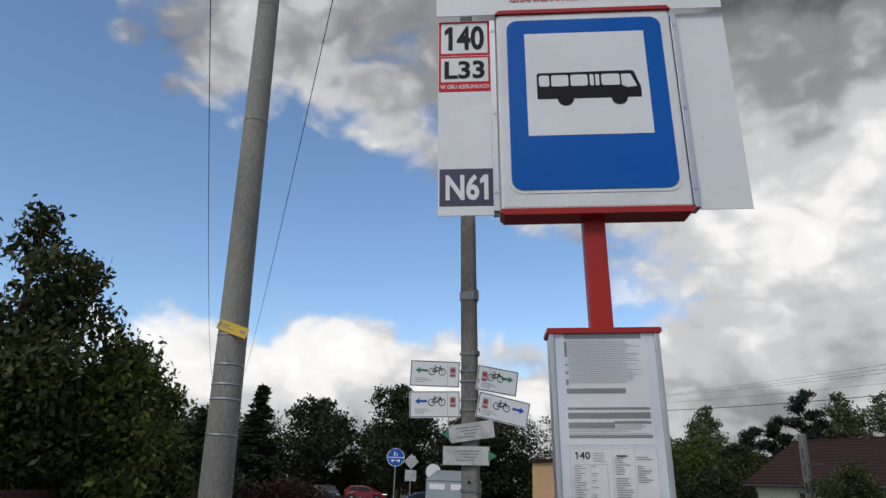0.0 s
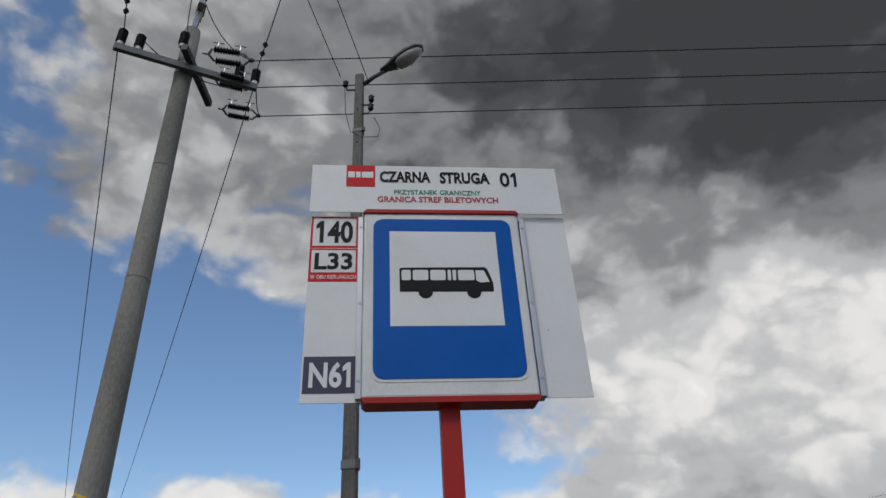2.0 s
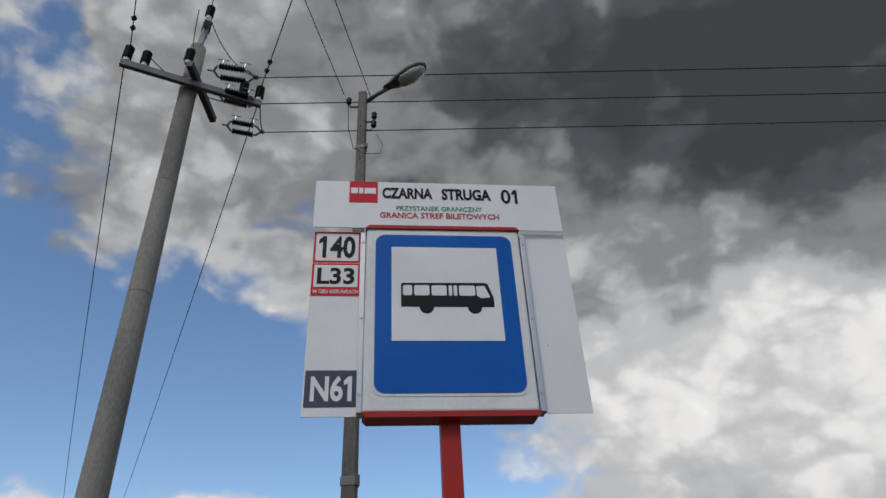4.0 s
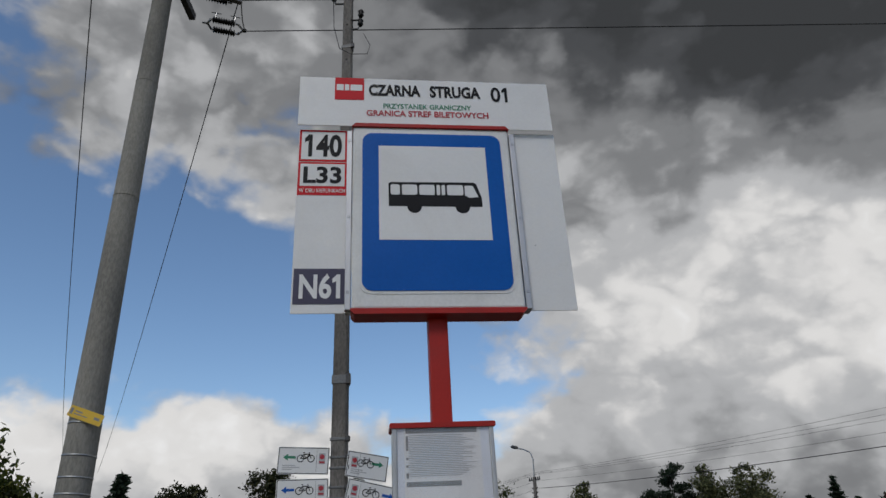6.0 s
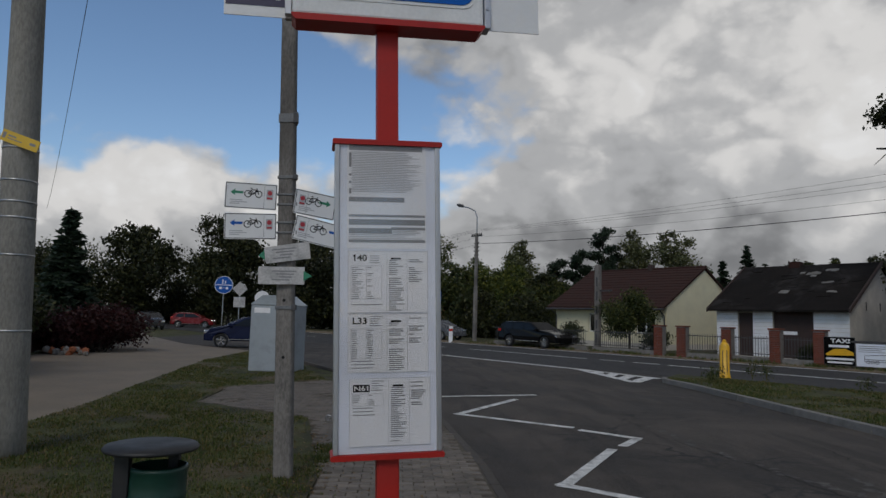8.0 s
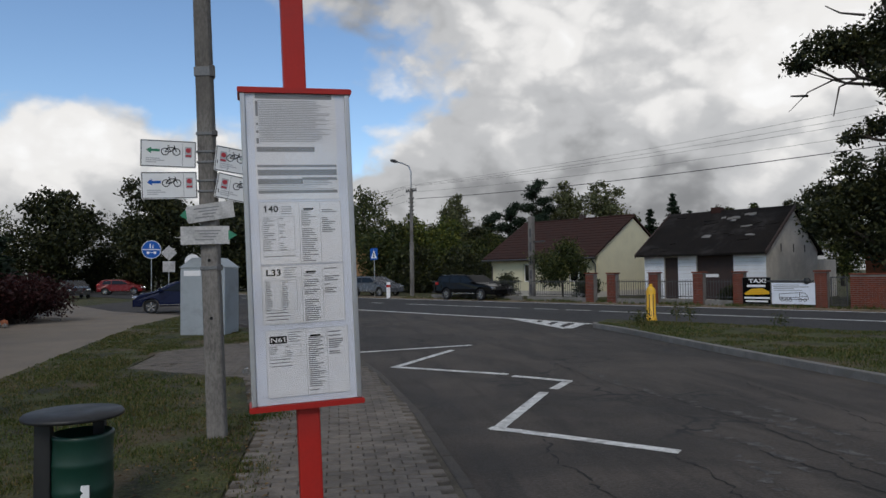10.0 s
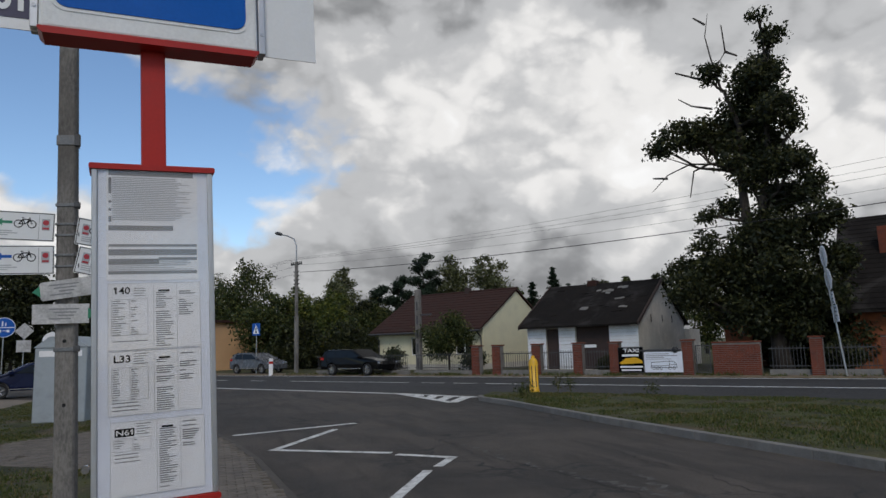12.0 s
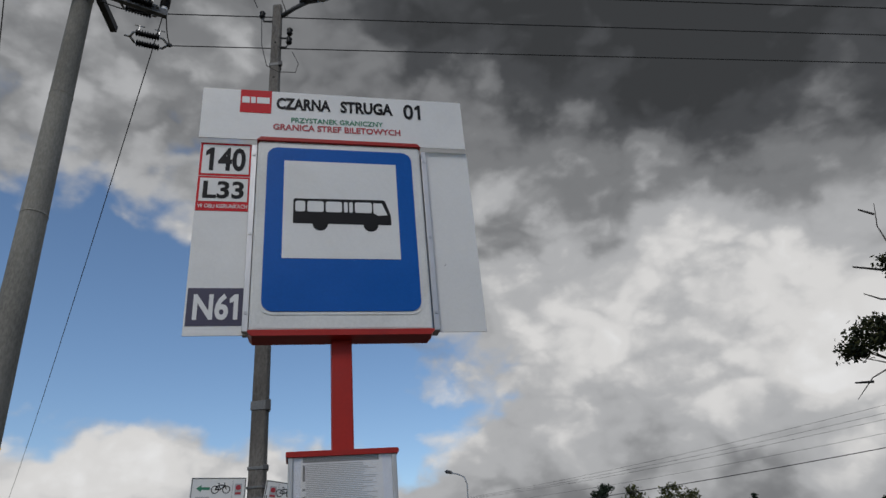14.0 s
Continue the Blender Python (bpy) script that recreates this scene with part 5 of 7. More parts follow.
def window(parent, x0, x1, z0, z1, y, mid=True):
    w = part("window", wall_with_holes(x0, x1, z0, z1, y, 0.06, [(x0 + 0.06, x1 - 0.06, z0 + 0.06, z1 - 0.06)]), WHITE_FRAME, parent, "white framed window")
    if mid:
        part("mullion", box((x0 + x1) / 2 - 0.04, (x0 + x1) / 2 + 0.04, y - 0.002, y + 0.05, z0 + 0.06, z1 - 0.06), WHITE_FRAME, w)
    part("pane", box(x0 + 0.05, x1 - 0.05, y + 0.03, y + 0.036, z0 + 0.05, z1 - 0.05), CARGLASS, w, "dark window pane")
    part("sill", box(x0 - 0.06, x1 + 0.06, y - 0.08, y + 0.03, z0 - 0.05, z0 - 0.002, 0.005), KERB, w)
    return w


def cream_house():
    h = thing("cream_house", at_street(-31.9, 36.0), "single-storey cream house with brown tiled gable roof", "house")
    L, D, E, R = 8.8, 8.4, 2.72, 5.15
    holes = [(2.9, 3.9, 0.95, 2.15), (6.6, 8.0, 0.95, 2.15)]
    part("front_wall", wall_with_holes(0, L, -0.1, E, 0, 0.3, holes), CREAM, h, "cream rendered wall")
    part("back_wall", box(0, L, D - 0.3, D, -0.1, E), CREAM, h)
    for x in (0.0, L - 0.3):
        part("gable_wall", gable(x + (0.003 if x else -0.003), 0.3, 0.002, D - 0.002, -0.1, E, D / 2, R - 0.06), CREAM, h, "cream gable wall")
    part("plinth", box(-0.03, L + 0.03, -0.03, D + 0.03, -0.1, 0.35), GREY_RENDER, h)
    for ya, yb in ((-0.5, D / 2), (D + 0.5, D / 2)):
        slope = (R - E) / (D / 2)
        za = E - 0.5 * slope
        r = part("roof", roof_slope(-0.35, L + 0.12, ya, za, yb, R, 0.12), ROOF_BROWN, h, "brown tiled roof slope")
        if ya < 0:
            m = bpy.data.meshes.new("tile_course")
            run = math.hypot(yb - ya, R - za)
            bm = box(-0.37, L + 0.14, -0.01, 0.36, 0.0, 0.022)
            bm.to_mesh(m)
            bm.free()
            m.materials.append(ROOF_BROWN)
            tilt = math.atan2(R - za, yb - ya)
            for i in range(14):
                k = (i + 0.05) / 14
                c = new("tile_course", m)
                c.parent = r
                c.matrix_local = Matrix.Translation((0, ya + (yb - ya) * k, za + (R - za) * k + 0.122)) @ Matrix.Rotation(tilt - 0.03, 4, "X")
    part("ridge", tube([(-0.37, D / 2, R + 0.12), (L + 0.14, D / 2, R + 0.12)], 0.09, 8), ROOF_BROWN, h)
    part("gutter", tube([(-0.4, -0.56, E - 0.30), (L + 0.15, -0.56, E - 0.30)], 0.06, 8), IRON, h, "dark gutter")
    for x in (0.12, L - 0.12):
        part("downpipe", tube([(x, -0.56, E - 0.34), (x, -0.30, E - 0.55), (x, -0.07, E - 0.7), (x, -0.07, 0.0)], 0.045, 8), IRON, h, "dark downpipe")
    part("fascia", box(-0.36, L + 0.13, -0.52, -0.49, E - 0.36, E - 0.22), WOOD_DARK, h)
    part("chimney", box(4.7, 5.05, D / 2 - 0.2, D / 2 + 0.2, R - 0.3, R + 0.42, 0.02), WOOD_DARK, h, "low dark chimney")
    for x0, x1, z0, z1 in holes:
        window(h, x0, x1, z0, z1, 0.1)
    return h


cream_house()


def garage_house():
    h = thing("run_down_house", at_street(-18.5, 33.5), "run-down low house with white siding and patched black felt roof", "house")
    L, D, E, R = 6.35, 7.2, 2.58, 4.75
    holes = [(1.15, 1.92, 0.1, 2.25), (2.9, 4.8, 0.1, 2.32)]
    part("front_wall", wall_with_holes(0, L, -0.1, E, 0, 0.28, holes), GREY_RENDER, h)
    m_board = {}
    for i in range(13):
        z = 0.12 + i * 0.185
        cuts = [(0.0, 1.15), (1.92, 2.9), (4.8, L)] if z < 2.2 else [(0.0, L)]
        for a, b in cuts:
            key = (a, b)
            if key not in m_board:
                mesh = bpy.data.meshes.new("siding_board")
                bm = box(a + 0.004, b - 0.004, -0.022, -0.002, 0.0, 0.172, 0.004)
                bm.to_mesh(mesh)
                bm.free()
                mesh.materials.append(SIDING)
                m_board[key] = mesh
            o = new("siding_board", m_board[key])
            o.parent = h
            o.matrix_local = Matrix.Translation((0, 0, z)) @ Matrix.Rotation(radians(-3), 4, "X")
    part("back_wall", box(0, L, D - 0.28, D, -0.1, E), GREY_RENDER, h)
    for x in (0.0, L - 0.28):
        g = part("gable_wall", gable(x + (0.003 if x else -0.003), 0.28, 0.002, D - 0.002, -0.1, E, D / 2, R - 0.04), GREY_RENDER, h, "stained grey gable wall")
    for y in (1.9, 3.6, 5.2):
        part("wall_anchor", box(L + 0.003, L + 0.03, y - 0.03, y + 0.03, 2.45, 2.85), IRON, h, "dark iron wall anchor")
    part("annex", box(L - 2.4, L + 0.03, D + 0.002, D + 3.0, -0.1, 2.1), GREY_RENDER, h, "low rendered annex")
    part("door", box(1.15, 1.92, 0.12, 0.17, -0.05, 2.25, 0.01), WOOD_DARK, h, "dark wooden door")
    # a dark panel fills the garage opening in place of its inner shade
    part("garage_dark_panel", box(2.9, 4.8, 0.14, 0.2, -0.05, 2.32, 0.01), WOOD_DARK, h, "dark panel standing for the shaded garage opening")
    part("notice_board", box(3.3, 4.0, 0.11, 0.135, 1.22, 1.38), PAPER, h, "pale notice in the garage opening")
    part("garage_header", box(2.8, 4.9, -0.05, 0.0, 2.32, 2.42), WOOD_DARK, h)
    rnd = random.Random(9)
    for ya, yb in ((-0.45, D / 2), (D + 0.45, D / 2)):
        slope = (R - E) / (D / 2)
        za = E - 0.45 * slope
        r = part("roof", roof_slope(-0.3, L + 0.18, ya, za, yb, R, 0.10), ROOF_TAR, h, "patched black felt roof slope")
        if ya < 0:
            tilt = math.atan2(R - za, yb - ya)
            for i in range(26):
                k, x = rnd.uniform(0.05, 0.95), rnd.uniform(0.0, L - 0.6)
                if i < 14:
                    x, k = rnd.uniform(2.7, 5.2), rnd.uniform(0.3, 0.85)
                w, d = rnd.uniform(0.25, 0.7), rnd.uniform(0.12, 0.34)
                bm = prism([(0, 0), (w * 0.6, rnd.uniform(-0.06, 0.05)), (w, 0.03), (w * 0.9, d), (w * 0.4, d + rnd.uniform(-0.05, 0.06)), (0.03, d * 0.9)], 0, rnd.uniform(0.012, 0.03))
                c = part("felt_patch", bm, KERB if i < 9 else ROOF_TAR, r, "torn felt patch")
                c.matrix_local = Matrix.Translation((x, ya + (yb - ya) * k, za + (R - za) * k + 0.104)) @ Matrix.Rotation(tilt, 4, "X") @ Matrix.Rotation(rnd.uniform(-0.2, 0.2), 4, "Z")
    for x in (-0.32, L + 0.14):
        part("bargeboard", roof_slope(x, x + 0.06, -0.47, E - 0.45 * (R - E) / (D / 2) - 0.05, D / 2, R - 0.03, 0.2), WOOD_DARK, h, "rotten brown bargeboard")
    part("chimney", box(2.2, 2.75, D / 2 - 0.25, D / 2 + 0.25, R - 0.3, R + 0.28, 0.02), ROOF_BROWN, h, "worn dark brick chimney")
    return h


garage_house()


def brick_house():
    h = thing("brick_house", at_street(-3.2, 35.5), "orange brick house with steep dark tiled roof and brick chimney", "house")
    L, D, E, R = 11.0, 9.0, 3.0, 7.2
    part("front_wall", wall_with_holes(0, L, -0.1, E, 0, 0.3, [(2.5, 3.8, 1.0, 2.3)]), BRICK_ORANGE, h)
    window(h, 2.5, 3.8, 1.0, 2.3, 0.1)
    part("back_wall", box(0, L, D - 0.3, D, -0.1, E), BRICK_ORANGE, h)
    for x in (0.003, L - 0.303):
        part("gable_wall", gable(x, 0.3, 0.002, D - 0.002, -0.1, E, D / 2, R - 0.05), BRICK_ORANGE, h)
    for ya, yb in ((-0.6, D / 2), (D + 0.6, D / 2)):
        za = E - 0.6 * (R - E) / (D / 2)
        r = part("roof", roof_slope(-0.5, L + 0.5, ya, za, yb, R, 0.14), ROOF_TAR, h, "dark grey tiled roof slope")
        if ya < 0:
            mesh = bpy.data.meshes.new("tile_course")
            bm = box(-0.5, L + 0.5, 0, 0.34, 0, 0.03)
            bm.to_mesh(mesh)
            bm.free()
            mesh.materials.append(ROOF_TAR)
            tilt = math.atan2(R - za, yb - ya)
            for i in range(20):
                c = new("tile_course", mesh)
                c.parent = r
                k = i / 20
                c.matrix_local = Matrix.Translation((0, ya + (yb - ya) * k, za + (R - za) * k + 0.142)) @ Matrix.Rotation(tilt - 0.04, 4, "X")
    part("chimney", box(1.3, 1.9, 2.2, 2.7, 4.6, 6.5, 0.02), BRICK, h, "red brick chimney")
    part("porch", box(-5.6, -4.3, 1.0, 4.0, -0.1, 2.9), BRICK_ORANGE, h, "orange brick outhouse")
    part("porch_roof", box(-5.9, -4.0, 0.7, 4.3, 2.9, 3.05), ROOF_TAR, h)


brick_house()


def orange_house():
    h = thing("orange_house", at_street(-56.2, 35.0), "low orange rendered building beside the trees", "house")
    hole = (4.2, 5.2, 1.0, 2.6)
    part("front_wall", wall_with_holes(0, 6.4, -0.1, 4.05, 0, 0.3, [hole]), ORANGE, h)
    window(h, *hole, 0.1)
    part("side_wall", box(6.103, 6.403, 0.302, 8.0, -0.1, 4.05), ORANGE, h)
    part("roof", box(-0.3, 6.7, -0.3, 8.3, 4.05, 4.25), ROOF_BROWN, h)


orange_house()


# ---- fence with brick posts ----
def brick_post(s, n, w=0.45, tall=1.45):
    ob = thing("brick_fence_post", at_street(s, n), "red brick fence post with a capping slab", "fence post", "brick fence posts")
    core = part("core", box(-w / 2 + 0.012, w / 2 - 0.012, -w / 2 + 0.012, w / 2 - 0.012, -0.1, tall), KERB, ob)
    rows = int(tall / 0.078)
    for i in range(rows):
        z = i * 0.078
        for k in range(2):
            a = -w / 2 + k * w / 2
            o = new("brick", BRICK_MESH)
            o.parent = ob
            o.matrix_local = Matrix.Translation((a + 0.005, -w / 2, z)) @ Matrix.Diagonal(((w / 2 - 0.01) / 0.24, 1, 1, 1))
    part("cap", box(-w / 2 - 0.04, w / 2 + 0.04, -w / 2 - 0.04, w / 2 + 0.04, tall, tall + 0.06, 0.012), BRICK, ob, "brick coloured cap")
    return ob


bmb = box(0, 0.24, 0, 0.11, 0, 0.065, 0.004)
BRICK_MESH = bpy.data.meshes.new("brick")
bmb.to_mesh(BRICK_MESH)
bmb.free()
BRICK_MESH.materials.append(BRICK)
POSTS = [-19.76, -18.47, -16.15, -13.92, -12.08, -8.78, -3.85, -1.5]
for s in POSTS:
    brick_post(s, 30.3)


def rail_panel(s0, s1, n, tall=1.15, step=0.13):
    """A length of iron railings between posts."""
    ob = thing("iron_railing", at_street(s0, n), "dark iron railing panel between the fence posts", "fence", "iron railings")
    w = s1 - s0
    part("plinth", box(0, w, -0.08, 0.08, -0.1, 0.22, 0.01), KERB, ob, "low concrete plinth")
    for z in (0.34, tall - 0.12):
        part("rail", box(0, w, -0.015, 0.015, z, z + 0.035), IRON, ob)
    mesh = bpy.data.meshes.new("bar")
    bm = box(-0.009, 0.009, -0.009, 0.009, 0.24, tall)
    bm.to_mesh(mesh)
    bm.free()
    mesh.materials.append(IRON)
    for i in range(1, int(w / step)):
        o = new("bar", mesh)
        o.parent = ob
        o.matrix_local = Matrix.Translation((i * step, 0, 0))


for a, b in ((-32.0, -28.2), (-28.2, -24.4), (-24.0, -20.0), (-18.22, -16.4), (-15.9, -14.16), (-13.66, -12.32), (-5.6, -4.1), (-3.6, -1.75)):
    rail_panel(a, b, 30.3)


def brick_wall(s0, s1, n, tall):
    ob = thing("brick_garden_wall", at_street(s0, n), "low red brick garden wall", "wall")
    w = s1 - s0
    part("core", box(0, w, 0.012, 0.22, -0.1, tall), KERB, ob)
    for i in range(int(tall / 0.078)):
        x = -0.125 if i % 2 else 0.0
        while x < w - 0.02:
            a, b = max(0, x), min(w, x + 0.24)
            if b - a > 0.04:
                o = new("brick", BRICK_MESH)
                o.parent = ob
                o.matrix_local = Matrix.Translation((a, 0, i * 0.078)) @ Matrix.Diagonal(((b - a) / 0.24, 1, 1, 1))
            x += 0.25
    part("coping", box(-0.03, w + 0.03, -0.03, 0.25, tall, tall + 0.05, 0.01), BRICK, ob)


brick_wall(-7.78, -5.9, 30.3, 1.32)


def gate(s0, s1, n):
    ob = thing("metal_gate", at_street(s0, n), "dark mesh garden gate", "gate")
    w = s1 - s0
    part("gate_frame", wall_with_holes(0.02, w - 0.02, 0.08, 1.25, -0.02, 0.04, [(0.06, w - 0.06, 0.12, 1.21)]), IRON, ob)
    for i in range(8):
        a = 0.06 + (w - 0.12) * i / 8
        part("lattice_bar", tube([(a, 0, 0.12), (min(w - 0.06, a + 0.25), 0, 0.45)], 0.006, 4), IRON, ob)
        part("bar", tube([(a, 0, 0.12), (a, 0, 1.21)], 0.008, 4), IRON, ob)


gate(-8.5, -7.85, 30.3)


def banner(s0, s1, n, z0, z1, dark):
    label = "black printed advertising banner on the fence" if dark else "white advertising banner with a lorry drawing on the fence"
    ob = thing("advertising_banner", at_street(s0, n), label, "banner")
    w = s1 - s0
    part("sheet", plate(rect(0, w, z0, z1), 0.0, 0.012), BACKING if not dark else CAR_BLACK, ob)
    part("frame", wall_with_holes(-0.02, w + 0.02, z0 - 0.02, z1 + 0.02, 0.014, 0.03, [(0.04, w - 0.04, z0 + 0.04, z1 - 0.04)]), IRON, ob)
    for k in (0.08, w - 0.08):
        part("leg", box(k - 0.02, k + 0.02, 0.016, 0.05, -0.1, z0), IRON, ob)

    def bars(name, rects, mat):
        bm = bmesh.new()
        for r in rects:
            add_prism(bm, rect(*r), 0.002, 0.005, FACE)
        part(name, bm, mat, ob)

    if dark:
        lettering("banner_word", "TAXI", 0.25, 0.98, z1 - 0.22, z1 - 0.05, -0.004, PAPER, ob, 0.03)
        part("taxi_shape", plate([(0.05, z0 + 0.42), (0.35, z0 + 0.62), (0.8, z0 + 0.66), (1.1, z0 + 0.52), (1.12, z0 + 0.40), (0.1, z0 + 0.36)], -0.003, 0.002), YELLOW, ob, "yellow car shape")
        bars("contact_bars", [(0.06, 1.12, z0 + 0.20, z0 + 0.28), (0.12, 1.05, z0 + 0.06, z0 + 0.13), (0.18, 0.95, z1 - 0.40, z1 - 0.30)], PAPER)
    else:
        bars("text_bars", [(0.08, 1.1, z1 - 0.10, z1 - 0.075), (0.08, 1.45, z1 - 0.18, z1 - 0.15), (0.08, 0.9, z1 - 0.25, z1 - 0.225), (0.08, 1.2, z1 - 0.32, z1 - 0.3)], GREY_INK)
        bm = bmesh.new()
        o = z0 + 0.12
        for a, b in (((0.3, 0.16), (1.1, 0.16)), ((0.3, 0.16), (0.3, 0.3)), ((0.3, 0.3), (1.1, 0.36)), ((1.1, 0.16), (1.1, 0.36)), ((1.1, 0.36), (1.3, 0.34)), ((1.3, 0.34), (1.42, 0.2)), ((1.42, 0.2), (1.42, 0.08)), ((0.3, 0.08), (1.42, 0.08)), ((0.3, 0.08), (0.3, 0.16)), ((1.15, 0.2), (1.4, 0.2))):
            add_tube(bm, [(a[0], -0.004, o + a[1]), (b[0], -0.004, o + b[1])], 0.01, 4)
        for cx in (0.42, 0.58, 0.74, 1.12, 1.3):
            add_tube(bm, [(cx + 0.06 * math.cos(t), -0.004, o + 0.06 + 0.06 * math.sin(t)) for t in (6.2832 * i / 12 for i in range(13))], 0.01, 4)
        part("lorry_drawing", bm, BLACK_INK, ob, "line drawing of a lorry")
        part("banner_rail", tube([(-0.25, 0.03, z1 + 0.07), (w - 0.05, 0.03, z1 + 0.07)], 0.045, 10), IRON, ob, "dark rolled rail")
        part("rail_end", tube([(w - 0.42, 0.03, z1 + 0.05), (w - 0.36, 0.03, z1 + 0.07), (w - 0.24, 0.03, z1 + 0.07), (w - 0.16, 0.03, z1 + 0.05)], [0.07, 0.13, 0.13, 0.06], 12), BIN_BLACK, ob, "black bundle on the rail", True)


banner(-11.86, -10.72, 30.05, 0.12, 1.22, True)
banner(-10.66, -8.98, 30.05, 0.12, 1.0, False)


# ---- cars ----
def wheel_parts(parent, x, y, r, flip):
    pts = [(-0.10, r * 0.72), (-0.10, r * 0.93), (-0.075, r), (0.075, r), (0.10, r * 0.93), (0.10, r * 0.72)]
    bm = bmesh.new()
    rings = [[bm.verts.new((rr * math.cos(a), w, rr * math.sin(a))) for a in (6.2832 * j / 24 for j in range(24))] for w, rr in pts]
    for a, b in zip(rings, rings[1:] + rings[:1]):
        for j in range(24):
            bm.faces.new((a[j], a[(j + 1) % 24], b[(j + 1) % 24], b[j]))
    w = new("wheel")
    w.parent = parent
    w.matrix_local = Matrix.Translation((x, y, r))
    part("tyre", bm, TYRE, w, "", True)
    rim = bmesh.new()
    add_prism(rim, disc(0, 0, r * 0.70, 20), -0.03, 0.03, FACE)
    part("rim", rim, ARM_STEEL, w)
    for side in (-0.085, 0.082):
        for k in range(5):
            a = 6.2832 * k / 5
            sp = box(-0.03, 0.03, side, side + 0.012, 0.02, r * 0.68, 0.0, Matrix.Rotation(a, 4, "Y"))
            part("spoke", sp, CHROME, w)


def car(name, m, profile, glassline, width, r, axles, paint_mat, label, tail=True):
    """A car from its side outline: lower body, cabin with sloping sides, wheels, lamps and glass. Its front is towards +x."""
    ob = thing(name, m, label, "car")
    half = width / 2
    lo = 0.22
    x_min, x_max = profile[0][0], profile[-1][0]
    base = [(x_max, lo + 0.1)]
    for ax in sorted(axles, reverse=True):
        base += [(ax + (r + 0.05) * math.cos(a), max(lo, r + (r + 0.05) * math.sin(a))) for a in (math.pi * i / 8 for i in range(9))]
    base.append((x_min, lo + 0.12))
    outline = list(profile) + base
    bm = bmesh.new()

    def ring(y, inset):
        return [bm.verts.new((x * (1 - inset * 0.02), y * (1 - max(0, (z - 0.85)) * 0.28), z)) for x, z in outline]

    a, b = ring(-half, 0), ring(half, 0)
    n = len(outline)
    for i in range(n):
        j = (i + 1) % n
        bm.faces.new((a[i], a[j], b[j], b[i]))
    bm.faces.new(a[::-1])
    bm.faces.new(b)
    bmesh.ops.recalc_face_normals(bm, faces=bm.faces)
    edges = [e for e in bm.edges if len({v.co.y > 0 for v in e.verts}) == 1]
    bmesh.ops.bevel(bm, geom=edges, offset=0.05, segments=2, affect="EDGES", profile=0.6)
    body = part("body", bm, paint_mat, ob, smooth_faces=False)
    for pane in glassline:
        for sgn in (-1, 1):
            pts = [(x, z) for x, z in pane]
            bm = bmesh.new()
            vs = [bm.verts.new((x, sgn * (half * (1 - max(0, z - 0.85) * 0.28) + 0.004), z)) for x, z in pts]
            bm.faces.new(vs)
            ex = bmesh.ops.extrude_face_region(bm, geom=bm.faces[:])
            bmesh.ops.translate(bm, vec=(0, -sgn * 0.012, 0), verts=[g for g in ex["geom"] if isinstance(g, bmesh.types.BMVert)])
            part("side_window", bm, CARGLASS, ob, "dark tinted window")
    for ax in axles:
        for y in (-half + 0.09, half - 0.09):
            wheel_parts(ob, ax, y, r, y > 0)
    for y in (-half + 0.02, half - 0.32):
        part("tail_lamp", box(x_min - 0.012, x_min + 0.22, y, y + 0.3, 0.88, 1.04, 0.02), TAIL, ob, "red tail lamp")
        part("headlamp", box(x_max - 0.28, x_max + 0.006, y, y + 0.3, 0.62, 0.76, 0.03), CHROME, ob, "clear headlamp")
    zt = max(z for _, z in profile)
    part("rear_window", box(x_min - 0.0, x_min + 0.02, -half * 0.7, half * 0.7, zt - 0.42, zt - 0.12, 0.0, None), CARGLASS, ob)
    part("number_plate", box(x_min - 0.02, x_min - 0.005, -0.26, 0.26, 0.5, 0.6), PAPER, ob, "blank pale plate")
    for sgn in (-1, 1):
        part("sill_trim", box(-0.9, 0.95, sgn * half - 0.012, sgn * half + 0.012, 0.36, 0.40), CHROME, ob, "bright sill trim")
        part("mirror", box(0.78, 0.95, sgn * (half + 0.02) - 0.08, sgn * (half + 0.02) + 0.08, 0.95, 1.1, 0.03), paint_mat, ob, "door mirror")
    return ob


ESTATE = [(-2.38, 0.55), (-2.36, 1.0), (-2.12, 1.38), (-1.9, 1.46), (-0.6, 1.50), (0.2, 1.46), (1.05, 1.02), (1.75, 0.94), (2.2, 0.80), (2.36, 0.6)]
ESTATE_W = [[(-1.95, 1.04), (-1.85, 1.36), (-1.2, 1.40), (-1.2, 1.02)], [(-1.12, 1.02), (-1.12, 1.40), (-0.28, 1.41), (-0.28, 1.0)], [(-0.2, 1.0), (-0.2, 1.41), (0.15, 1.37), (0.78, 1.02)]]
HATCH = [(-1.95, 0.55), (-1.98, 0.95), (-1.6, 1.36), (-1.2, 1.44), (-0.3, 1.45), (0.3, 1.38), (1.1, 0.98), (1.7, 0.86), (2.0, 0.6)]
HATCH_W = [[(-1.5, 1.02), (-1.35, 1.32), (-0.75, 1.36), (-0.75, 1.0)], [(-0.68, 1.0), (-0.68, 1.36), (0.2, 1.32), (0.75, 1.0)]]


def car_pose(x, y, heading, z=0.0):
    return Matrix.Translation((x, y, z)) @ Matrix.Rotation(radians(heading), 4, "Z")


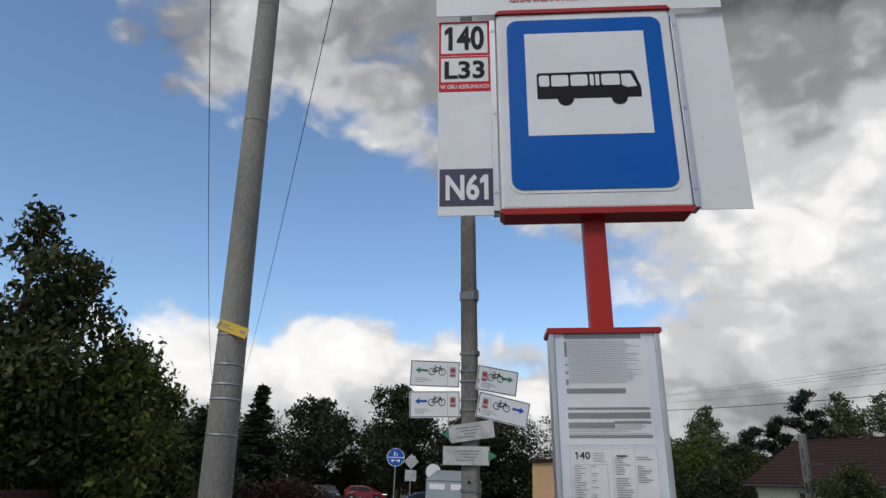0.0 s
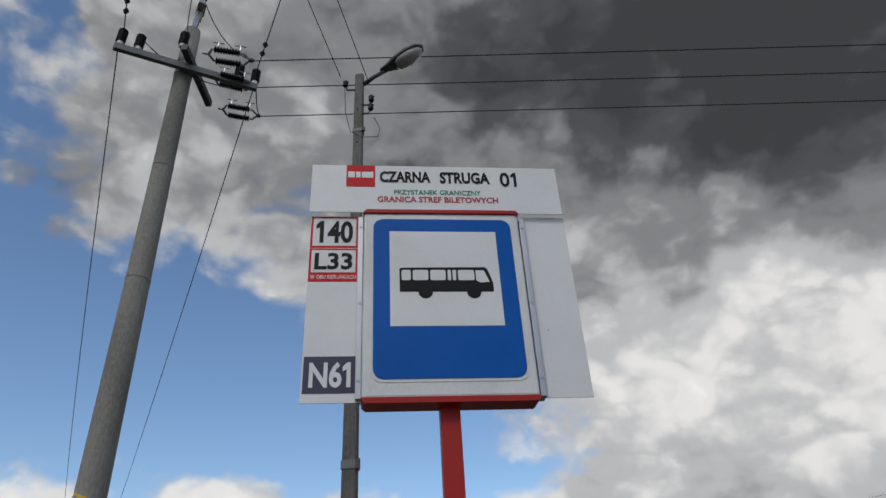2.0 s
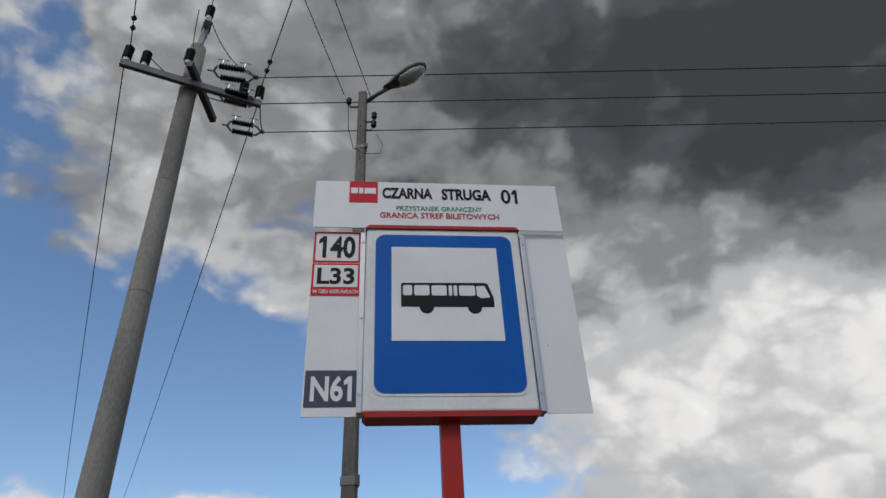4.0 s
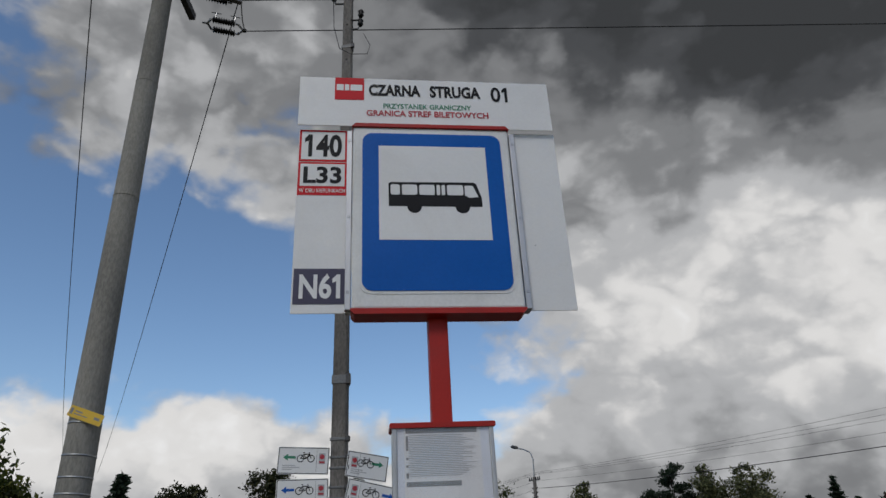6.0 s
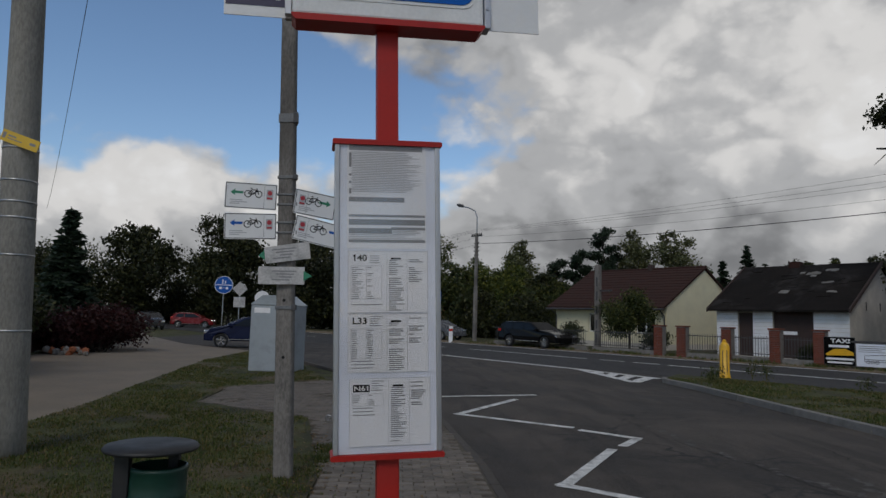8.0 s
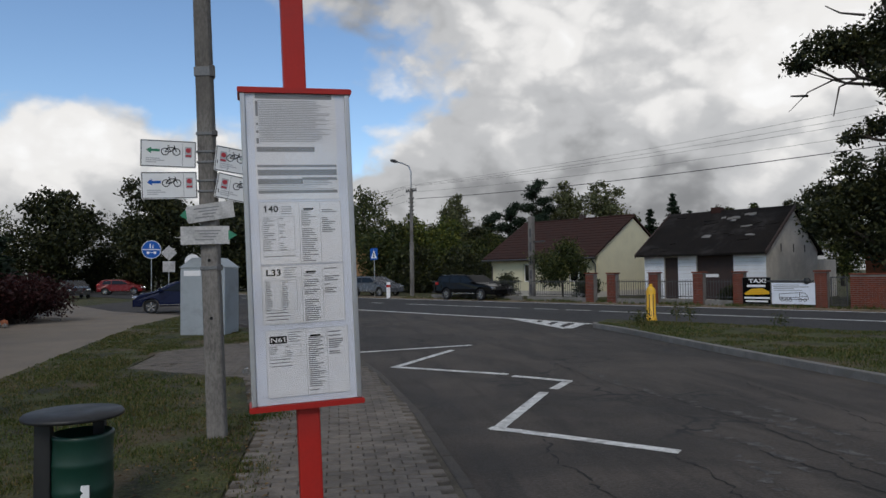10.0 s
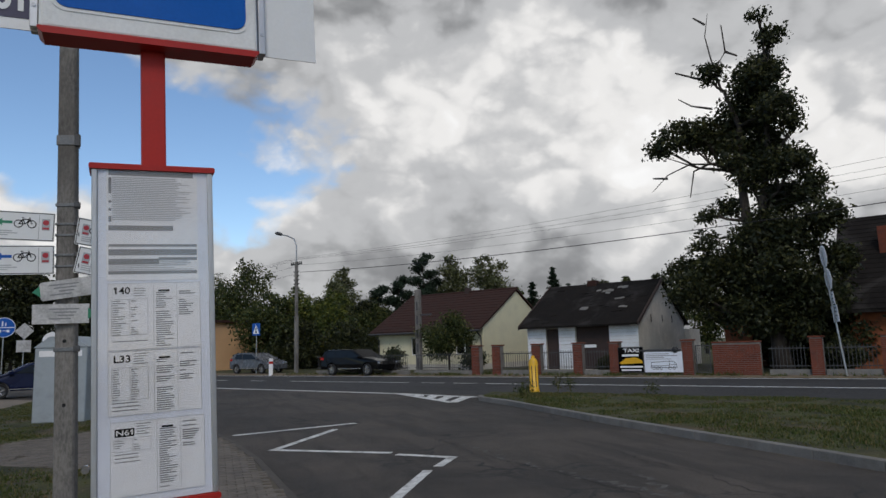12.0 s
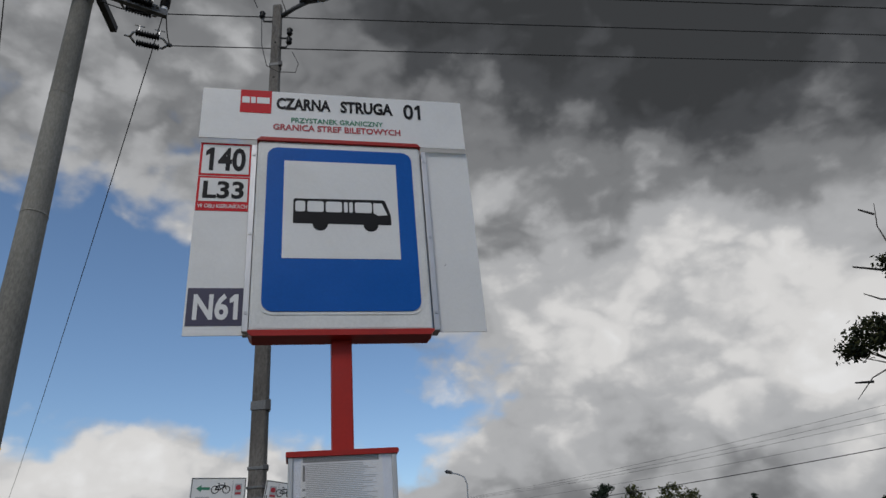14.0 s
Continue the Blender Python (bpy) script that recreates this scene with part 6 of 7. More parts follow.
cc = street(-27.9, 29.9)
car("parked_car", car_pose(cc.x, cc.y, ROAD_TURN, 0.05), ESTATE, ESTATE_W, 1.84, 0.33, (-1.42, 1.42), CAR_BLACK, "shiny black estate car parked at the road edge")
cc = street(-39.0, 31.2)
car("parked_car", car_pose(cc.x, cc.y, ROAD_TURN + 4, 0.05), HATCH, HATCH_W, 1.75, 0.31, (-1.25, 1.25), CAR_GREY, "dark grey hatchback car parked at the road edge")
car("parked_car", car_pose(-6.55, 32.4, 195, 0.0), HATCH, HATCH_W, 1.72, 0.31, (-1.25, 1.25), CAR_BLUE, "dark blue hatchback car parked beside the footpath")
car("parked_car", car_pose(-20.4, 58.5, -60, 0.0), HATCH, HATCH_W, 1.72, 0.32, (-1.25, 1.25), CAR_DARK, "dark car on the far side road")
car("parked_car", car_pose(-19.6, 68.0, 5, 0.0), HATCH, HATCH_W, 1.72, 0.32, (-1.25, 1.25), CAR_RED, "red car on the far side road")


# ---- bins, bollard, road signs, far poles ----
def container():
    m = Matrix.Translation((-2.87, 18.9, 0.06)) @ pose(0, 0, 0, 0, 0, -12)
    ob = thing("clothes_container", m, "pale grey metal clothes collection container", "container")
    w, d, h = 0.60, 0.52, 1.78
    part("body", box(-w, w, -d, d, 0, h, 0.03), BIN_GREY, ob)
    bm = bmesh.new()
    mm = Matrix(((1, 0, 0, 0), (0, 0, -1, 0), (0, 1, 0, 0), (0, 0, 0, 1)))
    add_prism(bm, [(-w - 0.02, h), (w + 0.02, h), (w * 0.45, h + 0.26), (-w * 0.45, h + 0.26)], -d - 0.02, d + 0.02, mm)
    bmesh.ops.recalc_face_normals(bm, faces=bm.faces)
    part("lid", bm, BIN_GREY, ob, "sloped metal top")
    for x0, x1 in ((-w + 0.1, -0.05), (0.12, w - 0.12)):
        part("label", box(x0, x1, -d - 0.006, -d - 0.002, h - 0.22, h - 0.08), PAPER, ob, "blank white label")


container()


def litter_bin():
    m = Matrix.Translation((-1.165, 4.5, 0.07))
    ob = thing("litter_bin", m, "dented dark green round litter bin with a flat black lid", "litter bin")
    bx = 0.055
    bm = bmesh.new()
    rows = ((0.10, 0.150), (0.13, 0.172), (0.20, 0.176), (0.215, 0.181), (0.23, 0.176), (0.36, 0.178), (0.375, 0.184), (0.39, 0.178), (0.52, 0.180), (0.535, 0.186), (0.55, 0.181), (0.555, 0.168), (0.30, 0.160), (0.14, 0.14))
    rings = [[bm.verts.new((bx + (r + 0.004 * math.sin(3 * a + 9 * z)) * math.cos(a), (r + 0.004 * math.sin(3 * a + 9 * z)) * math.sin(a), z)) for a in (6.2832 * k / 32 for k in range(32))] for z, r in rows]
    for lo, hi in zip(rings, rings[1:]):
        for k in range(32):
            bm.faces.new((lo[k], lo[(k + 1) % 32], hi[(k + 1) % 32], hi[k]))
    bm.faces.new(rings[0][::-1])
    bm.faces.new(rings[-1])
    bmesh.ops.recalc_face_normals(bm, faces=bm.faces)
    part("bucket", bm, BIN_GREEN, ob, "dented green metal bucket, worn at the rim", True)
    bm = tube([(0, 0, z) for z in (0.648, 0.652, 0.666, 0.680, 0.684)], [0.270, 0.290, 0.296, 0.285, 0.12], 40)
    part("lid", bm, BIN_BLACK, ob, "flat round black lid", True)
    for x, y, a in ((-0.135, -0.10, 0.048), (0.10, 0.17, 0.036)):
        part("support", box(x - a, x + a, y - 0.03, y + 0.03, -0.1, 0.655, 0.008), BIN_BLACK, ob, "black steel support")
    part("sticker", box(0.095, 0.150, -0.166, -0.162, 0.16, 0.26), PAPER, ob, "small white sticker")


litter_bin()


def bollard():
    ob = thing("yellow_bollard", Matrix.Translation((10.1, 19.55, 0.10)), "yellow plastic traffic bollard standing on the grass island", "bollard")
    k = 1.06
    part("body", tube([(0, 0, z * k) for z in (-0.1, 0.0, 0.06, 0.07, 0.84, 0.92, 0.97, 0.99)], [0.17, 0.17, 0.165, 0.15, 0.15, 0.12, 0.07, 0.05], 20), YELLOW, ob, "", True)
    part("knob", tube([(0, 0, 0.98 * k), (0, 0, 1.01 * k), (0, 0, 1.035 * k), (0, 0, 1.05 * k)], [0.05, 0.06, 0.055, 0.02], 14), YELLOW, ob, "", True)
    # grooves are raised dark strips, their shade put in as colour
    for i in range(8):
        a = 6.2832 * i / 8
        part("groove_shade", box(-0.012, 0.012, -0.154, -0.146, 0.14, 0.80, 0.0, Matrix.Rotation(a, 4, "Z")), IRON, ob, "dark strip painted as the shade of a groove")


bollard()


def crossing_sign():
    ob = thing("crossing_sign", at_street(-38.3, 30.5) @ pose(0, 0, 0, 0, 0, 0), "blue square pedestrian crossing sign on a grey post", "road sign")
    part("post", tube([(0, 0, -0.1), (0, 0, 3.45)], 0.035, 10), STEEL, ob)
    part("board", plate(rounded(-0.42, 0.42, 2.62, 3.46, 0.05), -0.045, 0.01), SIGN_BLUE2, ob)
    part("triangle", plate([(-0.34, 2.74), (0.34, 2.74), (0.0, 3.34)], -0.049, 0.004), PAPER, ob, "white triangle")
    part("crossing_symbol", plate([(-0.1, 2.80), (-0.03, 2.95), (-0.05, 3.08), (0.0, 3.18), (0.06, 3.08), (0.03, 2.95), (0.12, 2.80)], -0.052, 0.003), BLACK_INK, ob, "plain dark symbol")


crossing_sign()


def path_sign(x, y, tall, kind, label, turn=0):
    ob = thing("road_sign", Matrix.Translation((x, y, 0)) @ pose(0, 0, 0, 0, 0, turn), label, "road sign")
    part("post", tube([(0, 0, -0.1), (0, 0, tall)], 0.035, 10), STEEL, ob)
    if kind == "round":
        part("rim", plate(disc(0, tall - 0.5, 0.62, 28), -0.04, 0.01), PAPER, ob)
        part("face", plate(disc(0, tall - 0.5, 0.585, 28), -0.044, 0.004), SIGN_BLUE2, ob, "blue face")
        bm = bmesh.new()
        add_prism(bm, rect(-0.56, 0.56, tall - 0.53, tall - 0.48), 0.045, 0.05, FACE)
        for r in ((-0.12, -0.04, tall - 0.42, tall - 0.12), (0.06, 0.12, tall - 0.42, tall - 0.2), (-0.3, -0.14, tall - 0.8, tall - 0.64), (0.14, 0.3, tall - 0.8, tall - 0.64), (-0.14, 0.16, tall - 0.72, tall - 0.69)):
            add_prism(bm, rect(*r), 0.045, 0.05, FACE)
        part("symbols", bm, PAPER, ob, "plain white path symbols")
    elif kind == "diamond":
        part("board", plate([(0, tall), (0.5, tall - 0.5), (0, tall - 1.0), (-0.5, tall - 0.5)], -0.04, 0.01), FADED, ob, "back of a diamond sign")
        part("lower_board", plate(rect(-0.38, 0.38, tall - 1.75, tall - 1.05), -0.04, 0.01), FADED, ob)
    else:
        part("board", plate(disc(0, tall - 0.45, 0.42, 24), -0.04, 0.01), PAPER, ob)
    return ob


path_sign(-11.9, 48.4, 4.0, "round", "round blue shared path sign on a grey post", 12)
path_sign(-10.4, 46.8, 3.7, "diamond", "grey backs of road signs on a post", 12)
path_sign(-7.4, 39.3, 2.9, "disc", "round white road sign on a post", 12)


def marker_post():
    ob = thing("marker_post", Matrix.Translation((3.97, 45.4, 0.05)), "small white marker post with a red band by the road", "marker post")
    part("body", prism(rounded(-0.13, 0.13, -0.06, 0.06, 0.05, 4), -0.1, 1.05), PAPER, ob)
    part("band", prism(rounded(-0.134, 0.134, -0.064, 0.064, 0.05, 4), 0.70, 0.86), RED, ob, "red band")


marker_post()


def leaning_sign():
    base = street(-2.84, 29.5)
    m = Matrix.Translation(base) @ Matrix.Rotation(math.atan2(U.y, U.x), 4, "Z") @ pose(0, 0, 0, 0, -5.0, 0) @ pose(0, 0, 0, 0, 0, -68)
    ob = thing("leaning_road_sign", m, "two round signs and two white plates on a leaning post", "road sign")
    part("post", tube([(0, 0, -0.1), (0, 0, 4.9)], 0.035, 10), STEEL, ob)
    for z in (4.55, 3.68):
        part("disc", plate(disc(0, z, 0.42, 24), 0.04, 0.01), PAPER, ob, "pale round sign")
    for z0, z1, w in ((2.72, 3.18, 0.26), (2.05, 2.68, 0.36)):
        part("lower_plate", plate(rect(-w, w, z0, z1), 0.04, 0.01), PAPER, ob, "white plate")
        bm = bmesh.new()
        for i in range(3):
            add_prism(bm, rect(-w * 0.7, w * 0.6, z1 - 0.13 - 0.14 * i, z1 - 0.08 - 0.14 * i), -0.038, -0.036, FACE)
        part("print_bars", bm, GREY_INK, ob)


leaning_sign()


def far_lamp():
    b = street(-35.9, 32.0)
    ob = thing("far_street_lamp", at_street(-35.9, 32.0) @ Matrix.Diagonal((1, 1, 0.96, 1)), "concrete street lamp pole with a curved arm across the road", "street lamp")
    part("shaft", box(-0.12, 0.12, -0.1, 0.1, -0.2, 4.0, 0.015), CONCRETE_OLD, ob)
    part("upper_shaft", box(-0.095, 0.095, -0.08, 0.08, 3.99, 8.0, 0.012), CONCRETE_OLD, ob)
    part("cross_bar", box(-0.55, 0.55, -0.04, 0.04, 7.75, 7.83), IRON, ob)
    for i in range(6):
        part("insulator", tube([(-0.5 + 0.2 * i, 0, 7.83), (-0.5 + 0.2 * i, 0, 8.0)], [0.05, 0.03], 8), BLACK, ob)
    for i in range(5):
        for sx in (-1, 1):
            part("side_insulator", tube([(sx * 0.1, 0, 7.2 - 0.3 * i), (sx * 0.28, 0, 7.28 - 0.3 * i)], 0.035, 6), BLACK, ob)
    part("lamp_arm", tube([(0, 0, 7.9), (0, 0, 9.2), (-0.25, 0, 9.7), (-0.9, 0, 10.0), (-1.6, 0, 10.2)], 0.045, 8), STEEL, ob, "curved steel arm")
    part("lamp_head", tube([(-1.5, 0, 10.17), (-1.75, 0, 10.27), (-2.1, 0, 10.37), (-2.3, 0, 10.42)], [0.06, 0.13, 0.13, 0.05], 10), IRON, ob, "dark lamp head", True)
    return b


far_lamp()


def short_pole():
    ob = thing("short_concrete_pole", at_street(-24.2, 30.95), "short weathered concrete pole in front of the cream house", "pole")
    part("shaft", box(-0.16, 0.16, -0.12, 0.12, -0.2, 4.8, 0.02), CONCRETE_OLD, ob)
    part("bracket", box(-0.1, 0.95, -0.05, 0.05, 3.3, 3.38), IRON, ob)
    # dark plates on the face stand for the shade in the pole's recesses
    for i in range(5):
        part("recess_shade", box(-0.06, 0.06, -0.124, -0.118, 0.4 + 0.8 * i, 0.9 + 0.8 * i), IRON, ob)


short_pole()
L2 = street(-35.9, 32.0, 8.0)
for i, (dz, n2, z2) in enumerate(((0.0, 29.0, 8.6), (-0.05, 29.3, 8.2), (-0.1, 29.6, 7.9), (-0.5, 29.9, 7.4), (-1.0, 29.4, 6.8))):
    a = L2 + Vector((0.1 * i, 0, dz))
    cable("overhead_wire", span(a, street(14.0, n2 - 1.5, z2), 0.7, 24), 0.018 if i == 4 else 0.006)
    cable("overhead_wire", span(a, street(-75.0, n2 + 3, z2 - 1), 0.7, 16), 0.007)


# maroon fence and shrubs beside the footpath
def board_fence(a, b, tall):
    a, b = Vector((*a, 0.05)), Vector((*b, 0.05))
    d = b - a
    ob = thing("board_fence", Matrix.Translation(a) @ Matrix.Rotation(math.atan2(d.y, d.x), 4, "Z"), "dark maroon board fence with posts beside the footpath", "fence")
    mesh = bpy.data.meshes.new("board")
    bm = box(0.004, 0.136, -0.012, 0.012, 0.05, tall, 0.004)
    bm.to_mesh(mesh)
    bm.free()
    mesh.materials.append(MAROON)
    for i in range(int(d.length / 0.14)):
        o = new("board", mesh)
        o.parent = ob
        o.matrix_local = Matrix.Translation((i * 0.14, 0, 0.01 * math.sin(i * 1.7)))
    for i in range(int(d.length / 2.4) + 1):
        part("post", box(i * 2.4 - 0.06, i * 2.4 + 0.06, 0.013, 0.13, -0.1, tall + 0.08, 0.01), WOOD_DARK, ob)


board_fence((-8.6, 6.0), (-11.6, 22.0), 1.3)
board_fence((-11.6, 22.0), (-12.4, 26.0), 1.45)


def shrub(name, x, y, h, w, seed, leaf, label, count=3000, size=0.1):
    r = random.Random(seed)
    blobs = [(r.uniform(-0.3, 0.3) * w, r.uniform(-0.3, 0.3) * w, h * r.uniform(0.35, 0.8), 0.25 * w, 0.25 * w, 0.25 * h) for _ in range(7)]
    ob = thing(name, Matrix.Translation((x, y, 0.05)), label, "shrub")
    bm = bmesh.new()
    for b in blobs:
        add_tube(bm, [(b[0] * 0.2, b[1] * 0.2, -0.05), (b[0] * 0.6, b[1] * 0.6, b[2] * 0.5), (b[0], b[1], b[2])], [0.03, 0.02, 0.006], 5)
    part("stems", bm, BARK, ob)
    v, f = leaf_cloud(blobs, count, size, seed)
    joined("foliage", v.tolist(), f.tolist(), leaf, ob)


for i, (x, y, h, w) in enumerate(((-11.8, 27.6, 1.5, 2.4), (-11.2, 26.0, 1.4, 2.0), (-12.6, 29.4, 1.6, 2.6), (-11.4, 24.4, 1.2, 1.8), (-10.4, 25.4, 1.55, 2.8), (-10.9, 27.0, 1.6, 2.6))):
    shrub("maroon_shrub", x, y, h, w, 200 + i, LEAF_RED, "dark maroon-leaved shrub beside the footpath")
sm = street(-23.0, 32.2)
broad_tree("fruit_tree", sm.x, sm.y, 3.5, 3.4, 300, LEAF, "small fruit tree in front of the cream house", 3600, 0.12, 0.06, 0.3)
for i, (s, n, h, w) in enumerate(((-26.5, 31.4, 1.5, 1.8), (-21.0, 31.6, 1.2, 1.6), (-29.4, 31.5, 1.1, 1.5), (-13.0, 31.6, 0.8, 1.2), (-2.9, 31.8, 1.3, 1.5))):
    p = street(s, n)
    shrub("garden_shrub", p.x, p.y, h, w, 210 + i, LEAF_DARK, "dark green garden shrub behind the fence", 1600, 0.1)


# ---- grass, weeds, paving ----
def inside(x, y, poly):
    hit = False
    for (ax, ay), (bx, by) in zip(poly, poly[1:] + poly[:1]):
        if (ay > y) != (by > y) and x < (bx - ax) * (y - ay) / (by - ay) + ax:
            hit = not hit
    return hit


def grass(name, poly, count, tall, z, seed, label, bounds, thin=0.45, near=None):
    """Blades in uneven tufts over an outline."""
    r = random.Random(seed)
    vs, fs = [], []
    x0, x1, y0, y1 = bounds
    made = 0
    while made < count:
        x, y = r.uniform(x0, x1), r.uniform(y0, y1)
        if near and r.random() > near / max(near, math.hypot(x, y)):
            continue
        n = noise.noise((x * 0.7, y * 0.7, seed)) + 0.5 * noise.noise((x * 2.3, y * 2.3, seed))
        if n < thin - 0.6 + 0.5 * r.random() or not inside(x, y, poly):
            made += 0.2
            continue
        for _ in range(3):
            a, h = r.uniform(0, 6.283), tall * r.uniform(0.35, 1.2) * (0.7 + 0.8 * max(0, n))
            px, py = x + r.gauss(0, 0.03), y + r.gauss(0, 0.03)
            w = 0.0045 + 0.0012 * math.hypot(x, y) * 0.5
            lx, ly = 0.5 * h * math.cos(a + 1.3), 0.5 * h * math.sin(a + 1.3)
            k = len(vs)
            vs += [(px - w * math.cos(a), py - w * math.sin(a), z - 0.01), (px + w * math.cos(a), py + w * math.sin(a), z - 0.01), (px + lx, py + ly, z + h)]
            fs.append((k, k + 1, k + 2))
        made += 1
    return tagged(joined(name, vs, fs, GRASS_BLADE), label, "grass", kind="stuff")


VERGE = [(-4.45, 2.0), (-0.36, 2.0), (-0.36, 6.6), (-0.8, 9.5), (-0.95, 10.4), (-3.05, 11.9), (-3.2, 14.7), (-1.3, 16.6), (-2.7, 21.5), (-4.7, 27), (-5.5, 28), (-5.74, 22.5), (-4.96, 14.6), (-4.6, 11.5)]
grass("grass_tufts", VERGE, 30000, 0.042, GRASS_TOP, 3, "short uneven green and dry grass on the verge", (-5.8, -0.3, 2.0, 28), 0.25, 6.0)
grass("grass_tufts", ISLAND, 30000, 0.055, 0.10, 4, "short dry grass and weeds on the island", (7.8, 20, 2.0, 19), 0.30)
grass("grass_tufts", [(-0.36, 3.0), (-0.1, 3.0), (0.05, 7.5), (-0.5, 9.0)], 1800, 0.06, 0.05, 5, "grass creeping over the paving edge", (-0.5, 0.1, 3.0, 9.0), 0.55)
grass("grass_tufts", sn((-34, 29.2), (2, 29.2), (2, 31.0), (-34, 31.0)), 9000, 0.16, 0.05, 6, "rough grass along the far fences", (2, 28, 14, 46), 0.35)


def weed(x, y, h, seed):
    ob = thing("weed", Matrix.Translation((x, y, 0.10)), "tall thin weed growing on the grass island", "weed", "island weeds")
    r = random.Random(seed)
    bm = bmesh.new()
    for _ in range(5):
        a, k = r.uniform(0, 6.283), r.uniform(0.05, 0.25) * h
        add_tube(bm, [(0, 0, -0.02), (0.4 * k * math.cos(a), 0.4 * k * math.sin(a), h * 0.5), (k * math.cos(a), k * math.sin(a), h * r.uniform(0.8, 1.1))], [0.008, 0.006, 0.003], 4)
    part("stems", bm, GRASS_BLADE, ob)
    v, f = leaf_cloud([(0, 0, h * 0.6, 0.16 * h, 0.16 * h, 0.32 * h)], 70, 0.05, seed)
    joined("leaves", v.tolist(), f.tolist(), LEAF, ob)


for i, (x, y, h) in enumerate(((10.7, 19.1, 0.6), (10.9, 18.7, 0.45), (9.6, 19.0, 0.3), (9.2, 18.6, 0.22), (12.6, 16.9, 0.2), (9.0, 17.9, 0.15))):
    weed(x, y, h, 400 + i)

bed = bpy.data.objects["pavement_bed"]
bmb = box(-0.0965, 0.0965, -0.0465, 0.0465, 0.0, 0.028, 0.0)
top_edges = [e for e in bmb.edges if all(v.co.z > 0.02 for v in e.verts)]
bmesh.ops.bevel(bmb, geom=top_edges, offset=0.006, segments=1, affect="EDGES")
PAVER_MESH = bpy.data.meshes.new("paving_block")
bmb.to_mesh(PAVER_MESH)
PAVER_MESH.materials.append(PAVER)
p_vs, p_fs = [tuple(v.co) for v in bmb.verts], [tuple(v.index for v in f.verts) for f in bmb.faces]
bmb.free()
rp = random.Random(21)
singles, vs, fs = 0, [], []
row = 0
y = 2.6
while y < 16.2:
    x = -3.1 + (0.1 if row % 2 else 0.0)
    while x < 1.6:
        if all(inside(x + dx, y + dy, PAVE) for dx, dy in ((-0.08, 0), (0.08, 0))) and noise.noise((x * 0.8, y * 0.8, 7.7)) + 0.25 * rp.random() > (-0.62 if x > 0.1 else -0.42):
            m = Matrix.Translation((x, y, 0.043 + rp.uniform(-0.003, 0.005))) @ Euler((rp.gauss(0, 0.012), rp.gauss(0, 0.012), rp.gauss(0, 0.012))).to_matrix().to_4x4()
            if 4.2 < y < 7.6 and singles < 300:
                o = new("paving_block", PAVER_MESH)
                o.parent = bed
                o.matrix_local = m
                singles += 1
            else:
                k = len(vs)
                vs += [tuple(m @ Vector(v)) for v in p_vs]
                fs += [tuple(i + k for i in f) for f in p_fs]
        x += 0.2
    y += 0.1
    row += 1
rest = joined("paving_rest", vs, fs, PAVER, bed)
tagged(rest, "grey paving blocks", kind="stuff")


# ---- cracks and wear in the bay ----
CRACK = material("crack_filling", (0.012, 0.012, 0.012), 0.95, bump=0.2)
WORN = material("worn_stone", (0.085, 0.080, 0.074), 0.95, vary=0.6, scale=9.0, grain=40.0, bump=0.6, dirt=(0.03, 0.03, 0.03), dirt_amount=0.9)


def ragged(line, width, seed, step=0.07, spread=0.03, breaks=0.0):
    """A ragged ribbon on the road along a line, with gaps."""
    r = random.Random(seed)
    pts = []
    for (ax, ay), (bx, by) in zip(line, line[1:]):
        n = max(1, int(math.hypot(bx - ax, by - ay) / step))
        pts += [(ax + (bx - ax) * i / n, ay + (by - ay) * i / n) for i in range(n)]
    vs, fs, off, last = [], [], 0.0, None
    for x, y in pts:
        off = 0.85 * off + r.gauss(0, spread)
        w = width * r.uniform(0.25, 1.5) / 2
        k = len(vs)
        vs += [(x + off - w, y, 0.0), (x + off + w, y + r.uniform(-0.02, 0.02), 0.0)]
        if last is not None and r.random() > breaks:
            fs.append((last, last + 1, k + 1, k))
        last = k
    return vs, fs


def road_wear(name, lines, width, z, mat, label, spread=0.03, breaks=0.1):
    vs, fs = [], []
    for i, ln in enumerate(lines):
        v, f = ragged(ln, width, 500 + i, 0.06, spread, breaks)
        k = len(vs)
        vs += [(x, y, z) for x, y, _ in v]
        fs += [tuple(q + k for q in p) for p in f]
    ob = joined(name, vs, fs, mat)
    return tagged(ob, label, "road wear", kind="stuff")


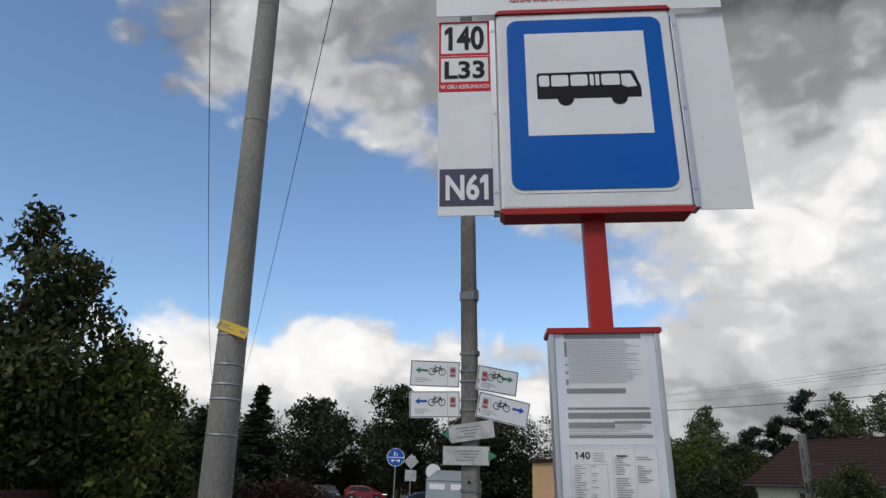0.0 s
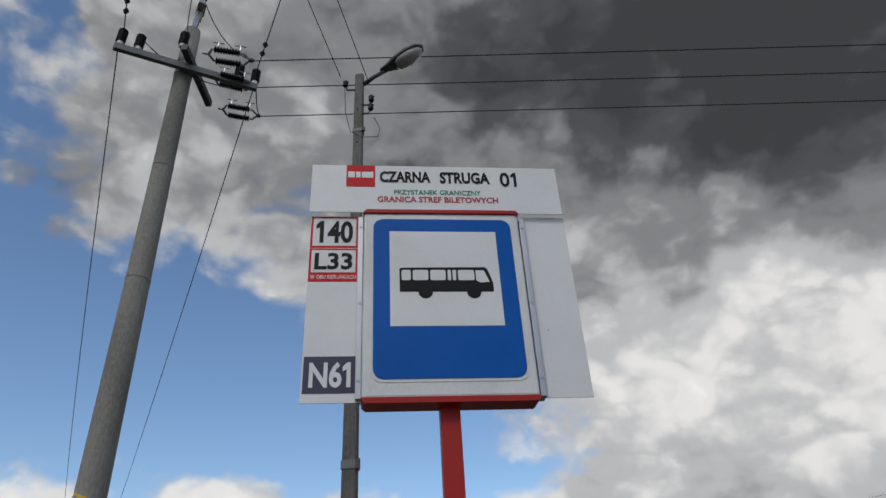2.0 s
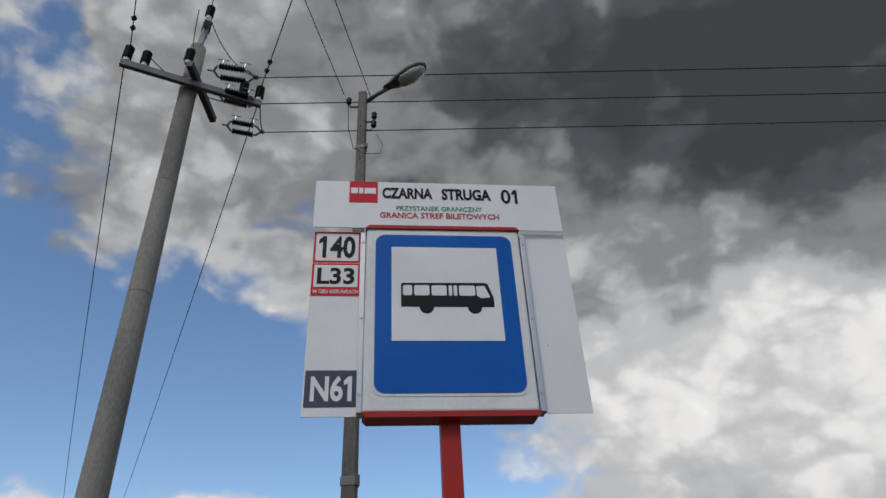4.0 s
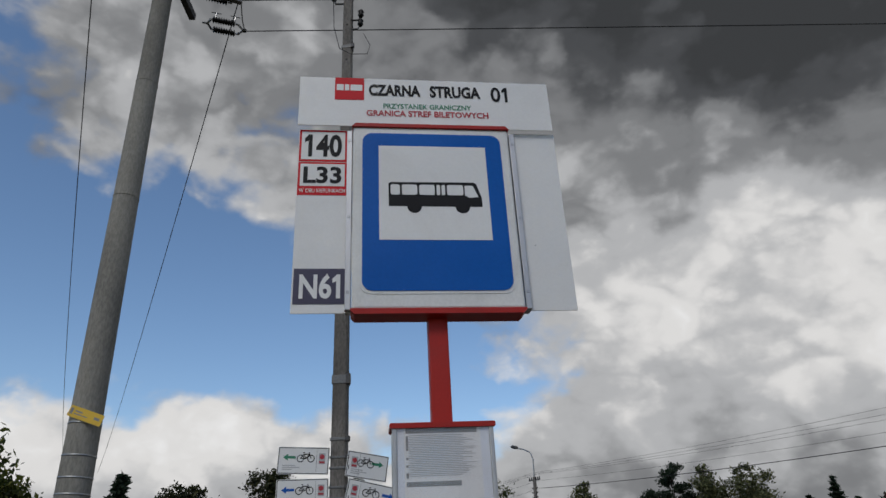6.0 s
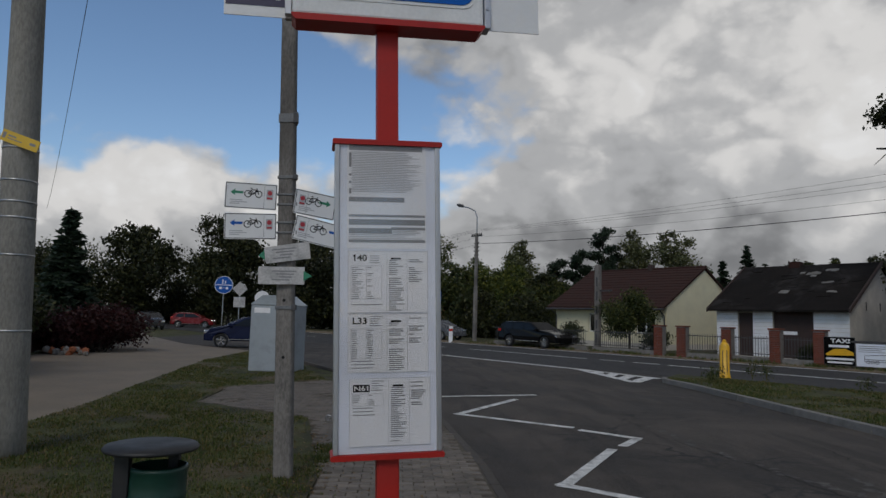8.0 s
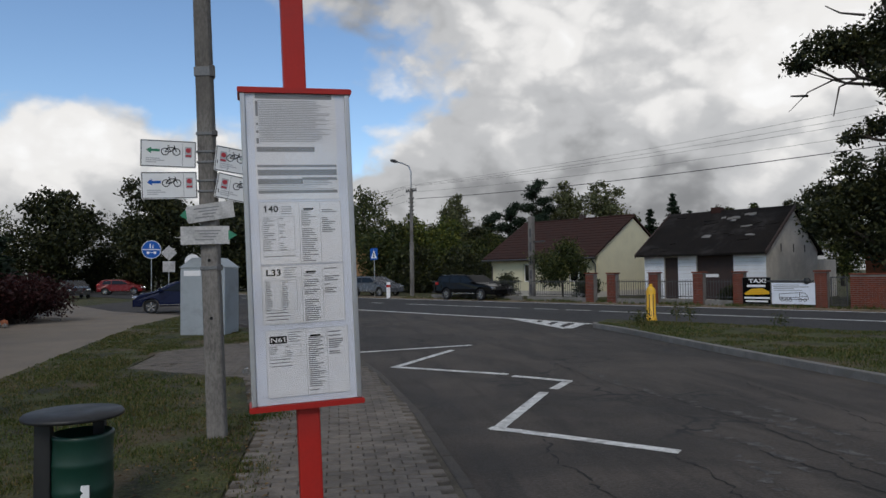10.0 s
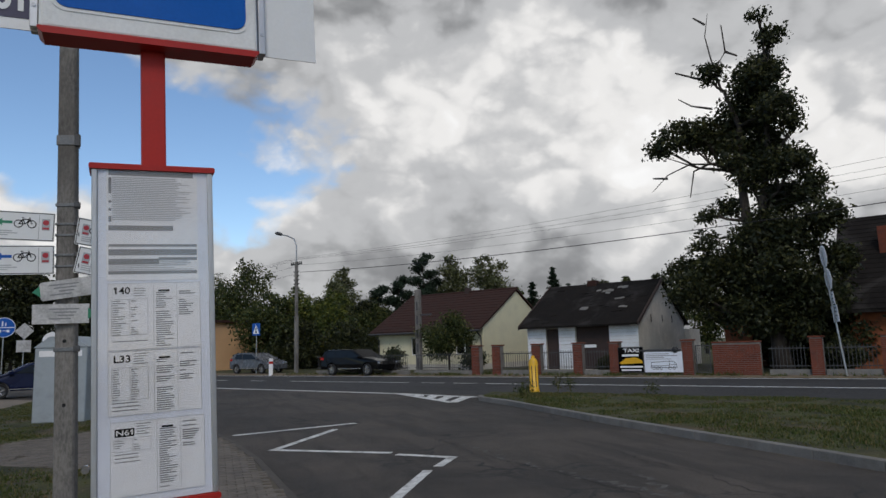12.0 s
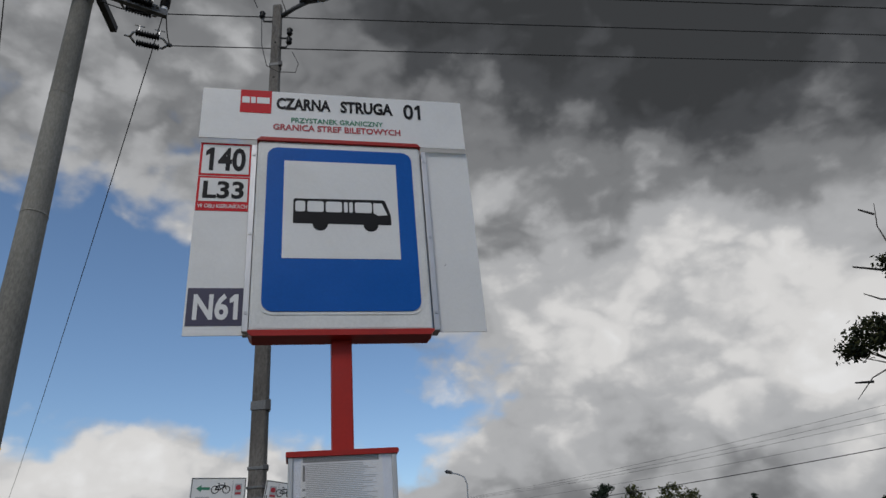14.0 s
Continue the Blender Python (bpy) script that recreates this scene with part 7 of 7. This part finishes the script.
SEAMS = [[(4.25, 11.5), (4.34, 9.53), (4.59, 7.77), (4.75, 6.4), (4.68, 5.26), (4.52, 3.6)], [(2.5, 6.5), (2.44, 5.53), (2.40, 3.8)], [(3.35, 5.7), (3.34, 4.89), (3.27, 3.6)], [(6.2, 9.0), (6.0, 6.0), (6.1, 3.6)],
         [(4.2, 5.4), (4.35, 3.9)]]
road_wear("road_crack", SEAMS, 0.022, 0.0006, CRACK, "dark ragged cracks in the asphalt", 0.025, 0.12)
road_wear("road_scuff", [[(4.42, 10.6), (4.72, 7.6), (4.90, 6.2), (4.85, 5.0), (4.65, 3.6)], [(3.95, 5.3), (3.85, 4.3)], [(4.15, 6.2), (4.2, 4.6)], [(5.35, 7.2), (5.3, 4.8)]], 0.10, 0.0002, WORN, "pale worn stone showing in the asphalt", 0.05, 0.35)
r_ = random.Random(77)
vs, fs = [], []
for i in range(420):
    x, y = r_.gauss(-0.55, 0.5), r_.uniform(4.0, 9.0)
    a, s_ = r_.uniform(0, 6.28), r_.uniform(0.012, 0.03)
    k = len(vs)
    vs += [(x - s_ * math.cos(a), y - s_ * math.sin(a), 0.085), (x - 0.5 * s_ * math.sin(a), y + 0.5 * s_ * math.cos(a), 0.09 + 0.01 * r_.random()), (x + s_ * math.cos(a), y + s_ * math.sin(a), 0.085), (x + 0.5 * s_ * math.sin(a), y - 0.5 * s_ * math.cos(a), 0.092)]
    fs.append((k, k + 1, k + 2, k + 3))
tagged(joined("fallen_leaves", vs, fs, leaf_material("dry_leaf", (0.14, 0.085, 0.035), (0.2, 0.13, 0.05), 0.3)), "dry fallen leaves on the verge", "leaves", kind="stuff")


def stone_heap(x, y):
    ob = thing("stone_edging", Matrix.Translation((x, y, 0.05)), "small heap of pale and orange edging stones by the shrubs", "stones")
    r = random.Random(31)
    for i in range(16):
        bm = bmesh.new()
        bmesh.ops.create_icosphere(bm, subdivisions=1, radius=r.uniform(0.09, 0.16))
        for v in bm.verts:
            v.co *= r.uniform(0.75, 1.15)
        bm.transform(Matrix.Translation((r.uniform(-0.75, 0.75), r.uniform(-0.2, 0.2), r.uniform(0.05, 0.2))))
        part("stone", bm, KERB if i % 3 else BRICK_ORANGE, ob)


stone_heap(-10.6, 23.4)
